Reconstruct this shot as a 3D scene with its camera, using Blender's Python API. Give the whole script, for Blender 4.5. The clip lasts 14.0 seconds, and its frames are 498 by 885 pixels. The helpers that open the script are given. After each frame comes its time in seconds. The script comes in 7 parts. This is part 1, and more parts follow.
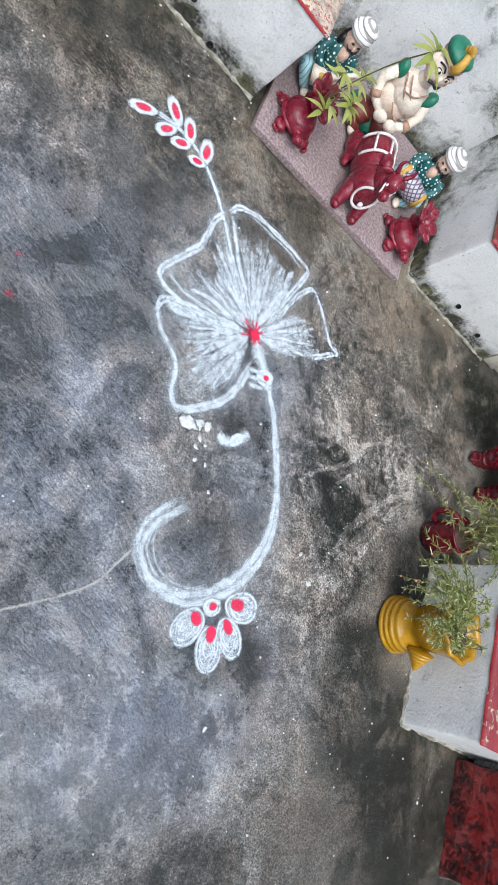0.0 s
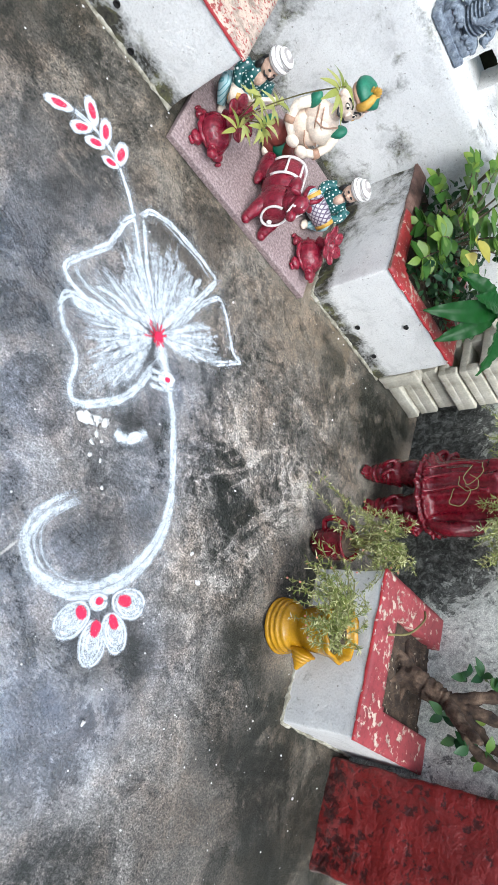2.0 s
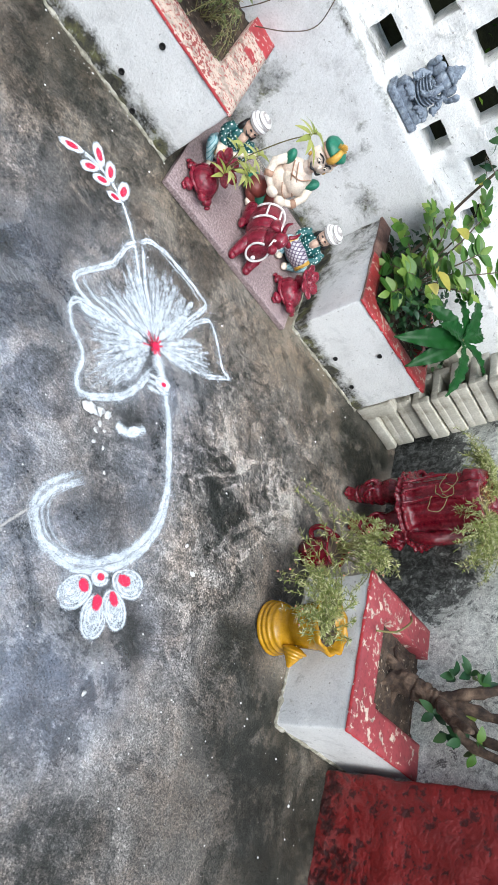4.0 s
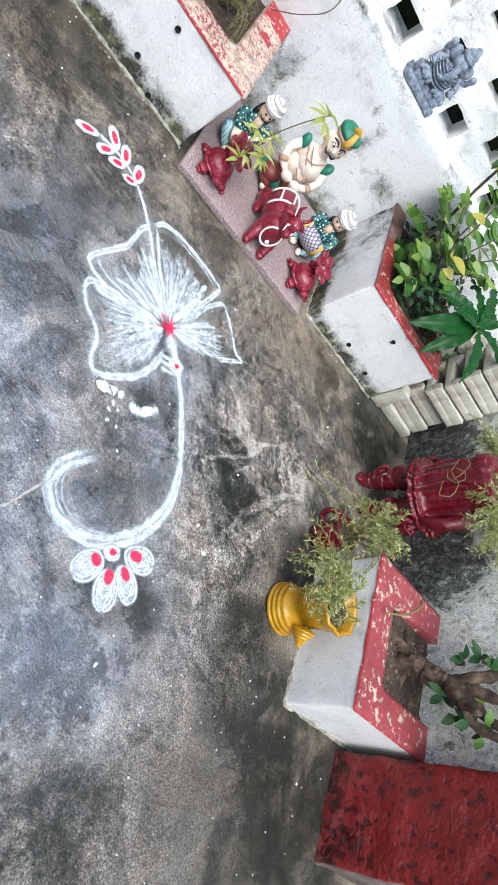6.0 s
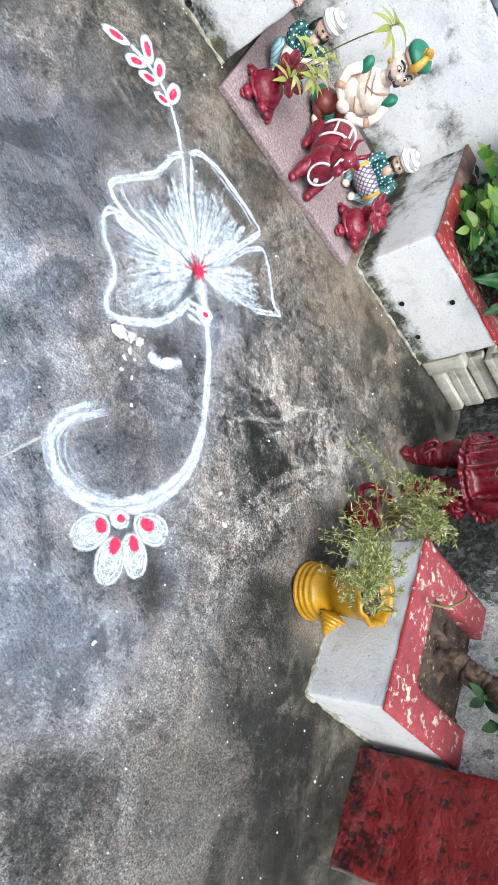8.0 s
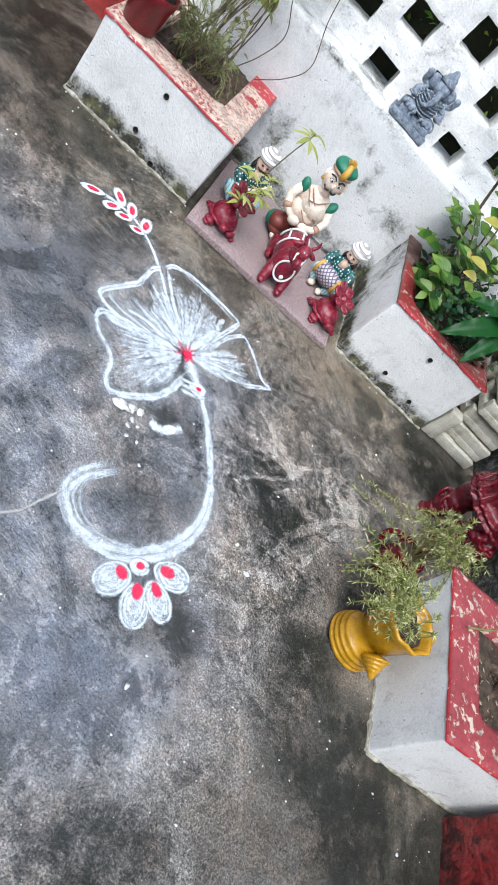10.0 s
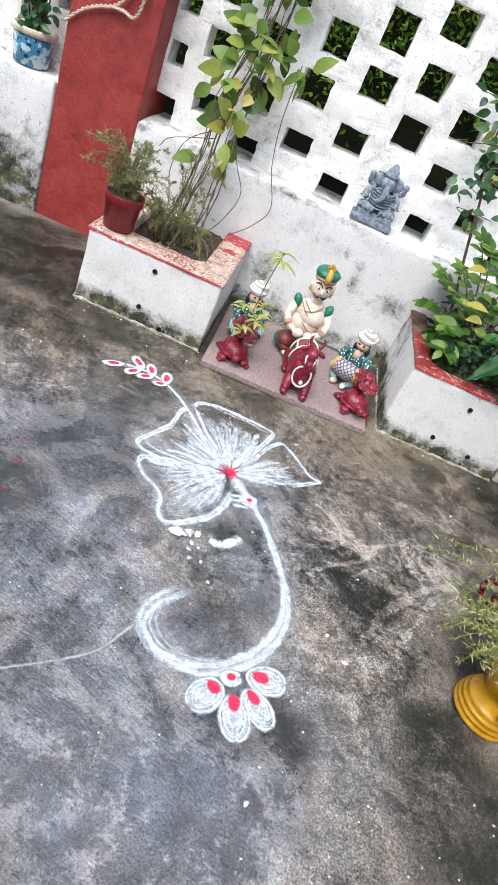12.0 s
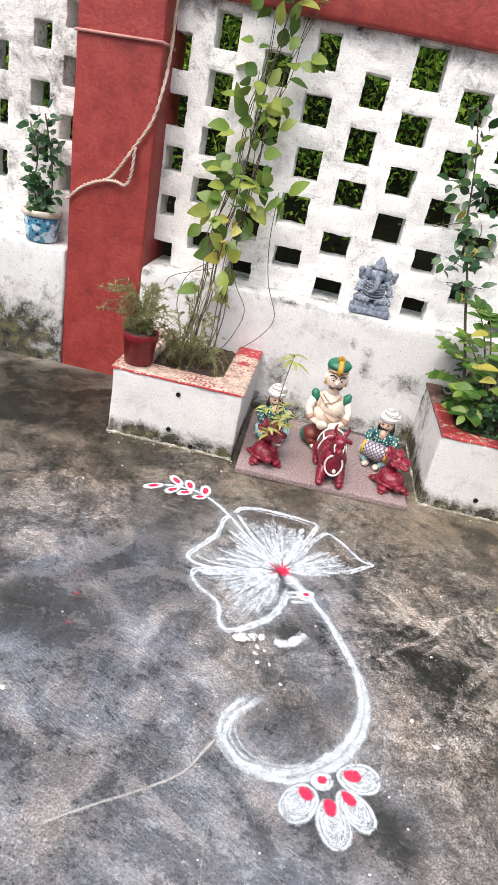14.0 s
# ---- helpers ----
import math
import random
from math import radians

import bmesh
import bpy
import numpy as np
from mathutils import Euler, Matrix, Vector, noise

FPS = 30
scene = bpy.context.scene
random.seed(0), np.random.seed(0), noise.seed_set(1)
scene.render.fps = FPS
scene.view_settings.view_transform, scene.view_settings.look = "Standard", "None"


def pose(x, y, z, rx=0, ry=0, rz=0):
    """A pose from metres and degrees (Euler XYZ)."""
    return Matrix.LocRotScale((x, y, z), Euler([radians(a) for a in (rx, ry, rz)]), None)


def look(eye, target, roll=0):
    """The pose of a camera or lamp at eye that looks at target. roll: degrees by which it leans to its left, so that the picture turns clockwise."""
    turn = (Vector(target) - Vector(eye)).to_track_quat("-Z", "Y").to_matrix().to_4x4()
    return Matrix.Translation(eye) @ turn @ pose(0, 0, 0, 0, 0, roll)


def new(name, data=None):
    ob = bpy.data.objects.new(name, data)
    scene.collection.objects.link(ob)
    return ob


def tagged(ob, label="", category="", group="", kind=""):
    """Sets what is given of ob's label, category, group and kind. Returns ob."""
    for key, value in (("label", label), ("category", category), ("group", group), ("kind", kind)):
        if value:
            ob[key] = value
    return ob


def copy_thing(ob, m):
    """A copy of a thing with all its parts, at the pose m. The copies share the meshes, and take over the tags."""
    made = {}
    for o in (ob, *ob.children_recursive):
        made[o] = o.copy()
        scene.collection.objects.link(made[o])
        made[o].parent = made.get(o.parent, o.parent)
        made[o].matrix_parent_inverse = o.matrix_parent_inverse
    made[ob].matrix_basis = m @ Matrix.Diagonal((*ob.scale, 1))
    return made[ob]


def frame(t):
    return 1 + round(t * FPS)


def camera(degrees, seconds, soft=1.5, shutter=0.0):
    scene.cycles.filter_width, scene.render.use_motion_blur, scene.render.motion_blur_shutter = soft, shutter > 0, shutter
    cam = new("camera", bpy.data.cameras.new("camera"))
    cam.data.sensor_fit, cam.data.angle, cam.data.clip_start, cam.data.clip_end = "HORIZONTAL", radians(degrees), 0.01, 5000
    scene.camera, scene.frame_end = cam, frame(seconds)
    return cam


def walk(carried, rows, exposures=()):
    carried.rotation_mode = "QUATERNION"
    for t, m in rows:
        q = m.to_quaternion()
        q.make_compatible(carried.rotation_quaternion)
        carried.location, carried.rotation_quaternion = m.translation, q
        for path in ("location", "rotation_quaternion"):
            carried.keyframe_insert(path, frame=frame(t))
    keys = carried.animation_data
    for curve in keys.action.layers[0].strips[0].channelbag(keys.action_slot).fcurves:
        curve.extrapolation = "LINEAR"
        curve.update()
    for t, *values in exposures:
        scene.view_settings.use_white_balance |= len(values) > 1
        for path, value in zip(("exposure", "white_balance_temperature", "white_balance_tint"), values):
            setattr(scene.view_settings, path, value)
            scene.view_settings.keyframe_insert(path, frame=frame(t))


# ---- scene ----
cam = camera(43.8, 14.0, soft=0.7)

PATH = [
    (0, (-0.36, -1.302, 0.98), (0.677, -0.468, -0.514), 78.6),
    (0.5, (-0.347, -1.309, 0.994), (0.773, -0.487, -0.444), 79.6),
    (1, (-0.356, -1.305, 1.002), (0.848, -0.444, -0.343), 83.5),
    (1.5, (-0.352, -1.315, 1.025), (0.85, -0.406, -0.29), 82.4),
    (2, (-0.347, -1.327, 1.029), (0.849, -0.377, -0.263), 82.0),
    (2.5, (-0.361, -1.383, 1.013), (0.804, -0.397, -0.28), 79.9),
    (3, (-0.376, -1.464, 1.047), (0.7, -0.398, -0.258), 73.3),
    (3.2, (-0.358, -1.515, 1.059), (0.694, -0.346, -0.177), 71.4),
    (5.3, (-0.274, -1.583, 1.036), (0.798, -0.398, -0.166), 76.6),
    (5.5, (-0.276, -1.58, 1.048), (0.803, -0.401, -0.155), 76.4),
    (6, (-0.275, -1.596, 1.062), (0.764, -0.425, -0.183), 75.3),
    (6.5, (-0.267, -1.584, 1.042), (0.8, -0.442, -0.206), 77.1),
    (7, (-0.238, -1.574, 1.024), (0.798, -0.456, -0.271), 77.8),
    (7.5, (-0.179, -1.52, 0.975), (0.923, -0.501, -0.346), 81.1),
    (8, (-0.164, -1.505, 0.969), (0.857, -0.452, -0.391), 79.9),
    (8.5, (-0.141, -1.535, 0.987), (0.582, -0.214, -0.328), 68.8),
    (8.7, (-0.115, -1.547, 0.981), (0.575, -0.198, -0.325), 67.9),
    (10.8, (0.054, -1.786, 1.018), (0.415, -0.266, -0.23), 41.7),
    (11, (0.063, -1.782, 1.02), (0.319, -0.222, -0.206), 38.4),
    (11.5, (0.099, -1.785, 1.019), (0.233, -0.187, -0.177), 32.2),
    (12, (0.147, -1.804, 1.019), (0.268, -0.174, -0.133), 26.2),
    (12.5, (0.156, -1.819, 1.027), (0.287, -0.15, -0.066), 23.8),
    (13, (0.131, -1.826, 1.029), (0.138, -0.116, -0.009), 21.1),
    (13.5, (0.131, -1.843, 1.031), (0.088, -0.095, 0.059), 16.9),
    (14, (0.151, -1.855, 1.039), (0.05, -0.08, 0.123), 11.8),
]
EXPOSURES = [(0, 0.24, 5850, 5), (0.5, 0.45, 5900, 5), (1.0, 0.57, 5900, 5), (2.4, 0.57, 5900, 5), (3.1, 0.46, 5900, 5), (5.2, 0.57, 5900, 5), (7.4, 0.60, 5900, 5), (8.1, 0.70, 5900, 5), (8.5, 0.42, 5850, 5), (8.8, 0.42, 5850, 5), (10.8, 0.50, 5900, 7), (12.5, 0.53, 6350, 9), (14, 0.56, 6600, 11)]
walk(cam, [(t, look(eye, target, roll)) for t, eye, target, roll in PATH], EXPOSURES)

# ---- light ----
world = bpy.data.worlds.new("world")
scene.world = world
world.use_nodes = True
wn = world.node_tree
sky = wn.nodes.new("ShaderNodeTexSky")
sky.sky_type, sky.sun_disc = "NISHITA", False
sky.sun_elevation, sky.sun_rotation = radians(59), radians(201)
sky.dust_density, sky.air_density, sky.ozone_density = 4.0, 1.0, 1.0
soft_sky = wn.nodes.new("ShaderNodeHueSaturation")
soft_sky.inputs["Saturation"].default_value = 0.85
wn.links.new(sky.outputs[0], soft_sky.inputs["Color"])
wn.links.new(soft_sky.outputs[0], wn.nodes["Background"].inputs[0])
wn.nodes["Background"].inputs[1].default_value = 0.135
sun = new("sun", bpy.data.lights.new("sun", "SUN"))
sun.data.energy, sun.data.angle, sun.data.color = 2.45, radians(52), (1.0, 0.985, 0.96)
sun.matrix_world = look((-1.0, -1.85, 3.45), (0, 0, 0))


# ---- materials ----
def ramp(nt, fac, stops):
    r = nt.nodes.new("ShaderNodeValToRGB")
    while len(r.color_ramp.elements) < len(stops):
        r.color_ramp.elements.new(0.5)
    for e, (p, c) in zip(r.color_ramp.elements, stops):
        e.position, e.color = p, (*c, 1) if len(c) == 3 else c
    nt.links.new(fac, r.inputs[0])
    return r.outputs[0]


def noise_tex(nt, vec, scale, detail=6, rough=0.6, distort=0.0):
    n = nt.nodes.new("ShaderNodeTexNoise")
    n.inputs["Scale"].default_value, n.inputs["Detail"].default_value = scale, detail
    n.inputs["Roughness"].default_value, n.inputs["Distortion"].default_value = rough, distort
    nt.links.new(vec, n.inputs["Vector"])
    return n.outputs["Fac"]


def mixc(nt, fac, a, b, mode="MIX"):
    m = nt.nodes.new("ShaderNodeMix")
    m.data_type, m.blend_type = "RGBA", mode
    for sock, v in ((m.inputs[0], fac), (m.inputs[6], a), (m.inputs[7], b)):
        if hasattr(v, "links") or hasattr(v, "is_linked"):
            nt.links.new(v, sock)
        else:
            sock.default_value = v if isinstance(v, (int, float)) else (*v, 1)
    return m.outputs[2]


def math_node(nt, op, a, b=0.5, clamp=False):
    m = nt.nodes.new("ShaderNodeMath")
    m.operation, m.use_clamp = op, clamp
    for sock, v in ((m.inputs[0], a), (m.inputs[1], b)):
        if isinstance(v, (int, float)):
            sock.default_value = v
        else:
            nt.links.new(v, sock)
    return m.outputs[0]


def base_mat(name):
    m = bpy.data.materials.new(name)
    m.use_nodes = True
    nt = m.node_tree
    co = nt.nodes.new("ShaderNodeTexCoord").outputs["Object"]
    return m, nt, nt.nodes["Principled BSDF"], co


def bump(nt, bsdf, height, strength, distance=0.01):
    b = nt.nodes.new("ShaderNodeBump")
    b.inputs["Strength"].default_value, b.inputs["Distance"].default_value = strength, distance
    nt.links.new(height, b.inputs["Height"])
    nt.links.new(b.outputs[0], bsdf.inputs["Normal"])


def surface(name, dark, mid, light, scale=8.0, fine=90.0, rough=0.6, relief=0.3, spec=0.5, metal=0.0, rough_var=0.15):
    """A surface whose colour wanders between three tones, with fine grain and relief."""
    m, nt, b, co = base_mat(name)
    big = noise_tex(nt, co, scale, 8, 0.65, 0.3)
    col = ramp(nt, big, ((0.3, dark), (0.5, mid), (0.72, light)))
    grain = noise_tex(nt, co, fine, 4, 0.6)
    g = ramp(nt, grain, ((0.3, (0.72, 0.72, 0.72)), (0.7, (1.15, 1.15, 1.15))))
    nt.links.new(mixc(nt, 0.6, col, g, "MULTIPLY"), b.inputs["Base Color"])
    r = nt.nodes.new("ShaderNodeMapRange")
    r.inputs[3].default_value, r.inputs[4].default_value = rough - rough_var, rough + rough_var
    nt.links.new(big, r.inputs[0])
    nt.links.new(r.outputs[0], b.inputs["Roughness"])
    b.inputs["Specular IOR Level"].default_value, b.inputs["Metallic"].default_value = spec, metal
    bump(nt, b, math_node(nt, "ADD", math_node(nt, "MULTIPLY", big, 0.6), math_node(nt, "MULTIPLY", grain, 0.4)), relief)
    return m


def whitewash(name, moss=0.5, grime=0.5, white=(0.68, 0.69, 0.70), relief=0.6):
    """Lime-washed plaster: chalky white, scuffed, with black mould and green moss that gather in blotches towards the base."""
    m, nt, b, co = base_mat(name)
    rough_big = noise_tex(nt, co, 3.0, 10, 0.7, 0.6)
    mid = noise_tex(nt, co, 14.0, 10, 0.7, 0.4)
    fine = noise_tex(nt, co, 130.0, 3, 0.6)
    col = ramp(nt, mid, ((0.28, tuple(v * 0.72 for v in white)), (0.46, white), (0.75, tuple(min(1, v * 1.06) for v in white))))
    att = nt.nodes.new("ShaderNodeAttribute")
    att.attribute_name = "damp"
    damp = att.outputs["Fac"]
    blot = math_node(nt, "MULTIPLY", math_node(nt, "SUBTRACT", mid, 0.36, True), 4.0, True)
    soot = math_node(nt, "MULTIPLY", math_node(nt, "SUBTRACT", rough_big, 0.52, True), 5.0 * grime, True)
    soot = math_node(nt, "MULTIPLY", soot, math_node(nt, "SUBTRACT", 1.0, blot, True), True)
    col = mixc(nt, math_node(nt, "MULTIPLY", soot, 0.75), col, (0.13, 0.12, 0.11))
    vary = math_node(nt, "ADD", math_node(nt, "MULTIPLY", math_node(nt, "SUBTRACT", mid, 0.5), 2.2), math_node(nt, "MULTIPLY", math_node(nt, "SUBTRACT", rough_big, 0.5), 1.2))
    vary = math_node(nt, "ADD", vary, math_node(nt, "MULTIPLY", math_node(nt, "SUBTRACT", fine, 0.5), 0.5))
    wet_shade = math_node(nt, "MULTIPLY", math_node(nt, "SUBTRACT", math_node(nt, "ADD", damp, vary), 0.40), 1.7, True)
    wet_shade = math_node(nt, "MULTIPLY", wet_shade, math_node(nt, "MULTIPLY", damp, 6.0, True))
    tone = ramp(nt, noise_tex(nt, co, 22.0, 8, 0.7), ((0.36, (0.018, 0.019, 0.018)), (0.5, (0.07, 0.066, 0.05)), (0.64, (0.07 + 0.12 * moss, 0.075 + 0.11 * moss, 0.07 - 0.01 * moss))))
    col = mixc(nt, wet_shade, col, tone)
    speck = ramp(nt, noise_tex(nt, co, 75.0, 2, 0.5), ((0.255, (0.28, 0.26, 0.23)), (0.325, (1, 1, 1))))
    col = mixc(nt, 0.7, col, speck, "MULTIPLY")
    grain = ramp(nt, noise_tex(nt, co, 210.0, 4, 0.75), ((0.36, (0.72, 0.71, 0.69)), (0.5, (1, 1, 1)), (0.64, (1.08, 1.08, 1.08))))
    col = mixc(nt, 0.5, col, grain, "MULTIPLY")
    nt.links.new(col, b.inputs["Base Color"])
    b.inputs["Roughness"].default_value, b.inputs["Specular IOR Level"].default_value = 0.88, 0.25
    bump(nt, b, math_node(nt, "ADD", math_node(nt, "MULTIPLY", mid, 0.5), math_node(nt, "MULTIPLY", fine, 0.34)), relief, 0.011)
    return m


def chipped_paint(name, paint, under, amount=0.42, gloss=0.45, scale=26.0):
    """Paint over plaster, flaked off in spots."""
    m, nt, b, co = base_mat(name)
    chip = noise_tex(nt, co, scale, 6, 0.62, 0.2)
    patch = noise_tex(nt, co, 5.0, 6, 0.6)
    mask = math_node(nt, "MULTIPLY", math_node(nt, "SUBTRACT", math_node(nt, "ADD", chip, math_node(nt, "MULTIPLY", patch, 0.45)), 1.18 - amount, True), 28.0, True)
    p = ramp(nt, patch, ((0.3, tuple(v * 0.6 for v in paint)), (0.55, paint), (0.75, tuple(min(1, v * 1.25 + 0.02) for v in paint))))
    wear = ramp(nt, noise_tex(nt, co, 85.0, 8, 0.75), ((0.34, (0.45, 0.40, 0.38)), (0.46, (1, 1, 1)), (0.66, (1.2, 1.25, 1.25))))
    bare = ramp(nt, noise_tex(nt, co, 30.0, 8, 0.7), ((0.36, tuple(v * 0.45 for v in under)), (0.52, under)))
    nt.links.new(mixc(nt, 0.75, mixc(nt, mask, p, bare), wear, "MULTIPLY"), b.inputs["Base Color"])
    b.inputs["Roughness"].default_value = gloss
    bump(nt, b, math_node(nt, "SUBTRACT", math_node(nt, "MULTIPLY", patch, 0.4), mask), 0.5, 0.004)
    return m


M_WHITE = whitewash("whitewashed_plaster", 0.6, 0.6, (0.71, 0.71, 0.705))
M_LATTICE = whitewash("lattice_plaster", 0.3, 0.9, (0.88, 0.865, 0.84), 0.75)


def add_flaking(m):
    """Short level cracks and flakes left by the trowel."""
    nt = m.node_tree
    b, co = nt.nodes["Principled BSDF"], nt.nodes["Texture Coordinate"].outputs["Object"]
    mp = nt.nodes.new("ShaderNodeMapping")
    mp.inputs["Scale"].default_value = (22.0, 22.0, 130.0)
    nt.links.new(co, mp.inputs[0])
    n = noise_tex(nt, mp.outputs[0], 1.0, 5, 0.6, 1.2)
    crack = ramp(nt, n, ((0.285, (0.30, 0.28, 0.26)), (0.335, (1, 1, 1))))
    old = b.inputs["Base Color"].links[0].from_socket
    nt.links.new(mixc(nt, 0.85, old, crack, "MULTIPLY"), b.inputs["Base Color"])
    node = b.inputs["Normal"].links[0].from_node
    was = node.inputs["Height"].links[0].from_socket
    nt.links.new(math_node(nt, "ADD", was, math_node(nt, "MULTIPLY", n, 0.26)), node.inputs["Height"])


add_flaking(M_LATTICE)
M_PLANTER = whitewash("planter_plaster", 0.6, 0.22, (0.72, 0.715, 0.70), 0.62)


def mouldy(name):
    """Bare grey plaster overgrown with black mould in crisp ragged patches."""
    m, nt, b, co = base_mat(name)
    att = nt.nodes.new("ShaderNodeAttribute")
    att.attribute_name = "damp"
    big, mid, fine = noise_tex(nt, co, 7.0, 14, 0.76, 0.9), noise_tex(nt, co, 34.0, 12, 0.8, 0.5), noise_tex(nt, co, 240.0, 3, 0.6)
    col = ramp(nt, mid, ((0.36, (0.16, 0.16, 0.145)), (0.45, (0.52, 0.53, 0.48)), (0.57, (0.84, 0.85, 0.78))))
    vary = math_node(nt, "ADD", math_node(nt, "MULTIPLY", math_node(nt, "SUBTRACT", big, 0.5), 2.4), math_node(nt, "MULTIPLY", math_node(nt, "SUBTRACT", mid, 0.5), 2.2))
    mask = math_node(nt, "MULTIPLY", math_node(nt, "SUBTRACT", math_node(nt, "ADD", att.outputs["Fac"], vary), 0.42), 5.0, True)
    tone = ramp(nt, mid, ((0.42, (0.006, 0.006, 0.006)), (0.5, (0.03, 0.031, 0.028)), (0.60, (0.15, 0.15, 0.14))))
    col = mixc(nt, math_node(nt, "MULTIPLY", mask, 0.95), col, tone)
    g = ramp(nt, fine, ((0.3, (0.55, 0.55, 0.55)), (0.7, (1.4, 1.4, 1.4))))
    nt.links.new(mixc(nt, 0.7, col, g, "MULTIPLY"), b.inputs["Base Color"])
    b.inputs["Roughness"].default_value, b.inputs["Specular IOR Level"].default_value = 0.9, 0.2
    bump(nt, b, math_node(nt, "ADD", mid, math_node(nt, "MULTIPLY", big, 0.5)), 0.7, 0.012)
    return m


M_EAST = mouldy("mouldy_plaster")
M_PILLAR = surface("red_wall_paint", (0.19, 0.020, 0.017), (0.29, 0.032, 0.026), (0.35, 0.055, 0.044), 14.0, 70, 0.6, 0.7)


def grimy_paint(name, paint):
    """Old paint over lumpy plaster: pits, black blotches and faded pinkish wear, thickest where the wall is damp."""
    m, nt, b, co = base_mat(name)

    def centred(x, k):
        return math_node(nt, "MULTIPLY", math_node(nt, "SUBTRACT", x, 0.5), k)

    def mask(x, lo, hi):
        return ramp(nt, x, ((lo, (0, 0, 0)), (hi, (1, 1, 1))))

    att = nt.nodes.new("ShaderNodeAttribute")
    att.attribute_name = "damp"
    damp = att.outputs["Fac"]
    big, mid, pit = noise_tex(nt, co, 6.0, 6, 0.6, 0.2), noise_tex(nt, co, 20.0, 10, 0.7, 0.3), noise_tex(nt, co, 46.0, 4, 0.6)
    col = ramp(nt, big, ((0.3, tuple(v * 0.75 for v in paint)), (0.55, paint), (0.72, tuple(v * 1.2 + 0.004 for v in paint))))
    faded = mask(math_node(nt, "ADD", math_node(nt, "MULTIPLY", damp, 0.55), centred(mid, 2.2)), 0.22, 0.42)
    col = mixc(nt, math_node(nt, "MULTIPLY", faded, 0.42), col, (0.27, 0.055, 0.05))
    black = mask(math_node(nt, "ADD", math_node(nt, "MULTIPLY", damp, 0.8), math_node(nt, "ADD", centred(noise_tex(nt, co, 8.0, 10, 0.72, 0.6), 2.8), centred(pit, 0.8))), 0.38, 0.58)
    col = mixc(nt, math_node(nt, "MULTIPLY", black, 0.8), col, (0.03, 0.018, 0.015))
    hole = ramp(nt, math_node(nt, "SUBTRACT", pit, math_node(nt, "MULTIPLY", damp, 0.08)), ((0.38, (0.16, 0.13, 0.13)), (0.45, (1, 1, 1))))
    nt.links.new(mixc(nt, 0.9, col, hole, "MULTIPLY"), b.inputs["Base Color"])
    b.inputs["Roughness"].default_value = 0.40
    bump(nt, b, math_node(nt, "ADD", math_node(nt, "MULTIPLY", mid, 0.5), math_node(nt, "MULTIPLY", pit, 0.55)), 1.0, 0.014)
    return m


M_DIRTY = surface("dirty_plaster", (0.06, 0.045, 0.04), (0.15, 0.11, 0.10), (0.30, 0.23, 0.21), 14, 120, 0.9, 0.5)
M_PILLAR_E = grimy_paint("worn_red_paint", (0.205, 0.010, 0.009))
M_RIM = chipped_paint("flaking_red_paint", (0.30, 0.050, 0.058), (0.56, 0.46, 0.37), 0.40, 0.55, 44.0)
M_RIM_EDGE = chipped_paint("red_edge_paint", (0.40, 0.030, 0.036), (0.66, 0.60, 0.54), 0.36, 0.5, 60.0)
M_RIM_RED = chipped_paint("sound_red_rim", (0.27, 0.026, 0.026), (0.40, 0.29, 0.23), 0.42, 0.45, 48.0)
M_RIM_WORN = chipped_paint("worn_red_rim", (0.36, 0.070, 0.062), (0.56, 0.44, 0.36), 0.535, 0.7, 105.0)
M_SOIL = surface("soil", (0.016, 0.011, 0.008), (0.055, 0.037, 0.025), (0.13, 0.09, 0.06), 30, 160, 0.95, 0.9)
M_GRANITE = surface("mauve_granite", (0.12, 0.088, 0.088), (0.30, 0.222, 0.222), (0.54, 0.45, 0.44), 150, 420, 0.5, 0.15)
M_CAP = surface("blackened_rim", (0.045, 0.028, 0.022), (0.13, 0.07, 0.055), (0.24, 0.15, 0.12), 22, 140, 0.9, 0.5)
M_BLOCK = surface("grey_cement", (0.26, 0.23, 0.18), (0.50, 0.47, 0.39), (0.63, 0.60, 0.52), 12, 120, 0.85, 0.4)


# ---- builders ----
def finish(name, bm, mats, smooth=True):
    me = bpy.data.meshes.new(name)
    if smooth:
        for f in bm.faces:
            f.smooth = True
    bm.normal_update()
    bm.to_mesh(me)
    bm.free()
    for m in mats if isinstance(mats, (list, tuple)) else [mats]:
        me.materials.append(m)
    return me


def part(name, bm, mats, parent, label="", smooth=True):
    ob = new(name, finish(name, bm, mats, smooth))
    ob.parent = parent
    if label:
        tagged(ob, label)
    return ob


def thing(name, label, category, group="", at=(0, 0, 0), turn=0):
    ob = new(name)
    ob.empty_display_size = 0.05
    ob.matrix_basis = pose(*at, 0, 0, turn)
    return tagged(ob, label, category, group)


def whole(name, bm, mats, label, category="", group="", kind="", at=(0, 0, 0), turn=0, smooth=True):
    ob = new(name, finish(name, bm, mats, smooth))
    ob.matrix_basis = pose(*at, 0, 0, turn)
    return tagged(ob, label, category, group, kind)


def ticks(lo, hi, step, r):
    n = max(1, round((hi - lo - 2 * r) / step))
    mid = [lo + r + (hi - lo - 2 * r) * i / n for i in range(n + 1)]
    return [lo, lo + 0.3 * r, *mid, hi - 0.3 * r, hi] if r > 0 else mid


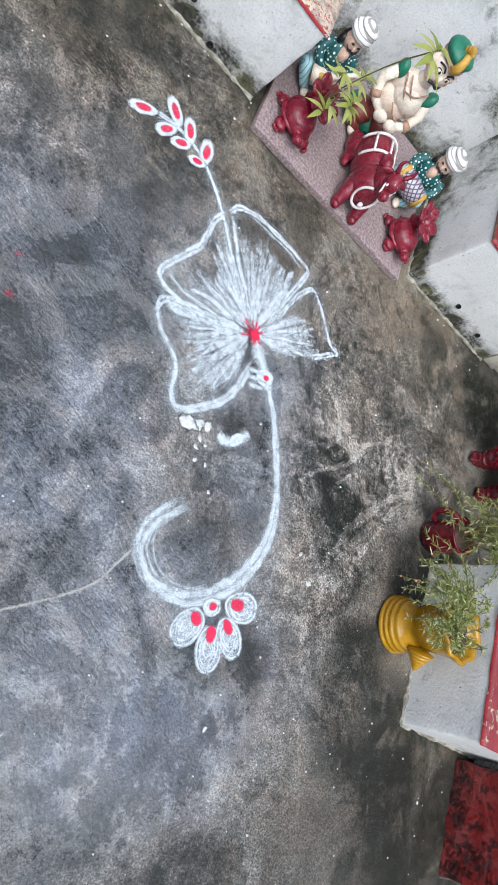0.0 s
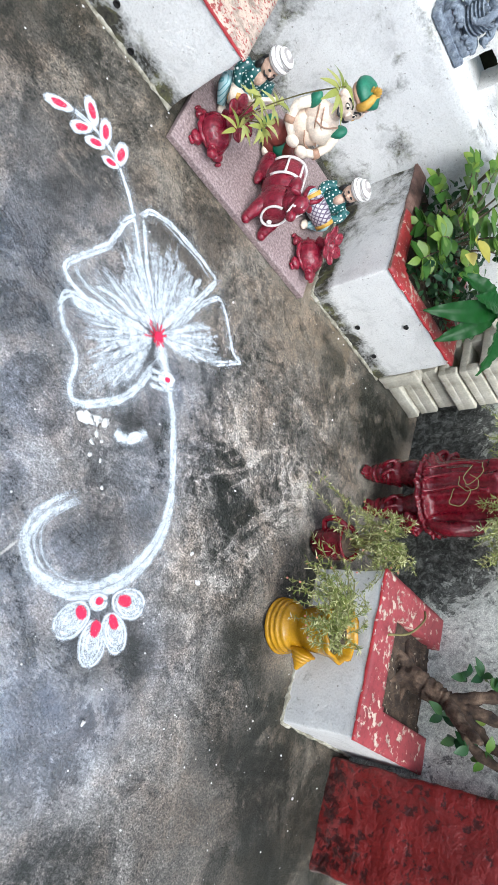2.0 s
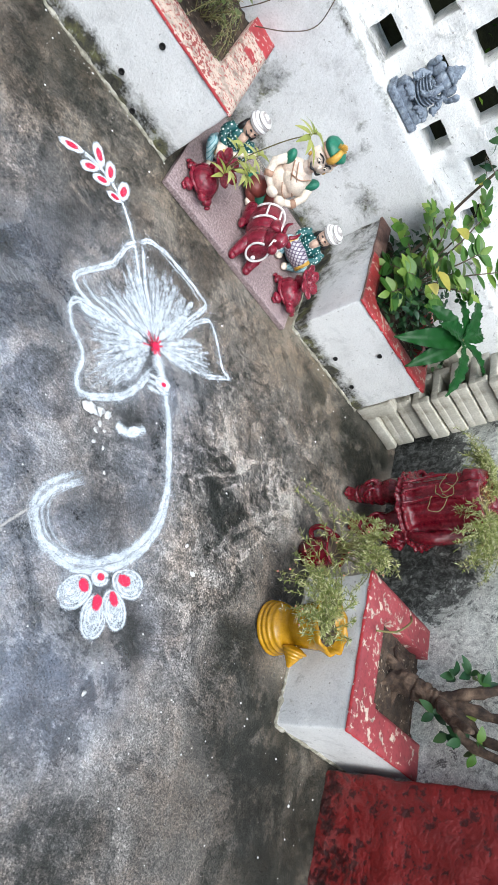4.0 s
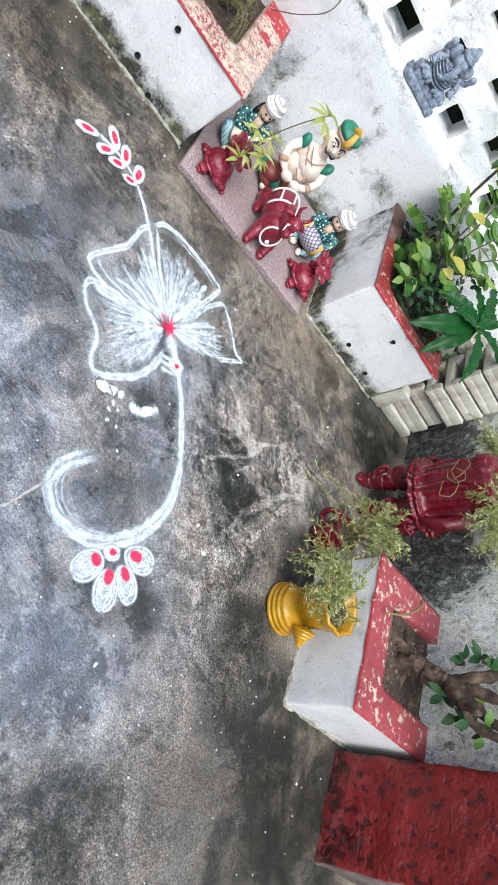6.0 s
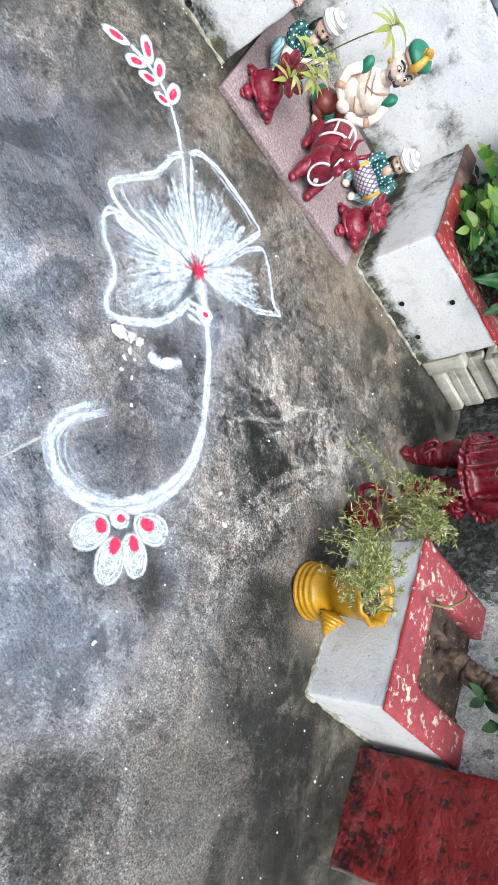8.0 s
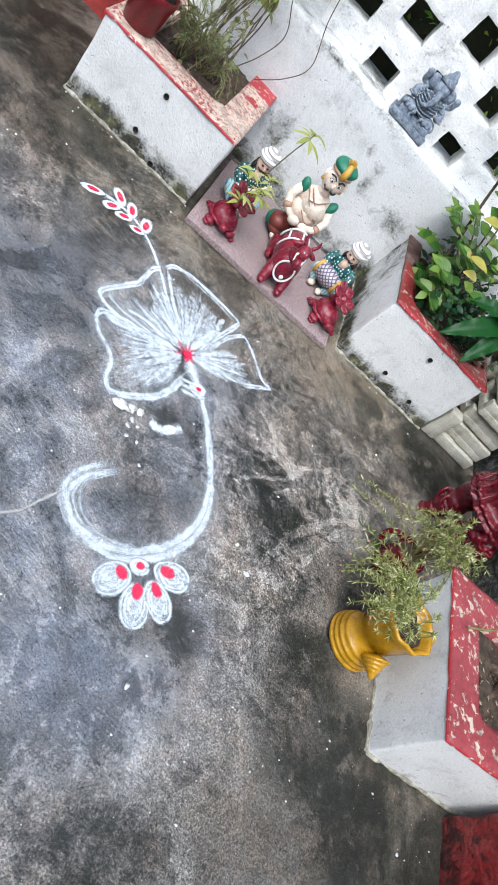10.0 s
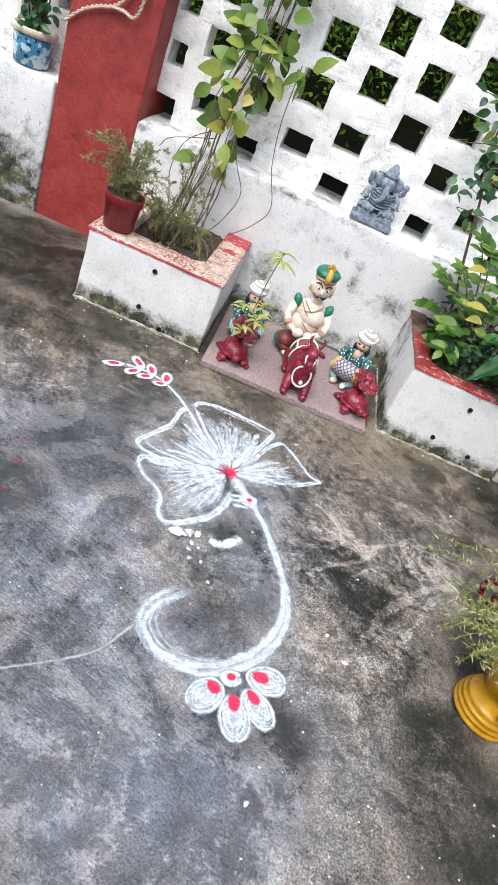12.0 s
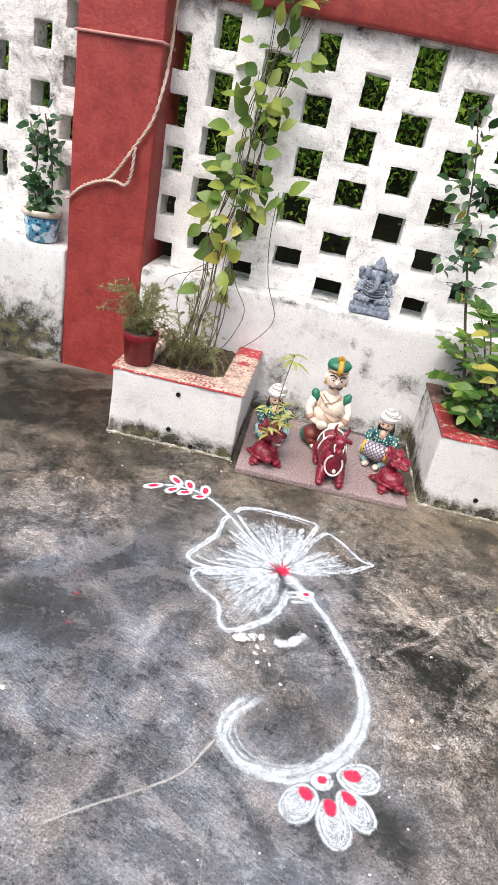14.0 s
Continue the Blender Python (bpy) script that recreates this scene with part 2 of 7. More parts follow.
def lump_box(bm, lo, hi, step=0.03, r=0.008, amp=0.0015, freq=14.0, mat=0, seed=0.0, taper=0.0, cuts=((), (), ())):
    """A box with rounded edges and a slightly uneven skin."""
    lo, hi = Vector(lo), Vector(hi)
    ax = [ticks(lo[i], hi[i], step, min(r, 0.45 * (hi[i] - lo[i]))) for i in range(3)]
    ax = [sorted([v for v in a if all(abs(v - c) > 0.004 for c in cs)] + list(cs)) for a, cs in zip(ax, cuts)]
    n = [len(a) - 1 for a in ax]
    made = {}
    inner_lo, inner_hi = lo + Vector([min(r, 0.45 * (hi[i] - lo[i])) for i in range(3)]), hi - Vector([min(r, 0.45 * (hi[i] - lo[i])) for i in range(3)])

    def vert(i, j, k):
        if (i, j, k) not in made:
            p = Vector((ax[0][i], ax[1][j], ax[2][k]))
            q = Vector([min(max(p[a], inner_lo[a]), inner_hi[a]) for a in range(3)])
            d = p - q
            if d.length > 1e-6:
                d.normalize()
                p = q + d * r
                p += d * amp * (noise.noise(p * freq + Vector((seed, 3, 7))) * 1.3 + 0.6 * noise.noise(p * freq * 3.1))
            if taper:
                c = (lo + hi) / 2
                s = 1 - taper * (p.z - lo.z) / (hi.z - lo.z)
                p.x, p.y = c.x + (p.x - c.x) * s, c.y + (p.y - c.y) * s
            made[i, j, k] = bm.verts.new(p)
        return made[i, j, k]

    for a in range(3):
        b, c = (a + 1) % 3, (a + 2) % 3
        for end in (0, n[a]):
            for u in range(n[b]):
                for v in range(n[c]):
                    quad = []
                    for du, dv in ((0, 0), (1, 0), (1, 1), (0, 1)):
                        ix = [0, 0, 0]
                        ix[a], ix[b], ix[c] = end, u + du, v + dv
                        quad.append(vert(*ix))
                    f = bm.faces.new(quad if end else quad[::-1])
                    f.material_index = mat
    return bm


def damp_layer(me, fn):
    att = me.attributes.new("damp", "FLOAT", "POINT")
    att.data.foreach_set("value", [max(0.0, min(1.0, fn(v.co))) for v in me.vertices])


def tube(bm, pts, radii, sides=8, mat=0, cap=True):
    """A round limb along pts."""
    pts = [Vector(p) for p in pts]
    if isinstance(radii, (int, float)):
        radii = [radii] * len(pts)
    rings, side = [], None
    for i, p in enumerate(pts):
        d = (pts[min(i + 1, len(pts) - 1)] - pts[max(i - 1, 0)]).normalized()
        if side is None:
            side = d.orthogonal().normalized()
        side = (side - d * side.dot(d)).normalized() if (side - d * side.dot(d)).length > 1e-5 else d.orthogonal().normalized()
        up = d.cross(side)
        rings.append([bm.verts.new(p + radii[i] * (math.cos(a) * side + math.sin(a) * up)) for a in (2 * math.pi * k / sides for k in range(sides))])
    for a, b in zip(rings, rings[1:]):
        for k in range(sides):
            f = bm.faces.new((a[k], a[(k + 1) % sides], b[(k + 1) % sides], b[k]))
            f.material_index = mat
    if cap:
        for ring, flip in ((rings[0], True), (rings[-1], False)):
            f = bm.faces.new(ring[::-1] if flip else ring)
            f.material_index = mat
    return bm


def spline(pts, n=8):
    """Catmull-Rom through pts, n steps a span."""
    pts = [Vector(p) for p in pts]
    ext = [2 * pts[0] - pts[1], *pts, 2 * pts[-1] - pts[-2]]
    out = []
    for a, b, c, d in zip(ext, ext[1:], ext[2:], ext[3:]):
        for i in range(n):
            t = i / n
            out.append(0.5 * (2 * b + (c - a) * t + (2 * a - 5 * b + 4 * c - d) * t * t + (3 * b - a - 3 * c + d) * t ** 3))
    return [*out, pts[-1]]


def lathe(bm, profile, sides=28, mat=0, at=(0, 0, 0), wave=None):
    """Turn a profile of (radius, height) about the upright axis; wave(angle, height) scales the radius."""
    rings = []
    for r, z in profile:
        ring = []
        for k in range(sides):
            a = 2 * math.pi * k / sides
            q = r * (wave(a, z) if wave else 1)
            ring.append(bm.verts.new((at[0] + q * math.cos(a), at[1] + q * math.sin(a), at[2] + z)))
        rings.append(ring)
    for a, b in zip(rings, rings[1:]):
        for k in range(sides):
            f = bm.faces.new((a[k], a[(k + 1) % sides], b[(k + 1) % sides], b[k]))
            f.material_index = mat
    for ring, flip in ((rings[0], True), (rings[-1], False)):
        f = bm.faces.new(ring[::-1] if flip else ring)
        f.material_index = mat
    return bm


def blob(bm, at, size, turn=(0, 0, 0), mat=0, u=16, v=10, bulge=0.0, seed=0.0):
    """An ellipsoid limb; bulge roughens it."""
    m = Matrix.Translation(at) @ Euler([radians(a) for a in turn]).to_matrix().to_4x4()
    got = bmesh.ops.create_uvsphere(bm, u_segments=u, v_segments=v, radius=1.0)["verts"]
    for w in got:
        s = 1 + bulge * noise.noise(w.co * 2.2 + Vector((seed, 1, 2))) if bulge else 1
        w.co = m @ Vector((w.co.x * size[0] * s, w.co.y * size[1] * s, w.co.z * size[2] * s))
    for f in {f for w in got for f in w.link_faces}:
        f.material_index = mat
    return bm


# ---- floor ----
def floor_mat():
    m, nt, b, co = base_mat("worn_cement_floor")

    def attr(name):
        a = nt.nodes.new("ShaderNodeAttribute")
        a.attribute_name = name
        return a.outputs["Fac"]

    def about(x, k):
        return math_node(nt, "MULTIPLY", math_node(nt, "SUBTRACT", x, 0.5), k)

    def times(x, k):
        return math_node(nt, "MULTIPLY", x, k)

    def plus(*terms):
        out = terms[0]
        for t in terms[1:]:
            out = math_node(nt, "ADD", out, t)
        return out

    def crisp(x, lo, hi):
        return ramp(nt, x, ((lo, (0, 0, 0)), (hi, (1, 1, 1))))

    def stretched(angle, along, across, detail, rough, distort=0.0):
        sweep = nt.nodes.new("ShaderNodeMapping")
        sweep.vector_type = "TEXTURE"
        sweep.inputs["Rotation"].default_value = (0, 0, radians(angle))
        sweep.inputs["Scale"].default_value = (along, across, 1.0)
        nt.links.new(co, sweep.inputs[0])
        return noise_tex(nt, sweep.outputs[0], 1.0, detail, rough, distort)

    dry, wet_shade, sky_sheen, dark, slick = attr("dry"), attr("wet_shade"), attr("sky_sheen"), attr("dark"), attr("slick")
    big = noise_tex(nt, co, 2.3, 10, 0.62, 0.5)
    blotch = noise_tex(nt, co, 13.0, 14, 0.78, 0.5)
    mottle = noise_tex(nt, co, 40.0, 12, 0.84, 0.0)
    brush = stretched(114, 0.12, 0.05, 13, 0.78, 0.4)
    trowel = stretched(158, 0.030, 0.011, 6, 0.62, 1.0)
    grit = noise_tex(nt, co, 240.0, 5, 0.85)
    pores = noise_tex(nt, co, 165.0, 3, 0.65)
    root = crisp(plus(dry, about(blotch, 0.8), about(mottle, 1.2)), 0.34, 0.54)
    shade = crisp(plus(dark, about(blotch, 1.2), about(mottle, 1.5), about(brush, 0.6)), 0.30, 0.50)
    island = noise_tex(nt, co, 4.6, 12, 0.66, 1.1)
    film = crisp(plus(island, about(mottle, 0.34), about(blotch, 0.25)), 0.475, 0.555)
    calm = math_node(nt, "SUBTRACT", 1.0, plus(times(wet_shade, 0.80), times(sky_sheen, 0.36), times(slick, 0.40)), True)
    cloud = noise_tex(nt, co, 6.5, 9, 0.66, 0.8)
    speck = noise_tex(nt, co, 95.0, 6, 0.8)
    v = plus(about(big, 0.46), about(cloud, 0.44), times(plus(about(blotch, 0.76), about(mottle, 0.80), about(brush, 0.52), about(speck, 0.70)), calm), 0.484)
    v = plus(v, times(root, 0.165), times(shade, plus(-0.195, about(mottle, 0.45))), times(wet_shade, -0.090), times(sky_sheen, plus(0.040, about(cloud, 0.36), about(blotch, 0.30))), times(film, 0.125), times(slick, 0.010), -0.050)
    col = ramp(nt, v, ((0.18, (0.012, 0.0135, 0.011)), (0.29, (0.028, 0.030, 0.026)), (0.40, (0.080, 0.077, 0.071)), (0.52, (0.157, 0.148, 0.135)), (0.63, (0.25, 0.235, 0.215)), (0.76, (0.38, 0.36, 0.33))))
    g = ramp(nt, grit, ((0.38, (0.14, 0.14, 0.14)), (0.5, (1.0, 1.0, 1.0)), (0.62, (2.4, 2.4, 2.4))))
    col = mixc(nt, math_node(nt, "SUBTRACT", 0.95, plus(times(wet_shade, 0.62), times(sky_sheen, 0.38), times(slick, 0.30))), col, g, "MULTIPLY")
    pit = ramp(nt, pores, ((0.35, (0.12, 0.12, 0.12)), (0.42, (1, 1, 1))))
    col = mixc(nt, 0.8, col, pit, "MULTIPLY")
    rust = crisp(plus(noise_tex(nt, co, 9.0, 8, 0.7, 0.6), about(mottle, 0.4)), 0.44, 0.60)
    col = mixc(nt, times(rust, 0.55), col, mixc(nt, 1.0, col, (1.12, 0.96, 0.84), "MULTIPLY"))
    col = mixc(nt, times(wet_shade, 0.9), col, mixc(nt, 1.0, col, (1.03, 0.91, 0.71), "MULTIPLY"))
    # Blue sky reflection painted into the base colour of these zones.
    sheen_tint = math_node(nt, "ADD", times(sky_sheen, math_node(nt, "SUBTRACT", 1.0, times(film, 0.45))), times(slick, 0.40), True)
    col = mixc(nt, sheen_tint, col, mixc(nt, 1.0, col, (0.84, 0.99, 1.31), "MULTIPLY"))
    nt.links.new(col, b.inputs["Base Color"])
    r = nt.nodes.new("ShaderNodeMapRange")
    r.inputs[1].default_value, r.inputs[2].default_value = 0.36, 0.66
    r.inputs[3].default_value, r.inputs[4].default_value = 0.42, 0.74
    nt.links.new(v, r.inputs[0])
    nt.links.new(math_node(nt, "SUBTRACT", r.outputs[0], plus(times(sky_sheen, 0.20), times(slick, 0.32))), b.inputs["Roughness"])
    nt.links.new(plus(times(sky_sheen, 0.5), times(slick, 0.9), 0.3), b.inputs["Specular IOR Level"])
    ripple = times(trowel, plus(times(sky_sheen, 1.1), 0.04))
    relief = plus(times(mottle, 0.60), times(grit, 0.36), times(pores, 0.30), ripple)
    bump(nt, b, times(relief, math_node(nt, "SUBTRACT", 1.0, times(slick, 0.75))), 0.6, 0.009)
    return m


def near_line(p, line):
    best = 9.0
    for a, b in zip(line, line[1:]):
        ax, ay, dx, dy = a[0], a[1], b[0] - a[0], b[1] - a[1]
        t = max(0, min(1, ((p.x - ax) * dx + (p.y - ay) * dy) / (dx * dx + dy * dy)))
        best = min(best, math.hypot(p.x - ax - t * dx, p.y - ay - t * dy))
    return best


# Pale drag marks where silt has dried: width, strength, line.
SMEARS = (
    (0.009, 0.78, ((0.485, -0.506), (0.524, -0.527), (0.568, -0.544), (0.587, -0.563))),
    (0.009, 0.66, ((0.477, -0.668), (0.567, -0.611), (0.651, -0.571), (0.747, -0.505), (0.832, -0.492), (0.903, -0.508))),
    (0.010, 0.62, ((0.493, -0.742), (0.556, -0.686), (0.620, -0.640), (0.665, -0.585))),
    (0.006, 0.66, ((0.595, -0.702), (0.646, -0.654), (0.693, -0.656), (0.711, -0.671))),
    (0.017, 0.66, ((0.638, -0.885), (0.671, -0.813), (0.711, -0.745), (0.763, -0.687), (0.875, -0.586))),
    (0.014, 0.64, ((0.731, -0.888), (0.729, -0.843), (0.753, -0.789), (0.828, -0.676))),
    (0.020, 0.48, ((0.641, -1.015), (0.636, -0.965), (0.656, -0.898), (0.676, -0.847))),
    (0.006, 0.55, ((0.444, -0.732), (0.482, -0.751), (0.519, -0.748))),
)
# Broad pale patches; those near the slicks paint in the sky's pale reflection.
VEILS = ((0.800, -0.543, 0.12, 0.08, 0.50), (0.406, -0.747, 0.09, 0.11, 0.38), (0.604, -0.974, 0.16, 0.10, 0.36), (0.680, -0.935, 0.07, 0.13, 0.36), (0.558, -0.582, 0.10, 0.05, 0.42), (-0.307, -0.487, 0.14, 0.04, 0.34), (-0.165, -0.732, 0.16, 0.05, 0.34), (0.439, -1.378, 0.14, 0.09, 0.30), (0.285, -1.485, 0.12, 0.08, 0.30), (0.393, -0.579, 0.06, 0.05, 0.28), (0.033, -0.797, 0.16, 0.10, 0.30), (-0.128, -0.931, 0.14, 0.10, 0.26))
# Dark stains, plus painted shade in the corner and by planter, pot and pillar.
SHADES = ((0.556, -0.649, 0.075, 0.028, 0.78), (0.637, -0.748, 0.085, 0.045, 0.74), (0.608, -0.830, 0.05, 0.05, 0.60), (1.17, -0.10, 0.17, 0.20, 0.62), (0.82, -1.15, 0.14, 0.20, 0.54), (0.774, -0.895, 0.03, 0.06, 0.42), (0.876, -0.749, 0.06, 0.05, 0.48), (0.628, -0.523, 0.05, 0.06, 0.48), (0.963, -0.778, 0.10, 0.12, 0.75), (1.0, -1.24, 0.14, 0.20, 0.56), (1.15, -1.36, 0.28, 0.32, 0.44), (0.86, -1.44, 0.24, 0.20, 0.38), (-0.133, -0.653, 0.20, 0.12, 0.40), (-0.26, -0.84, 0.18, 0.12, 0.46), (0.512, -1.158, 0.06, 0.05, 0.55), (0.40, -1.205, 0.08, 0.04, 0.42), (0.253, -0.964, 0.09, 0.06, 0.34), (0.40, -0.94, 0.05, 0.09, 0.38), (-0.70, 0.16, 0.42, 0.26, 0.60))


def spots(p, table):
    out = 0.0
    for cx, cy, rx, ry, k in table:
        u, w = (p.x - cx) / rx, (p.y - cy) / ry
        if abs(u) < 2.4 and abs(w) < 2.4:
            out = max(out, k * math.exp(-0.5 * (u * u + w * w) ** 2))
    return out


def paleness(p):
    d = spots(p, VEILS)
    if 0.25 < p.x < 1.2 and -1.30 < p.y < -0.25:
        q = Vector((p.x + 0.012 * noise.noise(p * 14), p.y + 0.012 * noise.noise(p * 14 + Vector((5, 5, 5))), 0))
        for wide, k, line in SMEARS:
            d = max(d, k * math.exp(-(near_line(q, line) / wide) ** 2))
    return d


# Smooth film patches; the sky's reflection is also tinted into their colour.
SLICKS = ((0.360, -1.286, 0.040, 0.030, 1.0), (0.433, -1.300, 0.10, 0.07, 0.85), (0.25, -1.38, 0.22, 0.13, 0.9), (-0.02, -1.45, 0.30, 0.20, 0.4), (0.10, -1.25, 0.10, 0.08, 0.5))


# Mask for both the stains and the painted shade of SHADES.
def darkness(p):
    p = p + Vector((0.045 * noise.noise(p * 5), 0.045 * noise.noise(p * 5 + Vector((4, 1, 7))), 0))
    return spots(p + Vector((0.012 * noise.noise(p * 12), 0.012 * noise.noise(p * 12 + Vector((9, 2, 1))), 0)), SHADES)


# Damp along the walls; the east term paints in the shade on that side.
def wet_and_shade(p):
    edge = max(0, 1 - abs(p.y + 0.02) / 0.60) if p.x < 0.9 else 0
    corner = max(0, 1 - math.hypot(p.x - 1.2, p.y + 0.2) / 0.65)
    west = 1.3 * max(0, 1 - math.hypot((p.x + 0.75) / 1.1, p.y - 0.12) / 0.62)
    east = max(0, min(1, (p.x - 0.66) / 0.40)) * max(0, min(1, (-0.5 - p.y) / 0.3))
    return max(edge, corner, west, 0.85 * east) * (0.8 + 0.5 * noise.noise(p * 4))


# Where the floor colour is lightened and blued for the sky's sheen.
def sky_sheen_at(p):
    c = max(0.0, 1 - math.hypot((p.x - 0.02) / 0.78, (p.y + 0.96) / 0.80)) * 2.0
    rooty = max(0, min(1, (p.x - 0.40) / 0.14)) * max(0, min(1, (p.y + 1.16) / 0.14))
    return min(1.0, c) * (0.8 + 0.7 * noise.noise(p * 2.6) + 0.3 * noise.noise(p * 7)) * (1 - rooty) * max(0.15, min(1, (0.85 - p.x) / 0.3))


def build_floor():
    bm = bmesh.new()

    def steps(lo, a, b, hi):
        out, v = [], lo
        while v < hi - 1e-6:
            out.append(v)
            v += 0.0065 if a <= v < b else 0.06
        return [*out, hi]

    xs, ys = steps(-4.0, -0.70, 1.30, 1.80), steps(-4.0, -1.70, 0.02, 0.52)
    grid = [[bm.verts.new((x, y, 0.0006 * noise.noise(Vector((x, y, 0)) * 2.2))) for x in xs] for y in ys]
    for a, b in zip(grid, grid[1:]):
        for i in range(len(xs) - 1):
            bm.faces.new((a[i], a[i + 1], b[i + 1], b[i]))
    ob = whole("floor", bm, floor_mat(), "worn grey cement courtyard floor with damp patches, pale drag marks, painted shade and sky sheen", "floor", kind="structure")
    for name, fn in (("dry", paleness), ("wet_shade", wet_and_shade), ("sky_sheen", sky_sheen_at), ("dark", darkness), ("slick", lambda p: spots(p + Vector((0.03 * noise.noise(p * 9), 0.03 * noise.noise(p * 9 + Vector((3, 8, 1))), 0)), SLICKS))):
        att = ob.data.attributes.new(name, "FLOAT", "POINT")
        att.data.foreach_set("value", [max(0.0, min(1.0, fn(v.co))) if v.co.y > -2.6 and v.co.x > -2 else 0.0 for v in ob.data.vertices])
    return ob


build_floor()


# ---- walls ----
def low_wall(name, lo, hi, label, mat, damp):
    bm = lump_box(bmesh.new(), lo, hi, 0.035, 0.012, 0.003, 7.0)
    ob = whole(name, bm, mat, label, "wall", kind="structure")
    damp_layer(ob.data, damp)
    return ob


def foot_damp(height, strength=1.0):
    return lambda p: strength * max(0.0, 1 - p.z / height) * (0.75 + 0.7 * noise.noise(Vector((p.x * 2.3, p.y * 2.3, 0.4))))


LEDGE, LATTICE_Y = 0.467, 0.60


def north_damp_shade(p):
    foot = max(0.0, 1 - p.z / 0.15) * (0.95 + 0.8 * noise.noise(Vector((p.x * 3, p.y, 0.4))))
    spot = 0.0
    for cx, cz, rx, rz, k in ((0.406, 0.275, 0.040, 0.085, 1.0), (0.071, 0.17, 0.05, 0.10, 0.72), (0.565, 0.245, 0.09, 0.060, 1.0), (0.47, 0.21, 0.06, 0.04, 0.55), (0.16, 0.05, 0.10, 0.07, 0.75), (0.42, 0.03, 0.14, 0.05, 0.75), (0.30, 0.36, 0.12, 0.03, 0.35)):
        spot = max(spot, k * math.exp(-((p.x - cx) / rx) ** 2 - ((p.z - cz) / rz) ** 2))
    # Ledge top: dirt specks, and colour darkened to offset the strong light on it.
    if p.z > LEDGE - 0.02:
        spot = max(spot, 0.42 + 0.4 * noise.noise(Vector((p.x * 7, 3.0, p.y * 20))))
    if p.x < -0.81:
        foot = max(foot, max(0.0, 1 - p.z / 0.36) * (1.15 + 0.8 * noise.noise(Vector((p.x * 3, p.y, 0.4)))))
    return max(foot, spot)


low_wall("wall_north", (-0.520, 0.468, -0.1), (1.5, 0.76, LEDGE), "low whitewashed plaster wall with a ledge, mouldy at its foot", M_WHITE, north_damp_shade)
low_wall("wall_north_west", (-4.0, 0.462, -0.1), (-0.820, 0.76, LEDGE), "low whitewashed wall with green moss at its foot", M_WHITE, north_damp_shade)


def lattice(name, x0, x1, z0, z1, holes, label, thick=0.11, step=0.0095):
    """A plastered honeycomb brick screen: holes are (x, z, width, height)."""
    nx, nz = round((x1 - x0) / step), round((z1 - z0) / step)

    def open_at(i, k):
        x, z = x0 + (i + 0.5) * (x1 - x0) / nx, z0 + (k + 0.5) * (z1 - z0) / nz
        for hx, hz, w, h in holes:
            if abs(x - hx) < w / 2 + 0.02 and abs(z - hz) < h / 2 + 0.02:
                u, v = abs(x - hx) / (w / 2), abs(z - hz) / (h / 2)
                if u < 1 and v < 1:
                    return True
        return False

    gone = [[open_at(i, k) for k in range(nz)] for i in range(nx)]
    spots, bm = {}, bmesh.new()

    def place(i, k):
        if (i, k) not in spots:
            near = [(i + a, k + b) for a in (-1, 0) for b in (-1, 0) if 0 <= i + a < nx and 0 <= k + b < nz]
            n_open = sum(gone[a][b] for a, b in near)
            x, z = x0 + i * (x1 - x0) / nx, z0 + k * (z1 - z0) / nz
            if 0 < n_open < 4:
                x += 0.0035 * noise.noise(Vector((x * 34, z * 50, 4)))
                z += 0.0035 * noise.noise(Vector((x * 34, z * 50, 9)))
            rim = 0.003 if 0 < n_open else 0.0
            y = LATTICE_Y + rim - 0.008 * noise.noise(Vector((x * 6, z * 6, 2))) - 0.005 * noise.noise(Vector((x * 23, z * 23, 5)))
            spots[i, k] = (bm.verts.new((x, y, z)), bm.verts.new((x, LATTICE_Y + 0.03, z)) if 0 < n_open < 4 else None, bm.verts.new((x, LATTICE_Y + thick, z)))
        return spots[i, k]

    for i in range(nx):
        for k in range(nz):
            if gone[i][k]:
                continue
            c = [place(i, k), place(i + 1, k), place(i + 1, k + 1), place(i, k + 1)]
            bm.faces.new([v[0] for v in c])
            bm.faces.new([v[2] for v in c][::-1])
            for (a, b), (di, dk) in zip(((0, 1), (1, 2), (2, 3), (3, 0)), ((0, -1), (1, 0), (0, 1), (-1, 0))):
                ii, kk = i + di, k + dk
                if 0 <= ii < nx and 0 <= kk < nz and gone[ii][kk]:
                    bm.faces.new((c[b][0], c[a][0], c[a][1], c[b][1]))
                    bm.faces.new((c[b][1], c[a][1], c[a][2], c[b][2]))
    ob = whole(name, bm, M_LATTICE, label, "wall", kind="structure")
    ob.data.set_sharp_from_angle(angle=radians(40))
    # Darker on the west screen and in the band just below the beam.
    damp_layer(ob.data, lambda p: (0.20 if p.x > -0.7 else 0.38) + 0.75 * max(0.0, (p.z - 1.285) / 0.085) * (0.6 + 0.9 * noise.noise(Vector((p.x * 4, 1.0, p.z * 6)))) + 0.26 * max(0.0, noise.noise(Vector((p.x * 3, 7.0, p.z * 3)))))
    return ob


def hole_rows(xs, zs, w, h, seed):
    rnd = random.Random(seed)
    return [(x + rnd.uniform(-0.008, 0.008), z + rnd.uniform(-0.006, 0.006), w * rnd.uniform(0.86, 1.16), h * rnd.uniform(0.9, 1.15)) for x in xs for z in zs]


A_ROWS, B_ROWS = (0.504, 0.679, 0.850, 1.015, 1.195), (0.587, 0.764, 0.932, 1.106)


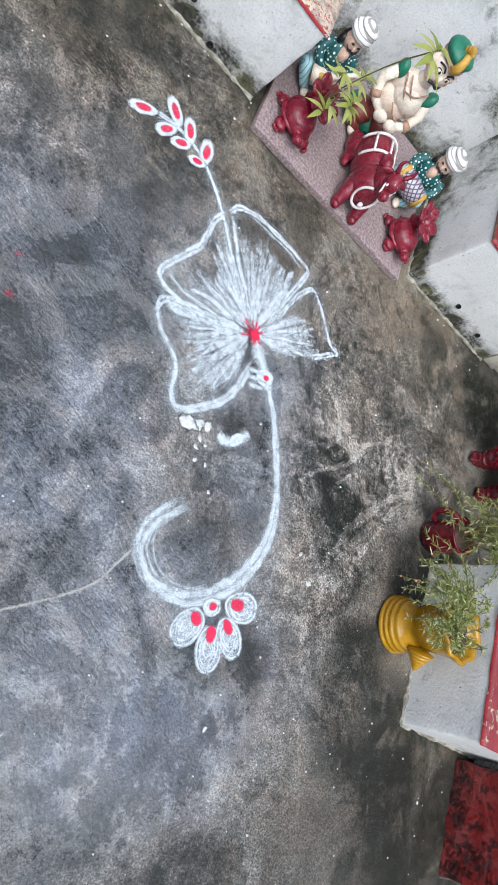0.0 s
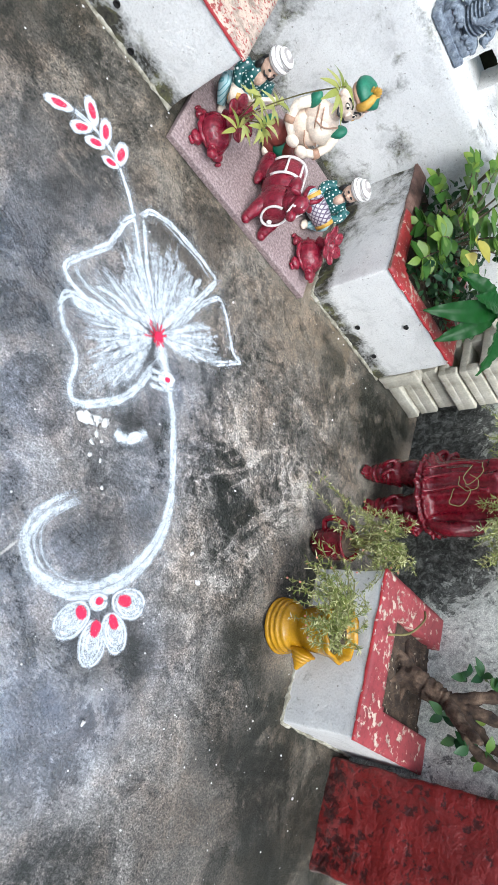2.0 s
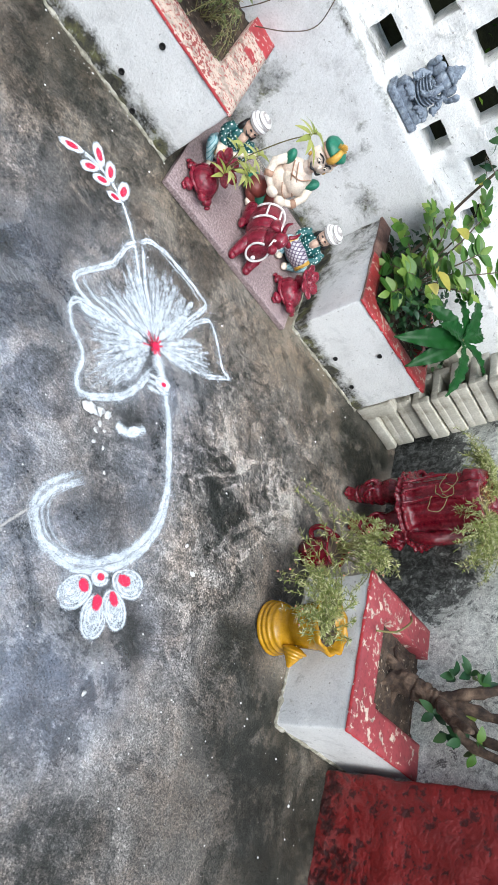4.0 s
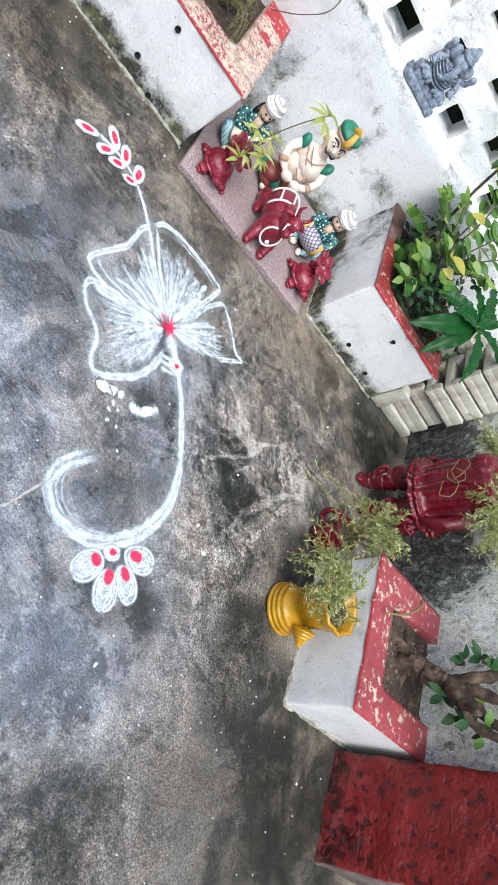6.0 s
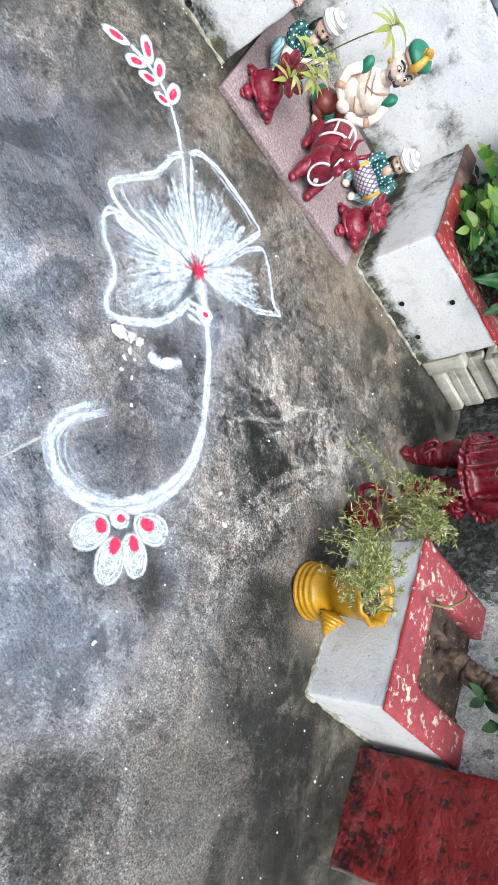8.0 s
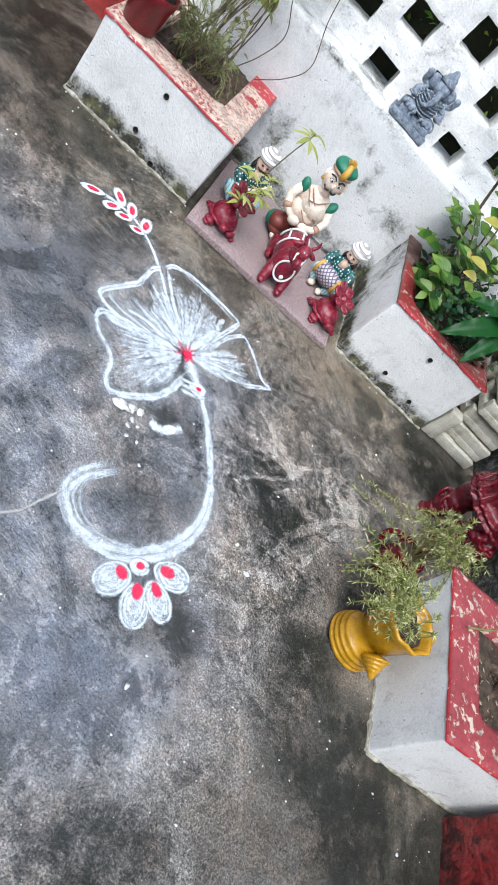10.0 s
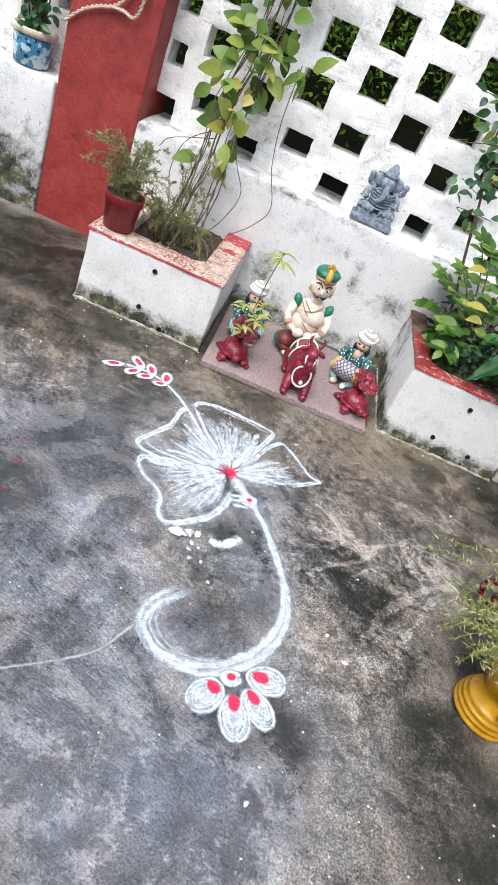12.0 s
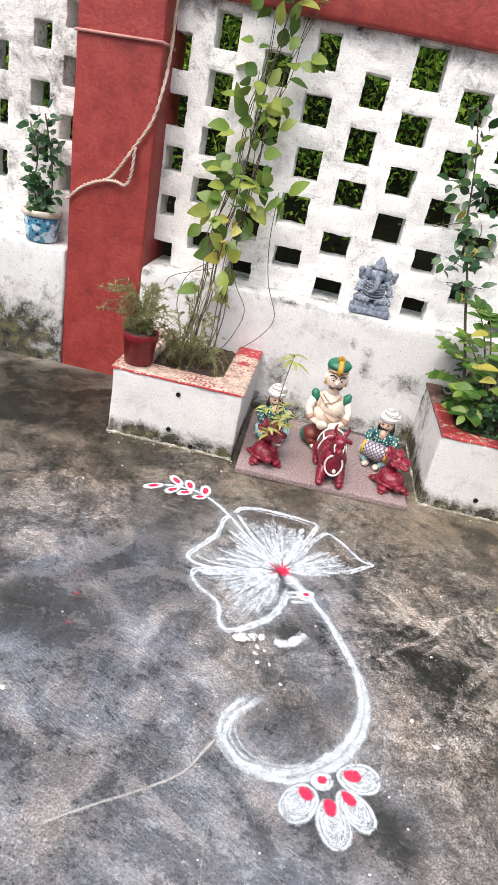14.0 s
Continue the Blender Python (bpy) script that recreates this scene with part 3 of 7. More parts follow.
def tall(holes):
    """Lower courses are squeezed, upper ones stand taller."""
    return [(x, z, w, h * (0.86 + 0.30 * min(1, (z - 0.50) / 0.61))) for x, z, w, h in holes]


HOLES = tall(hole_rows((-0.165, 0.180, 0.525, 0.869, 1.21), A_ROWS, 0.095, 0.088, 3) + hole_rows((-0.340, 0.003, 0.352, 0.694, 1.04), B_ROWS, 0.094, 0.088, 4) + hole_rows((-0.484,), A_ROWS, 0.062, 0.085, 5))
HOLES += [(0.0, 1.282, 0.080, 0.118), (0.352, 1.288, 0.104, 0.132), (-0.34, 1.277, 0.085, 0.113), (0.694, 1.286, 0.104, 0.113), (1.04, 1.286, 0.104, 0.113)]
lattice("lattice_wall_1", -0.520, 1.5, LEDGE, 1.365, HOLES, "white plastered honeycomb brick screen with square openings")
WEST = hole_rows((-0.995,), (0.625, 0.805, 0.977, 1.158), 0.080, 0.090, 7) + hole_rows((-0.880,), (0.698, 0.88, 1.065, 1.233), 0.071, 0.090, 8) + hole_rows((-1.16, -1.33), (0.71, 0.89, 1.07), 0.080, 0.090, 9)
lattice("lattice_wall_2", -2.4, -0.820, LEDGE, 1.365, WEST, "white plastered honeycomb brick screen with square openings")

bm = lump_box(bmesh.new(), (-0.820, 0.470, -0.1), (-0.520, 0.765, 2.4), 0.05, 0.012, 0.0025, 6)
whole("pillar_1", bm, M_PILLAR, "square courtyard pillar painted matt brick red", "pillar", kind="structure")
bm = lump_box(bmesh.new(), (-0.520, 0.562, 1.362), (1.5, 0.77, 1.65), 0.06, 0.012, 0.003, 5)
whole("beam", bm, M_PILLAR, "red painted beam above the honeycomb screen", "beam", kind="structure")
bm = lump_box(bmesh.new(), (-2.4, 0.562, 1.362), (-0.820, 0.77, 1.65), 0.06, 0.012, 0.003, 5)
whole("beam", bm, M_PILLAR, "red painted beam above the honeycomb screen", "beam", kind="structure")


def east_damp(p):
    return 0.95 * max(0.0, 1.0 - p.z / 0.46) ** 0.8 * max(0, min(1, (p.y + 0.80) / 0.22)) + 0.17 + 0.16 * max(0, 1 - p.z / 0.3)


low_wall("wall_east", (1.385, -1.168, -0.1), (1.62, 0.468, LEDGE), "low plaster wall blackened by mould", M_EAST, east_damp)
low_wall("wall_east_south", (1.75, -4.0, -0.1), (1.90, -1.168, LEDGE), "low whitewashed wall beyond the red pillar", M_EAST, foot_damp(0.2, 0.6))
low_wall("wall_east_top", (1.46, -1.168, LEDGE), (1.60, 0.60, 0.80), "plain whitewashed upper wall", M_WHITE, lambda p: 0.0)
low_wall("wall_east_end", (1.75, -4.0, LEDGE), (1.90, -1.168, 0.80), "plain whitewashed upper wall", M_WHITE, lambda p: 0.0)
bm = lump_box(bmesh.new(), (1.292, -1.44, -0.1), (1.60, -1.168, 1.0), 0.016, 0.014, 0.006, 17)
bm.normal_update()
for f in bm.faces:
    if f.normal.y < -0.8:
        f.material_index = 1
pillar_e = whole("pillar_2", bm, [M_PILLAR_E, M_DIRTY], "square pillar in dark red paint, blackened and peeling at its foot", "pillar", kind="structure")
damp_layer(pillar_e.data, lambda p: 0.55 * max(0.0, 1 - p.z / 0.20) + 0.16 * max(0, 1 - p.z / 0.6))
low_wall("wall_south", (-4.0, -4.2, -0.1), (1.6, -4.0, 2.2), "plain house wall behind", M_WHITE, foot_damp(0.3))
low_wall("wall_west", (-4.2, -4.2, -0.1), (-4.0, 0.8, 1.2), "plain low boundary wall", M_WHITE, foot_damp(0.3))

bm = bmesh.new()
bmesh.ops.create_grid(bm, x_segments=40, y_segments=40, size=60)
whole("ground", bm, surface("garden_soil", (0.02, 0.022, 0.012), (0.045, 0.05, 0.02), (0.08, 0.09, 0.03), 3, 60, 0.95, 0.6, 0.05), "dark garden soil outside the wall", "ground", kind="structure", at=(0, 0, -0.12))
# Added backing sheet: its near-black colour stands in for shade behind the openings.
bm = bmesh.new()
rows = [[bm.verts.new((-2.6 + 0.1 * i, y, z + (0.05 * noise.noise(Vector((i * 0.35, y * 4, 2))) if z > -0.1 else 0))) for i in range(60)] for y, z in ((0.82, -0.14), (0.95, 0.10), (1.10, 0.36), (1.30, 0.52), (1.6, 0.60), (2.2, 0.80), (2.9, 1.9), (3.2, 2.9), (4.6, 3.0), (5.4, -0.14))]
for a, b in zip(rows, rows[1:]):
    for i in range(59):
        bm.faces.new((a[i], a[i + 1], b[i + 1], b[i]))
whole("dark_backing", bm, surface("near_black_backing", (0.005, 0.006, 0.004), (0.011, 0.012, 0.007), (0.02, 0.022, 0.011), 12, 90, 0.95, 0.8, 0.05), "added near-black backing sheet that stands in for the shade beyond the screen", "soil bank", kind="structure")


# ---- planters ----
def planter(label, x0, x1, y0, y1, h, wall_t, rim_mat, open_side, holes, dark_side=False, moss=1.0, front_t=0.0, old_back=False, red_end=False):
    """A plastered brick trough: low walls with a painted rim, and soil inside. open_side: the house wall that closes it."""
    ob = thing("planter_box", label, "planter", "plastered planters", (x0, y0, 0))
    w, d = x1 - x0, y1 - y0
    in_x, in_y = (wall_t, w + 0.05 if open_side == "right" else w - wall_t), (front_t or wall_t, d + 0.05 if open_side == "back" else d - wall_t)

    def inside(x, y, grow=0.0):
        a, b = min(x - in_x[0], in_x[1] - x) + grow, min(y - in_y[0], in_y[1] - y) + grow
        return a > 0 and b > 0 and (a > 0.03 or b > 0.03 or math.hypot(0.03 - a, 0.03 - b) < 0.03)

    cut_x = [c for c in (in_x[0] - 0.003, in_x[0] + 0.003, in_x[1] - 0.003, in_x[1] + 0.003) if 0.01 < c < w - 0.01]
    cut_y = [c for c in (in_y[0] - 0.003, in_y[0] + 0.003, in_y[1] - 0.003, in_y[1] + 0.003) if 0.01 < c < d - 0.01]
    bm = lump_box(bmesh.new(), (0, 0, -0.02), (w, d, h), 0.02, 0.007, 0.003, 12, seed=x0, cuts=(cut_x, cut_y, ()))
    for v in bm.verts:
        if v.co.z > h - 0.005 and inside(v.co.x, v.co.y):
            v.co.z -= 0.06
    body = part("body", bm, M_PLANTER, ob, "whitewashed plaster, mossy at the foot")
    # dark_side darkens the left face, more towards its back and foot.
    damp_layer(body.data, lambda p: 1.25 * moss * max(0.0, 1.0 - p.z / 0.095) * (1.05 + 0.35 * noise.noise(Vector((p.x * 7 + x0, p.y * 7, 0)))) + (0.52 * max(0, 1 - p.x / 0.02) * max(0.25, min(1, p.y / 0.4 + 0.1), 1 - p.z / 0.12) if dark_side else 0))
    bm = bmesh.new()
    step = 0.011
    nx, ny, spots = round(w / step), round(d / step), {}

    def skin(i, j, level):
        if (i, j, level) not in spots:
            x, y = i * w / nx, j * d / ny
            lip = 0.004 * noise.noise(Vector((x * 20, y * 20, x0)))
            edge = i in (0, nx) or j in (0, ny)
            z = h + (0.0045 + 0.0012 * noise.noise(Vector((x * 30, y * 30, y0))) - (0.003 if edge else 0) if level else (-0.007 if edge else -0.034) + lip)
            spots[i, j, level] = bm.verts.new((x + (0.0035 * (-1 if i == 0 else 1) if i in (0, nx) else 0), y + (0.0035 * (-1 if j == 0 else 1) if j in (0, ny) else 0), z))
        return spots[i, j, level]

    kept = {(i, j) for i in range(nx) for j in range(ny) if not inside((i + 0.5) * w / nx, (j + 0.5) * d / ny, -0.007)}
    for i, j in kept:
        quad = ((i, j), (i + 1, j), (i + 1, j + 1), (i, j + 1))
        px, py = (i + 0.5) * w / nx, (j + 0.5) * d / ny
        wavy = 0.010 * noise.noise(Vector((px * 18, py * 18, x0)))
        top = bm.faces.new([skin(*q, 1) for q in quad])
        if old_back and px < 0.06 and py > d * 0.55 + 2 * wavy:
            top.material_index = 2
        elif red_end and px > w - wall_t and (py > d - 0.105 + wavy or math.hypot(px - w + 0.045, py - d + 0.19) < 0.024):
            top.material_index = 1
        for (p, q), (di, dj) in zip(zip(quad, quad[1:] + quad[:1]), ((0, -1), (1, 0), (0, 1), (-1, 0))):
            if (i + di, j + dj) not in kept:
                side = bm.faces.new((skin(*q, 1), skin(*p, 1), skin(*p, 0), skin(*q, 0)))
                outer = i + di < 0 or i + di >= nx or j + dj < 0 or j + dj >= ny
                side.material_index = 2 if old_back and px < 0.06 and (py > d * 0.55 or i + di < 0) else 1 if outer else 0
    part("rim", bm, [rim_mat, M_RIM_EDGE, M_CAP], ob, "red paint flaking off the rim")
    bm = bmesh.new()
    corners = [(0, d * 0.98), (0, 0), (w, 0)] if open_side == "back" else [(w, 0), (0, 0), (0, d)]
    for a, c in zip(corners, corners[1:]):
        n = max(4, round(math.hypot(c[0] - a[0], c[1] - a[1]) / 0.012))
        path = [Vector((a[0] + (c[0] - a[0]) * i / n, a[1] + (c[1] - a[1]) * i / n, 0.001)) for i in range(n + 1)]
        path = [p + Vector((0.003 * noise.noise(p * 40 + Vector((x0, 0, 0))), 0.003 * noise.noise(p * 40 + Vector((0, y0, 5))), 0)) for p in path]
        tube(bm, path, [max(0.0015, 0.0055 + 0.006 * noise.noise(p * 26) + 0.004 * noise.noise(p * 90)) for p in path], 8)
    part("mortar_skirt", bm, M_MORTAR, ob, "rough pale mortar along the foot")
    soil = bmesh.new()
    lump_box(soil, (wall_t * 0.6, wall_t * 0.6, 0), (w - (0 if open_side == "right" else wall_t * 0.6), d - (0 if open_side == "back" else wall_t * 0.6), h - 0.026), 0.010, 0.003, 0.007, 34, seed=x0)
    part("soil", soil, M_SOIL, ob, "dry brown soil with leaf litter")
    bits, rnd = bmesh.new(), random.Random(round(x0 * 100))
    for _ in range(260):
        px = rnd.uniform(wall_t + 0.012, w - (0.03 if open_side == "right" else wall_t + 0.012))
        py = rnd.uniform(wall_t + 0.012, d - (0.03 if open_side == "back" else wall_t + 0.012))
        a, size, lift = rnd.uniform(0, 6.3), rnd.uniform(0.003, 0.009), h - 0.024 + rnd.uniform(0, 0.010)
        u, q = Vector((math.cos(a), math.sin(a), rnd.uniform(-0.3, 0.3))) * size, Vector((-math.sin(a), math.cos(a), rnd.uniform(-0.4, 0.4))) * size * rnd.choice((0.12, 0.3, 0.4))
        c = Vector((px, py, lift))
        bits.faces.new([bits.verts.new(p) for p in (c - u, c - q, c + u, c + q)])
    tagged(part("leaf_litter", bits, M_LITTER, ob, "dry leaf bits and straw"), kind="stuff")
    for hx, hz in holes:
        bm = lathe(bmesh.new(), ((0.0075, 0), (0.0085, 0.004), (0.006, 0.0045), (0.005, -0.004)), 10)
        q = part("drain_hole", bm, M_HOLE, ob)
        q.matrix_basis = pose(hx - x0, -0.0008, hz, 90, 0, 0)
    return ob


M_MORTAR = surface("pale_mortar", (0.08, 0.07, 0.05), (0.32, 0.30, 0.235), (0.62, 0.60, 0.52), 55, 160, 0.95, 0.8)
M_LITTER, nt, b, co = base_mat("dry_litter")
geo = nt.nodes.new("ShaderNodeNewGeometry")
nt.links.new(ramp(nt, geo.outputs["Random Per Island"], ((0.0, (0.03, 0.02, 0.012)), (0.6, (0.10, 0.065, 0.04)), (1.0, (0.36, 0.30, 0.22)))), b.inputs["Base Color"])
b.inputs["Roughness"].default_value = 0.9
M_HOLE = surface("dark_hole", (0.008, 0.008, 0.008), (0.012, 0.011, 0.01), (0.02, 0.018, 0.016), 60, 200, 0.95, 0.2)
planter("white plastered planter with a flaking red rim, beside the red pillar", -0.446, -0.004, 0.0, 0.471, 0.243, 0.085, M_RIM_WORN, "back", ((-0.216, 0.196), (-0.233, 0.062), (-0.149, 0.016)), red_end=True, moss=1.2)
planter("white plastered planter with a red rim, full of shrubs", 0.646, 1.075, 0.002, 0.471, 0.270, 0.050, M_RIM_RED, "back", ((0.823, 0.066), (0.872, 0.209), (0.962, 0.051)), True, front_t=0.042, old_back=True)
planter("grey-white planter with a chipped red rim, holding an old tree stem", 1.026, 1.388, -1.146, -0.727, 0.217, 0.078, M_RIM, "right", (), False, 0.35)

# ---- slab ----
bm = lump_box(bmesh.new(), (0, 0, 0), (0.577, 0.47, 0.019), 0.04, 0.0015, 0.0, 10)
whole("stone_slab", bm, M_GRANITE, "square mauve granite slab on the floor under the figurines", "slab", at=(0.022, -0.076, 0.001), turn=1.0)

# ---- tray beside the pillar ----
tray = thing("tray", "shallow dark tray with a chipped white rim behind the red pillar", "tray", at=(1.505, -1.525, 0.001), turn=-28)
bm = bmesh.new()
lump_box(bm, (0, -0.16, 0), (0.20, 0, 0.012), 0.03, 0.003, 0.001, 20)
part("base", bm, M_HOLE, tray, "dark tray bottom")
for lo, hi in (((-0.008, -0.168, 0), (0, 0.008, 0.030)), ((0.20, -0.168, 0), (0.208, 0.008, 0.030)), ((0, 0, 0), (0.20, 0.008, 0.030)), ((0, -0.168, 0), (0.20, -0.16, 0.030))):
    part("rim_strip", lump_box(bmesh.new(), lo, hi, 0.02, 0.002, 0.001, 30), M_BLOCK, tray, "chipped white rim")


# ---- floor drawing in powder ----
def powder(name, col):
    m, nt, b, co = base_mat(name)
    att = nt.nodes.new("ShaderNodeAttribute")
    att.attribute_name = "cover"
    grain = noise_tex(nt, co, 520.0, 3, 0.7)
    clump = noise_tex(nt, co, 60.0, 6, 0.7)
    n = math_node(nt, "ADD", math_node(nt, "MULTIPLY", grain, 0.70), math_node(nt, "MULTIPLY", clump, 0.30))
    rough = math_node(nt, "MULTIPLY", math_node(nt, "SUBTRACT", n, 0.5), 3.2)
    a = math_node(nt, "SUBTRACT", math_node(nt, "ADD", att.outputs["Fac"], rough), 0.30)
    a = math_node(nt, "MULTIPLY", math_node(nt, "MULTIPLY", a, 1.55, True), 0.94)
    nt.links.new(a, b.inputs["Alpha"])
    c = ramp(nt, clump, ((0.3, tuple(v * 0.86 for v in col)), (0.7, col)))
    nt.links.new(c, b.inputs["Base Color"])
    b.inputs["Roughness"].default_value, b.inputs["Specular IOR Level"].default_value = 0.95, 0.1
    bump(nt, b, grain, 0.4, 0.002)
    return m


M_CHALK = powder("white_rice_powder", (0.66, 0.72, 0.77))
M_PINK = powder("pink_powder", (0.80, 0.035, 0.10))
layer = [0]


def next_layer():
    layer[0] += 1
    return 0.0016 + 0.00003 * (layer[0] % 40)


def stroke(bm, pts, width, dens=1.0, wobble=0.0015, n=8, fade=0.0, seed=0, waviness=40.0):
    """A trail of powder along pts; density falls off to both sides."""
    den = bm.verts.layers.float.get("cover") or bm.verts.layers.float.new("cover")
    line = spline([(x, y, 0) for x, y in pts], n) if n else [Vector((x, y, 0)) for x, y in pts]
    z, rows = next_layer(), []
    for i, p in enumerate(line):
        d = (line[min(i + 1, len(line) - 1)] - line[max(i - 1, 0)]).normalized()
        side = Vector((-d.y, d.x, 0))
        t = i / max(1, len(line) - 1)
        w = (width(t) if callable(width) else width) * (1 + 0.25 * noise.noise(p * waviness + Vector((seed, 0, 0))))
        c = p + side * wobble * noise.noise(p * 30 + Vector((0, seed, 0)))
        k = dens * (1 - fade * t) * (0.9 + 0.25 * noise.noise(p * 18 + Vector((3, seed, 0))))
        end = min(1, 14 * t + 0.45, 14 * (1 - t) + 0.45)
        row = []
        for u, e, hgt in ((-1.7, 0.0, 0), (-0.8, 0.62, 0.0004), (0, 1.0, 0.0008), (0.8, 0.62, 0.0004), (1.7, 0.0, 0)):
            v = bm.verts.new((c.x + side.x * u * w / 2, c.y + side.y * u * w / 2, z + hgt))
            v[den] = max(0, k * e * end)
            row.append(v)
        rows.append(row)
    for a, b in zip(rows, rows[1:]):
        for i in range(4):
            bm.faces.new((a[i], a[i + 1], b[i + 1], b[i]))
    return bm


def sheet(trails, cell=0.0016):
    """Many powder trails laid as one thin layer: (pts, width, density, fade, seed)."""
    cover = {}
    for pts, width, dens, fade, seed in trails:
        line = spline([(x, y, 0) for x, y in pts], 10)
        total = sum((b - a).length for a, b in zip(line, line[1:]))
        run = 0.0
        for a, b in zip(line, line[1:]):
            span = (b - a).length
            for k in range(max(1, round(span / 0.0022))):
                f = k / max(1, round(span / 0.0022))
                p, t = a.lerp(b, f), (run + span * f) / total
                w = (width(t) if callable(width) else width) * (1 + 0.30 * noise.noise(p * 55 + Vector((seed, 0, 0))))
                d = dens * (1 - fade * t) * (0.95 + 0.28 * noise.noise(p * 20 + Vector((3, seed, 0)))) * min(1, 16 * t + 0.4, 12 * (1 - t) + 0.35)
                cx, cy = p.x + 0.003 * noise.noise(p * 34 + Vector((0, seed, 4))), p.y + 0.003 * noise.noise(p * 34 + Vector((7, seed, 0)))
                r = w * 0.85
                for i in range(int((cx - r) / cell) - 1, int((cx + r) / cell) + 2):
                    for j in range(int((cy - r) / cell) - 1, int((cy + r) / cell) + 2):
                        q = math.hypot(i * cell - cx, j * cell - cy) / r
                        if q < 1:
                            v = d * min(1.05, 1.5 * (1 - q))
                            if v > cover.get((i, j), 0.0):
                                cover[i, j] = v
            run += span
    bm = bmesh.new()
    den, z, made = bm.verts.layers.float.new("cover"), next_layer(), {}

    def vert(i, j):
        if (i, j) not in made:
            c = cover.get((i, j), 0.0)
            made[i, j] = bm.verts.new((i * cell, j * cell, z + 0.0008 * c))
            made[i, j][den] = c
        return made[i, j]

    cells = {(i - a, j - b) for i, j in cover for a in (0, 1) for b in (0, 1)}
    for i, j in sorted(cells):
        bm.faces.new((vert(i, j), vert(i + 1, j), vert(i + 1, j + 1), vert(i, j + 1)))
    return bm


def patch(bm, centre, rx, ry, turn, dens=1.0, point=0.0, seed=0, lift=0.0006):
    """A filled spot of powder; point draws one end out to a tip."""
    den = bm.verts.layers.float.get("cover") or bm.verts.layers.float.new("cover")
    z, rings = next_layer() + lift, []
    for rr, e in ((0.0, 1.0), (0.45, 1.0), (0.8, 0.9), (1.0, 0.45), (1.12, 0.0)):
        ring = []
        for k in range(24):
            a = 2 * math.pi * k / 24
            q = rr * (1 + 0.10 * noise.noise(Vector((math.cos(a) * 2, math.sin(a) * 2, seed))))
            x, y = q * rx * math.cos(a), q * ry * math.sin(a) * (1 - point * math.cos(a))
            ca, sa = math.cos(turn), math.sin(turn)
            v = bm.verts.new((centre[0] + ca * x - sa * y, centre[1] + sa * x + ca * y, z))
            v[den] = dens * e
            ring.append(v)
            if rr == 0:
                break
        rings.append(ring)
    for k in range(24):
        bm.faces.new((rings[0][0], rings[1][k], rings[1][(k + 1) % 24]))
    for a, b in zip(rings[1:], rings[2:]):
        for k in range(24):
            bm.faces.new((a[k], b[k], b[(k + 1) % 24], a[(k + 1) % 24]))
    return bm


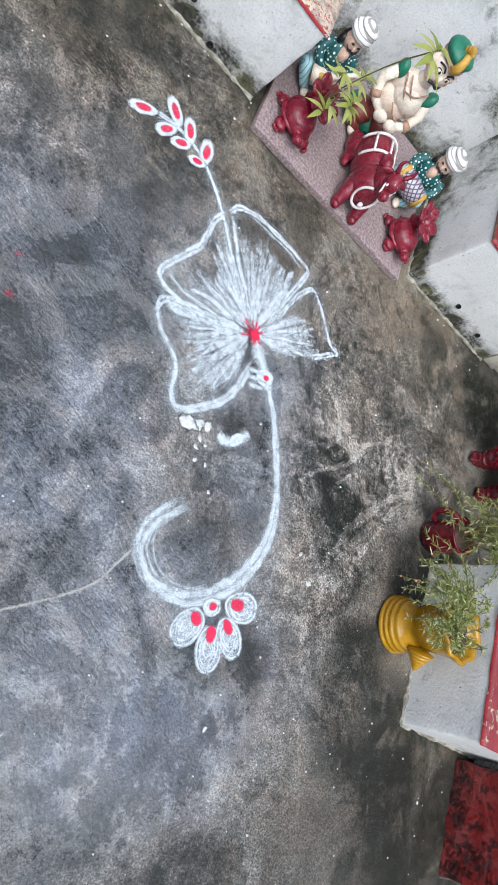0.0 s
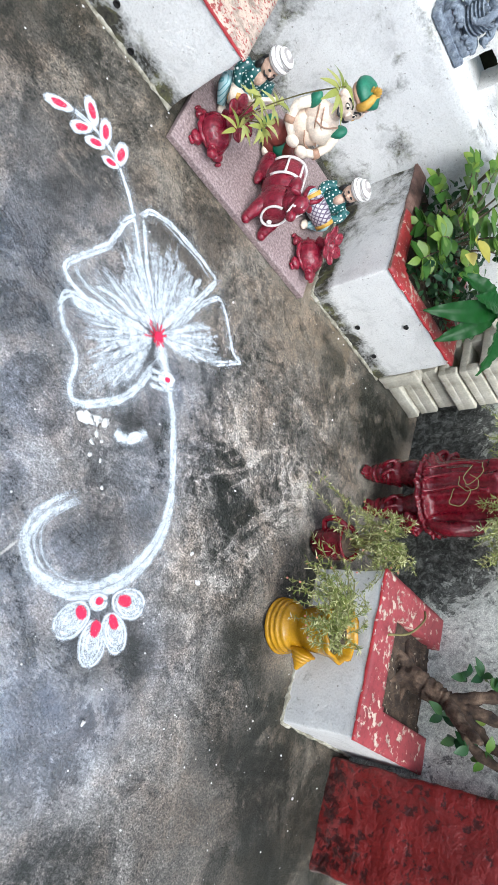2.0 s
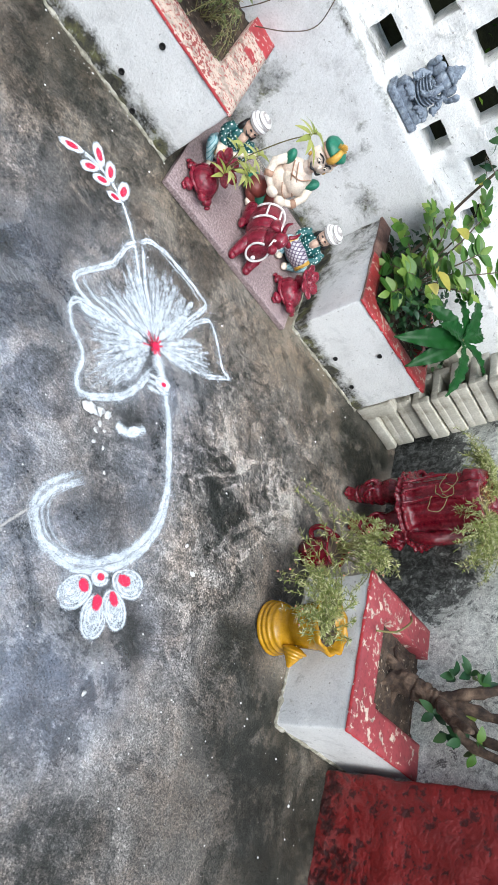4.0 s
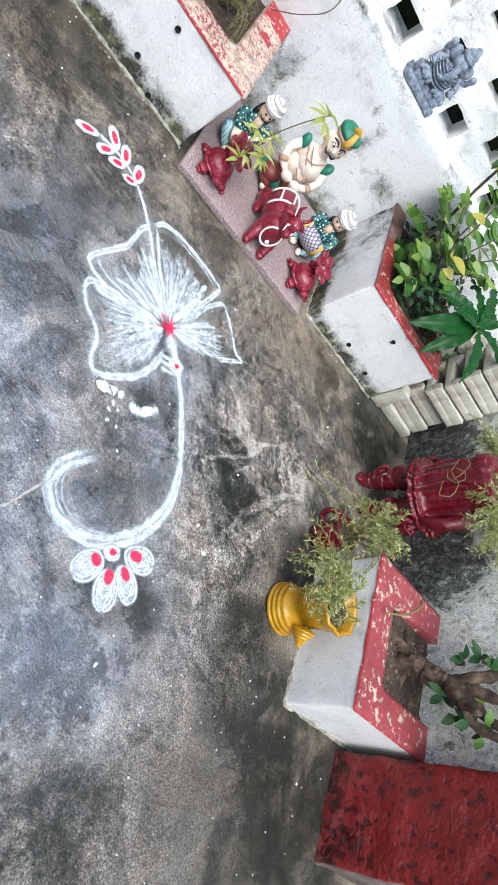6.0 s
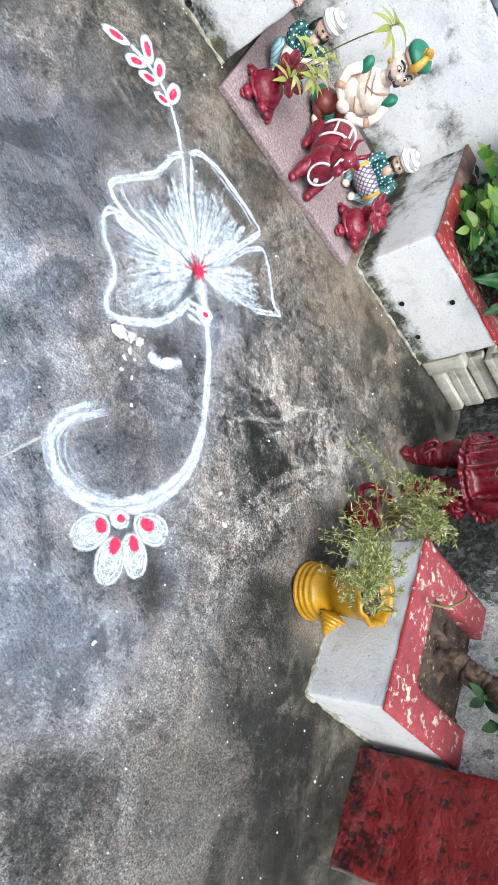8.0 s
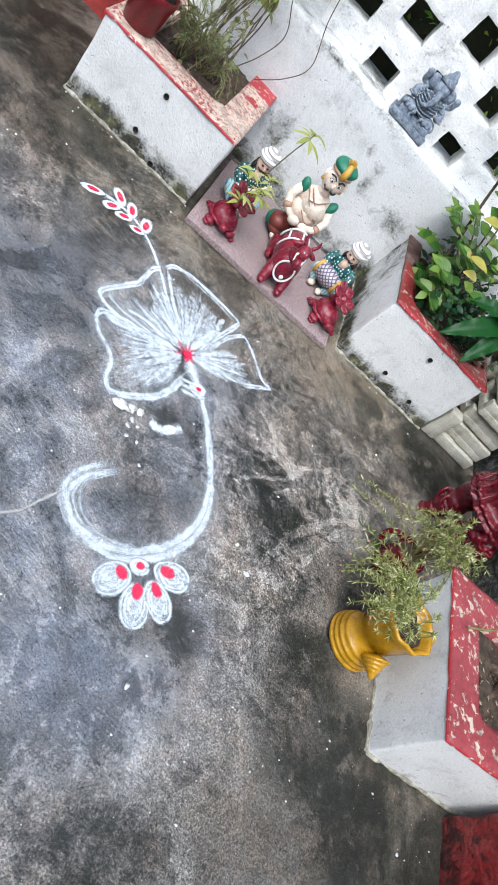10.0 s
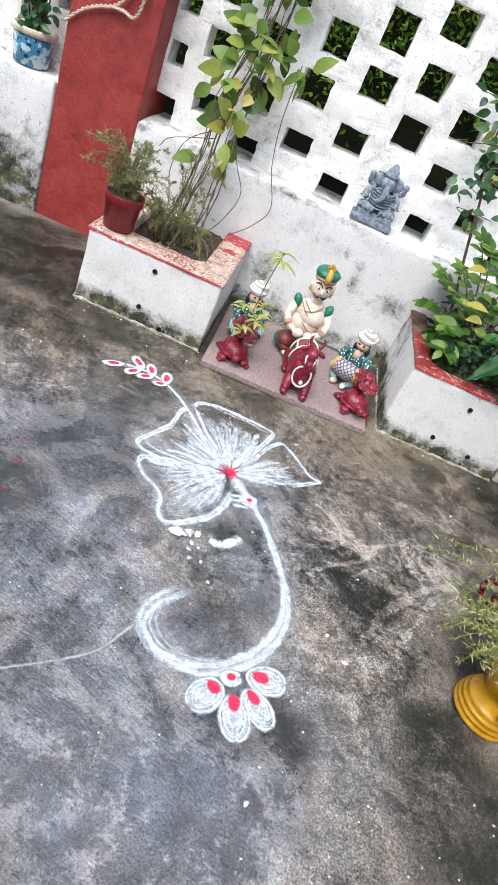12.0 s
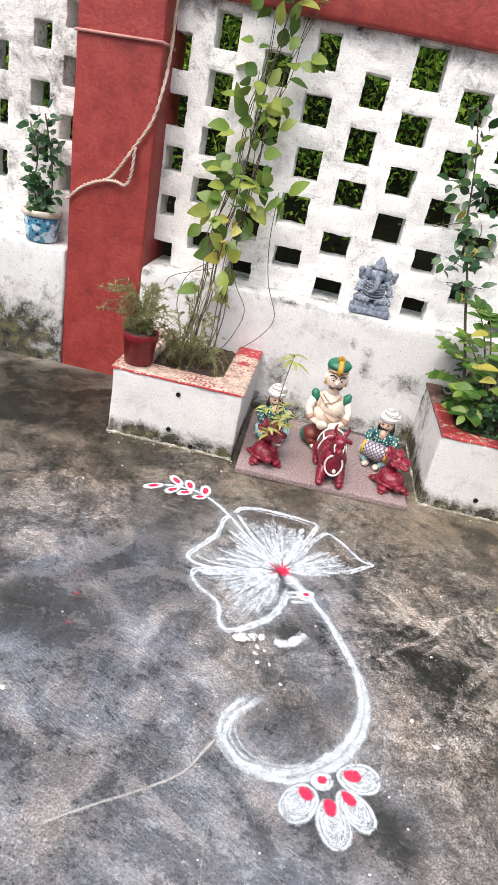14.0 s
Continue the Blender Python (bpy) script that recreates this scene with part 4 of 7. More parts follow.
def build_drawing():
    ob = thing("floor_drawing", "hibiscus flower drawn in white and pink powder on the cement floor", "floor drawing")
    rnd = random.Random(11)

    def line(name, label, *trails):
        laid = []
        for i, (pts, w, dens) in enumerate(trails):
            wide, key = w if callable(w) else (lambda t, w=w: w), i * 2.3 + len(pts)
            laid.append((pts, lambda t, wide=wide: wide(t) * 1.5 + 0.020, dens * 0.36, 0.0, key + 5))
            laid.append((pts, lambda t, wide=wide: wide(t) * 1.2, dens * 0.62, 0.0, key))
            for s in (-1, 1):
                off = 0.22 * wide(0.5) * s
                laid.append(([(x + off, y - 0.8 * off) for x, y in pts], lambda t, wide=wide: wide(t) * 0.60, dens * 0.86, 0.0, key + 11 * s))
        bm = sheet(laid)
        return part(name, bm, M_CHALK, ob, label)

    line("sprig_stem", "thin white powder line",
         (((-0.172, -0.254), (-0.111, -0.242), (-0.051, -0.253), (-0.008, -0.278), (0.026, -0.309), (0.059, -0.340)), 0.011, 1.05))
    tips = ((-0.225, -0.290), (-0.162, -0.192), (-0.157, -0.291), (-0.107, -0.197), (-0.120, -0.284), (-0.047, -0.204), (-0.072, -0.284))
    ends = ((-0.172, -0.254), (-0.119, -0.237), (-0.122, -0.249), (-0.083, -0.252), (-0.080, -0.253), (-0.038, -0.267), (-0.032, -0.264))
    for i, (a, b) in enumerate(zip(tips, ends)):
        dx, dy = b[0] - a[0], b[1] - a[1]
        turn, half, mid = math.atan2(dy, dx), math.hypot(dx, dy) / 2 * 1.12, ((a[0] + b[0]) / 2, (a[1] + b[1]) / 2)
        wide = half * (0.50 if i else 0.42)
        leaf = part("sprig_leaf", patch(bmesh.new(), mid, half, wide, turn, 1.15, 0.12, i), M_CHALK, ob)
        part("leaf_centre", patch(bmesh.new(), mid, half * 0.55, wide * 0.55, turn, 0.92, 0.05, i + 9, 0.0020), M_PINK, leaf, "pink powder spot")
    left_top = ((0.057, -0.322), (0.046, -0.344), (0.039, -0.370), (0.037, -0.413), (0.034, -0.444), (0.011, -0.491), (-0.012, -0.538), (-0.016, -0.568), (0.007, -0.582), (0.051, -0.586), (0.113, -0.582), (0.160, -0.565), (0.199, -0.548))
    line("petal_outline", "thick white powder line", (left_top, 0.0145, 1.0), (((-0.005, -0.546), (0.045, -0.561), (0.116, -0.556), (0.180, -0.551)), 0.009, 0.9))
    right_top = ((0.063, -0.319), (0.080, -0.285), (0.124, -0.264), (0.180, -0.259), (0.241, -0.260), (0.287, -0.265), (0.313, -0.276), (0.303, -0.322), (0.282, -0.387), (0.266, -0.454), (0.254, -0.504))
    line("petal_outline", "thick white powder line", (right_top, 0.0135, 0.95), (((0.115, -0.275), (0.179, -0.273), (0.241, -0.273), (0.296, -0.284)), 0.007, 0.75), (((0.053, -0.334), (0.088, -0.377), (0.135, -0.435), (0.179, -0.496), (0.215, -0.530)), 0.013, 1.0), (((0.075, -0.318), (0.118, -0.384), (0.166, -0.443), (0.211, -0.501)), 0.012, 0.95))
    right = ((0.276, -0.470), (0.288, -0.416), (0.310, -0.356), (0.343, -0.308), (0.375, -0.319), (0.419, -0.366), (0.450, -0.400), (0.478, -0.403), (0.435, -0.445), (0.395, -0.480))
    line("petal_outline", "thick white powder line", (right, 0.013, 0.9))
    left = ((0.203, -0.554), (0.145, -0.573), (0.083, -0.578), (0.038, -0.594), (0.012, -0.608), (0.010, -0.633), (0.033, -0.665), (0.064, -0.685), (0.089, -0.705), (0.098, -0.732), (0.105, -0.761), (0.121, -0.785), (0.141, -0.784), (0.181, -0.755), (0.221, -0.711), (0.241, -0.669), (0.250, -0.627), (0.257, -0.586))
    line("petal_outline", "thick white powder line", (left, lambda t: 0.016 if t < 0.3 else 0.011 + 0.009 * t, 1.0), (((0.029, -0.608), (0.055, -0.601), (0.096, -0.592)), 0.022, 1.0))
    hub = Vector((0.229, -0.527))
    rims = ((((0.017, -0.561), (0.026, -0.503), (0.054, -0.446), (0.058, -0.388), (0.065, -0.354)), 0.88), (((0.086, -0.331), (0.124, -0.288), (0.175, -0.279), (0.235, -0.280), (0.283, -0.300), (0.279, -0.372)), 0.86), (((0.309, -0.421), (0.356, -0.393), (0.402, -0.403), (0.431, -0.442), (0.398, -0.476), (0.345, -0.514)), 0.97), (((0.055, -0.596), (0.048, -0.630), (0.076, -0.675), (0.109, -0.725), (0.138, -0.755), (0.190, -0.732), (0.224, -0.678)), 0.92))
    for k, (rim, reach) in enumerate(rims):
        laid = []
        edge = spline([(x, y, 0) for x, y in rim], 10)
        count = round(len(edge) * 1.2)
        for i in range(count):
            u = (i + rnd.uniform(0.1, 0.9)) / count * (len(edge) - 1)
            a, b = edge[int(u)], edge[min(int(u) + 1, len(edge) - 1)]
            q = Vector((a.x, a.y)).lerp(Vector((b.x, b.y)), u % 1)
            lobe = 0.5 + 0.5 * noise.noise(Vector((u * 0.42, k * 7, 0.5)))
            start, far = rnd.uniform(0.06, 0.40), reach * (0.80 + 0.40 * lobe) * rnd.uniform(0.84, 1.08)
            side = Vector((-(q - hub).y, (q - hub).x)) * rnd.uniform(-0.05, 0.05)
            pts = [tuple(hub.lerp(q, start + (far - start) * t) + side * math.sin(math.pi * t)) for t in (0, 0.35, 0.7, 1.0)]
            wide = rnd.uniform(0.005, 0.012)
            laid.append((pts, lambda t, wide=wide: wide * (0.7 + 0.5 * math.sin(math.pi * min(1, 0.25 + 0.6 * t))), rnd.uniform(0.48, 0.93), 0.22, i + 40 * k))
        bm = sheet(laid)
        part("petal_shading", bm, M_CHALK, ob, "smudged white powder strokes")
    bm = stroke(bmesh.new(), ((0.237, -0.529), (0.268, -0.563), (0.296, -0.593), (0.321, -0.622)), 0.032, 1.2)
    patch(bm, (0.300, -0.601), 0.026, 0.020, 0.6, 1.2)
    for k in range(3):
        stroke(bm, ((0.253 + 0.006 * k, -0.607 - 0.017 * k), (0.279, -0.600 - 0.017 * k), (0.308, -0.593 - 0.017 * k)), 0.013, 1.0)
    column = part("pistil", bm, M_CHALK, ob, "thick white powder column")
    part("pistil_spot", patch(bmesh.new(), (0.302, -0.601), 0.008, 0.006, 0.5, 1.4, 0, 2, 0.003), M_PINK, column, "pink powder spot")
    bm = patch(bmesh.new(), (0.234, -0.532), 0.013, 0.011, 0.3, 1.1, 0, 5, 0.003)
    for i in range(15):
        a = 2 * math.pi * i / 15 + rnd.uniform(-0.15, 0.15)
        r = rnd.uniform(0.022, 0.036) * (1.25 if math.cos(a - 2.6) > 0 else 0.8)
        stroke(bm, ((0.234, -0.532), (0.234 + r * 0.55 * math.cos(a), -0.532 + r * 0.55 * math.sin(a)), (0.234 + r * math.cos(a), -0.532 + r * math.sin(a))), 0.0050, 1.15, 0.001, 4)
    for v in bm.verts:
        v.co.z += 0.0026
    part("flower_centre", bm, M_PINK, ob, "pink powder burst")
    curl = ((0.285, -0.581), (0.307, -0.602), (0.342, -0.645), (0.378, -0.702), (0.407, -0.761), (0.438, -0.833), (0.449, -0.899), (0.441, -0.956), (0.422, -1.002), (0.389, -1.049), (0.345, -1.085), (0.304, -1.107), (0.258, -1.112), (0.218, -1.105), (0.188, -1.085), (0.169, -1.057), (0.169, -1.024), (0.189, -0.985), (0.227, -0.939))

    def inset(pts, k):
        c = Vector((0.311, -0.975))
        return tuple(tuple(Vector(p).lerp(c, k)) for p in pts)

    line("curling_stem", "broad white powder line with parallel trails", (curl, lambda t: 0.020 + 0.012 * math.exp(-((t - 0.55) / 0.18) ** 2), 0.98), (inset(curl[8:], 0.10), 0.009, 0.85), (inset(curl[10:], 0.17), 0.007, 0.8), (inset(curl[11:], -0.07), 0.007, 0.7))
    for (cx, cy), (rx, ry), (kx, ky), (px, py) in zip(((0.327, -1.150), (0.437, -1.074), (0.391, -1.172), (0.429, -1.137), (0.365, -1.097)), ((0.036, 0.026), (0.036, 0.026), (0.038, 0.026), (0.036, 0.024), (0.017, 0.014)), ((0.338, -1.131), (0.423, -1.073), (0.382, -1.145), (0.416, -1.120), (0.366, -1.097)), ((0.012, 0.015), (0.018, 0.013), (0.017, 0.012), (0.017, 0.011), (0.010, 0.008))):
        turn = math.atan2(cy + 1.088, cx - 0.368) if rx > 0.02 else 0.4
        bm = patch(bmesh.new(), (cx, cy), rx * 1.20, ry * 1.22, turn, 0.76, 0.0, cx * 40)
        for k in (1.10, 0.80, 0.52):
            ring = [(cx + k * (math.cos(turn) * rx * math.cos(a) - math.sin(turn) * ry * math.sin(a)), cy + k * (math.sin(turn) * rx * math.cos(a) + math.cos(turn) * ry * math.sin(a))) for a in (2 * math.pi * j / 14 for j in range(15))]
            stroke(bm, ring, 0.0080, 1.15, 0.004, 4, 0, k * 9)
        petal = part("bud_petal", bm, M_CHALK, ob)
        part("petal_centre", patch(bmesh.new(), (kx, ky), px, py, turn, 1.02, 0.0, kx * 30, 0.0030), M_PINK, petal, "pink powder spot")
    bm = stroke(bmesh.new(), ((0.239, -0.784), (0.264, -0.785), (0.293, -0.764), (0.309, -0.737)), 0.022, 1.1)
    patch(bm, (0.286, -0.769), 0.024, 0.013, 0.9, 1.1)
    part("powder_smudge", bm, M_CHALK, ob, "spilled white powder")
    for x, y, r in ((-0.229, -0.793, 0.006), (-0.214, -0.882, 0.005), (-0.249, -0.721, 0.004)):
        part("pink_spill", patch(bmesh.new(), (x, y), r * 1.6, r * 1.3, 0, 0.42), M_PINK, ob, "faint pink powder spot")


build_drawing()

M_DUST = powder("pale_cement_dust", (0.48, 0.47, 0.45))
SCRATCHES = ((((0.160, -1.066), (0.140, -1.105), (0.116, -1.150), (0.06, -1.197), (-0.005, -1.240), (-0.098, -1.306)), 0.0062, 1.15), (((0.185, -1.344), (0.182, -1.291), (0.174, -1.217), (0.186, -1.143)), 0.006, 0.62), (((0.043, -1.060), (0.045, -1.023), (0.044, -0.972)), 0.006, 0.62), (((-0.029, -0.730), (0.038, -0.753), (0.108, -0.789)), 0.004, 0.62), (((0.206, -0.860), (0.202, -0.905), (0.195, -0.941)), 0.005, 0.55))
for pts, w, k in SCRATCHES:
    part("scratch", stroke(bmesh.new(), pts, w, k), M_DUST, bpy.data.objects["floor"], "pale scratch in the cement")

M_LIME = surface("chalk_lump", (0.50, 0.50, 0.49), (0.70, 0.70, 0.69), (0.80, 0.80, 0.80), 60, 300, 0.95, 0.5)
for i, (x, y, r) in enumerate(((0.164, -0.799, 0.016), (0.188, -0.790, 0.013), (0.210, -0.782, 0.010), (0.204, -0.813, 0.006), (0.202, -0.833, 0.005), (0.222, -0.819, 0.004), (0.211, -0.857, 0.005), (0.238, -0.855, 0.004), (0.267, -0.901, 0.004), (0.596, -0.959, 0.007), (0.550, -0.909, 0.005), (0.441, -1.303, 0.005), (-0.259, -1.076, 0.006), (1.387, -1.498, 0.007), (1.15, -1.30, 0.004))):
    bm = blob(bmesh.new(), (0, 0, r * 0.3), (r * 1.1, r * 0.8, r * 0.16), (0, 0, 40 * i), u=14, v=7, bulge=0.9, seed=i)
    whole("chalk_lump", bm, M_LIME, "small white lump of chalky plaster on the floor", "chalk lump", "chalk lumps", at=(x, y, 0.0005))


def scatter_grit():
    rnd, bm = random.Random(5), bmesh.new()
    for i in range(420):
        if rnd.random() < 0.45:
            x, y = rnd.gauss(0.85, 0.25), rnd.gauss(-1.2, 0.3)
        else:
            x, y = rnd.uniform(-1.0, 1.25), rnd.uniform(-1.9, -0.1)
        r = 0.0007 + 0.0022 * rnd.random() ** 4
        if x > 1.02 and y > -1.18 or y > -0.15 or x > 1.28:
            continue
        got = bmesh.ops.create_icosphere(bm, subdivisions=1, radius=r)["verts"]
        for v in got:
            v.co = Vector((v.co.x * rnd.uniform(0.7, 1.5), v.co.y, v.co.z * 0.6)) + Vector((x, y, r * 0.3 + 0.0008))
    for i in range(50):
        k = rnd.random()
        x, y = (rnd.uniform(-0.46, 0.02), -0.01 - 0.10 * k * k) if rnd.random() < 0.5 else (rnd.uniform(0.66, 1.1), -0.025 - 0.09 * k * k)
        r = 0.0008 + 0.0028 * rnd.random() ** 4
        got = bmesh.ops.create_icosphere(bm, subdivisions=1, radius=r)["verts"]
        for v in got:
            v.co = Vector((v.co.x * rnd.uniform(0.7, 1.5), v.co.y, v.co.z * 0.6)) + Vector((x, y, r * 0.3 + 0.0008))
    whole("grit", bm, M_LIME, "white grit scattered over the cement floor", "grit", kind="stuff")


scatter_grit()


# ---- painted figurines ----
def paint(name, col, rough=0.45, coat=0.0):
    m = surface(name, tuple(v * 0.72 for v in col), col, tuple(min(1, v * 1.18 + 0.01) for v in col), 28, 200, rough, 0.22, rough_var=0.1)
    if coat:
        m.node_tree.nodes["Principled BSDF"].inputs["Coat Weight"].default_value = coat
        m.node_tree.nodes["Principled BSDF"].inputs["Coat Roughness"].default_value = 0.18
    return m


def patterned(name, ground, mark, kind, scale):
    m, nt, b, co = base_mat(name)
    if kind == "dots":
        v = nt.nodes.new("ShaderNodeTexVoronoi")
        v.inputs["Scale"].default_value, v.inputs["Randomness"].default_value = scale, 0.35
        nt.links.new(co, v.inputs["Vector"])
        fac = ramp(nt, v.outputs["Distance"], ((0.26, (1, 1, 1)), (0.34, (0, 0, 0))))
    elif kind == "net":
        lines = []
        for turn in (45, -45):
            mp, v = nt.nodes.new("ShaderNodeMapping"), nt.nodes.new("ShaderNodeTexWave")
            mp.inputs["Rotation"].default_value = (0, radians(turn), 0)
            v.inputs["Scale"].default_value = scale
            nt.links.new(co, mp.inputs[0])
            nt.links.new(mp.outputs[0], v.inputs["Vector"])
            lines.append(ramp(nt, v.outputs["Fac"], ((0.14, (1, 1, 1)), (0.28, (0, 0, 0)))))
        fac = math_node(nt, "MAXIMUM", *lines)
    else:
        v = nt.nodes.new("ShaderNodeTexWave")
        v.inputs["Scale"].default_value, v.inputs["Distortion"].default_value = scale, 2.0
        v.bands_direction = "Z" if kind == "rings" else "X"
        v.inputs["Detail"].default_value = 1.0
        nt.links.new(co, v.inputs["Vector"])
        fac = ramp(nt, v.outputs["Fac"], ((0.10, (1, 1, 1)), (0.22, (0, 0, 0))))
    nt.links.new(mixc(nt, fac, ground, mark), b.inputs["Base Color"])
    b.inputs["Roughness"].default_value = 0.45
    return m


P_CREAM = paint("cream_paint", (0.78, 0.68, 0.56))
P_FACE = paint("pale_cream_paint", (0.80, 0.66, 0.54))
P_SKIN = paint("pale_pink_paint", (0.66, 0.45, 0.34))
P_GREEN = paint("green_paint", (0.02, 0.17, 0.10))
P_MAROON = paint("maroon_paint", (0.16, 0.03, 0.022))
P_BLACK = paint("black_paint", (0.012, 0.011, 0.011))
P_GOLD = paint("ochre_paint", (0.55, 0.32, 0.05))
P_TEAL = patterned("teal_dotted_paint", (0.01, 0.09, 0.09), (0.75, 0.78, 0.75), "dots", 95)
P_TURBAN = patterned("white_turban_paint", (0.80, 0.78, 0.75), (0.34, 0.31, 0.30), "rings", 30)
P_STRIPE = patterned("pale_blue_striped_paint", (0.45, 0.66, 0.70), (0.14, 0.38, 0.43), "bars", 34)
P_LATTICE = patterned("lattice_drum_paint", (0.46, 0.44, 0.46), (0.10, 0.07, 0.12), "net", 30)
P_WHITE = paint("white_line_paint", (0.82, 0.76, 0.74))


def lumpy_gloss(name, col, rough=0.3):
    """Thick gloss paint over rough clay: puddled highlights, worn edges, dark hollows of dirt."""
    m, nt, b, co = base_mat(name)
    big, mid, fine = noise_tex(nt, co, 24, 6, 0.6, 0.5), noise_tex(nt, co, 85, 6, 0.65, 0.4), noise_tex(nt, co, 300, 3, 0.6)
    c = ramp(nt, mid, ((0.34, tuple(v * 0.55 for v in col)), (0.5, col), (0.66, tuple(min(1, v * 1.3 + 0.006) for v in col))))
    nt.links.new(c, b.inputs["Base Color"])
    r = nt.nodes.new("ShaderNodeMapRange")
    r.inputs[3].default_value, r.inputs[4].default_value = rough - 0.16, rough + 0.14
    nt.links.new(big, r.inputs[0])
    nt.links.new(r.outputs[0], b.inputs["Roughness"])
    b.inputs["Specular IOR Level"].default_value = 0.42
    b.inputs["Coat Weight"].default_value, b.inputs["Coat Roughness"].default_value = 0.35, 0.08
    bump(nt, b, math_node(nt, "ADD", math_node(nt, "MULTIPLY", big, 0.9), math_node(nt, "ADD", math_node(nt, "MULTIPLY", mid, 0.45), math_node(nt, "MULTIPLY", fine, 0.08))), 0.75, 0.009)
    return m


P_RED = lumpy_gloss("glossy_maroon_paint", (0.20, 0.009, 0.026), 0.30)
P_RED_OLD = lumpy_gloss("glossy_dark_red_paint", (0.125, 0.003, 0.010), 0.19)
P_STONE = surface("blue_grey_stone", (0.07, 0.085, 0.115), (0.22, 0.26, 0.32), (0.40, 0.45, 0.51), 60, 160, 0.8, 1.0)
P_TAN = paint("tan_shade_paint", (0.40, 0.24, 0.16))


def seated_figure():
    bm = bmesh.new()
    CR, SK, GR, MR, BK, GO, TN = range(7)
    blob(bm, (0, 0.012, 0.028), (0.068, 0.055, 0.030), mat=GR)
    for s in (-1, 1):
        blob(bm, (s * 0.038, -0.018, 0.050), (0.036, 0.046, 0.030), (0, 0, s * 25), MR)
        blob(bm, (s * 0.052, 0.000, 0.036), (0.030, 0.044, 0.026), (0, 0, s * 15), GR)
        tube(bm, ((s * 0.060, -0.01, 0.045), (s * 0.045, -0.045, 0.03), (s * 0.02, -0.062, 0.020)), (0.020, 0.016, 0.012), 10, MR)
        blob(bm, (s * 0.012 - 0.012, -0.066, 0.016), (0.020, 0.014, 0.011), (0, 0, s * 20), CR)
        blob(bm, (s * 0.056, 0.002, 0.188), (0.016, 0.020, 0.027), (0, s * 20, 0), GR)
        tube(bm, ((s * 0.056, 0.0, 0.185), (s * 0.074, -0.01, 0.145), (s * 0.062, -0.035, 0.112), (s * 0.028, -0.060, 0.106)), (0.015, 0.0145, 0.013, 0.010), 12, CR)
        tube(bm, ((s * 0.066, -0.030, 0.122), (s * 0.058, -0.041, 0.110)), (0.0148, 0.0145), 12, TN)
        blob(bm, (s * 0.020, -0.066, 0.104), (0.020, 0.014, 0.017), (0, 0, 0), CR)
        blob(bm, (s * 0.037, -0.004, 0.268), (0.008, 0.010, 0.016), mat=SK)
        blob(bm, (s * 0.036, -0.006, 0.248), (0.006, 0.006, 0.008), mat=GO)
    blob(bm, (0, 0.004, 0.120), (0.056, 0.044, 0.058), mat=SK, bulge=0.05)
    blob(bm, (0, 0.004, 0.170), (0.054, 0.036, 0.046), mat=SK)
    for a, b, c in (((-0.046, -0.012, 0.200), (-0.010, -0.040, 0.165), (0.044, -0.034, 0.130)), ((-0.036, -0.018, 0.208), (0.000, -0.040, 0.178), (0.050, -0.026, 0.148)), ((0.034, -0.018, 0.206), (0.004, -0.039, 0.186), (-0.026, -0.036, 0.176)), ((-0.020, -0.046, 0.140), (0.010, -0.048, 0.118), (0.044, -0.034, 0.108))):
        tube(bm, spline((a, b, c), 5), 0.0022, 6, TN)
    blob(bm, (0.010, -0.010, 0.156), (0.048, 0.036, 0.040), (0, 24, 0), CR, bulge=0.12)
    low = len(bm.verts)
    blob(bm, (0, 0.0, 0.215), (0.022, 0.020, 0.022), mat=SK)
    blob(bm, (0, -0.004, 0.262), (0.036, 0.035, 0.042), mat=SK)
    blob(bm, (0, -0.038, 0.258), (0.006, 0.008, 0.010), mat=SK)
    for s in (-1, 1):
        tube(bm, spline(((s * 0.002, -0.040, 0.243), (s * 0.014, -0.038, 0.240), (s * 0.024, -0.030, 0.247)), 4), (0.0035, 0.0035, 0.004, 0.004, 0.004, 0.003, 0.003, 0.002, 0.001), 6, BK)
        tube(bm, spline(((s * 0.005, -0.038, 0.276), (s * 0.015, -0.035, 0.285), (s * 0.027, -0.024, 0.279)), 4), 0.0024, 6, BK)
        blob(bm, (s * 0.0145, -0.0325, 0.269), (0.0092, 0.0050, 0.0064), (0, 0, s * 24), BK, 12, 8)
        blob(bm, (s * 0.0145, -0.0338, 0.269), (0.0082, 0.0050, 0.0052), (0, 0, s * 24), CR, 12, 8)
        blob(bm, (s * 0.0138, -0.0378, 0.269), (0.0034, 0.0020, 0.0040), (0, 0, s * 24), BK, 10, 6)
    blob(bm, (0, 0.005, 0.311), (0.042, 0.041, 0.022), (6, 0, 0), GR, 22, 12, 0.06)
    lathe(bm, ((0.033, 0.289), (0.0375, 0.291), (0.0375, 0.297), (0.034, 0.300)), 24, TN, (0, 0.002, 0))
    tube(bm, spline(((0, -0.036, 0.292), (0, -0.043, 0.306), (0, -0.038, 0.322), (0, -0.024, 0.333)), 4), (0.010, 0.010, 0.0105, 0.011, 0.011, 0.011, 0.011, 0.0105, 0.010, 0.010, 0.009, 0.009, 0.008), 8, GO)
    for k in range(7):
        blob(bm, (0.0035 * (k - 3), -0.010, 0.341 - 0.0012 * (k - 3) ** 2), (0.0026, 0.006, 0.011), (0, 9 * (k - 3), 0), GO, 8, 6)
    bm.verts.ensure_lookup_table()
    for v in bm.verts[low:]:
        v.co = Vector((0, -0.002, 0.235)) + (v.co - Vector((0, -0.002, 0.235))) * 1.03
    return bm


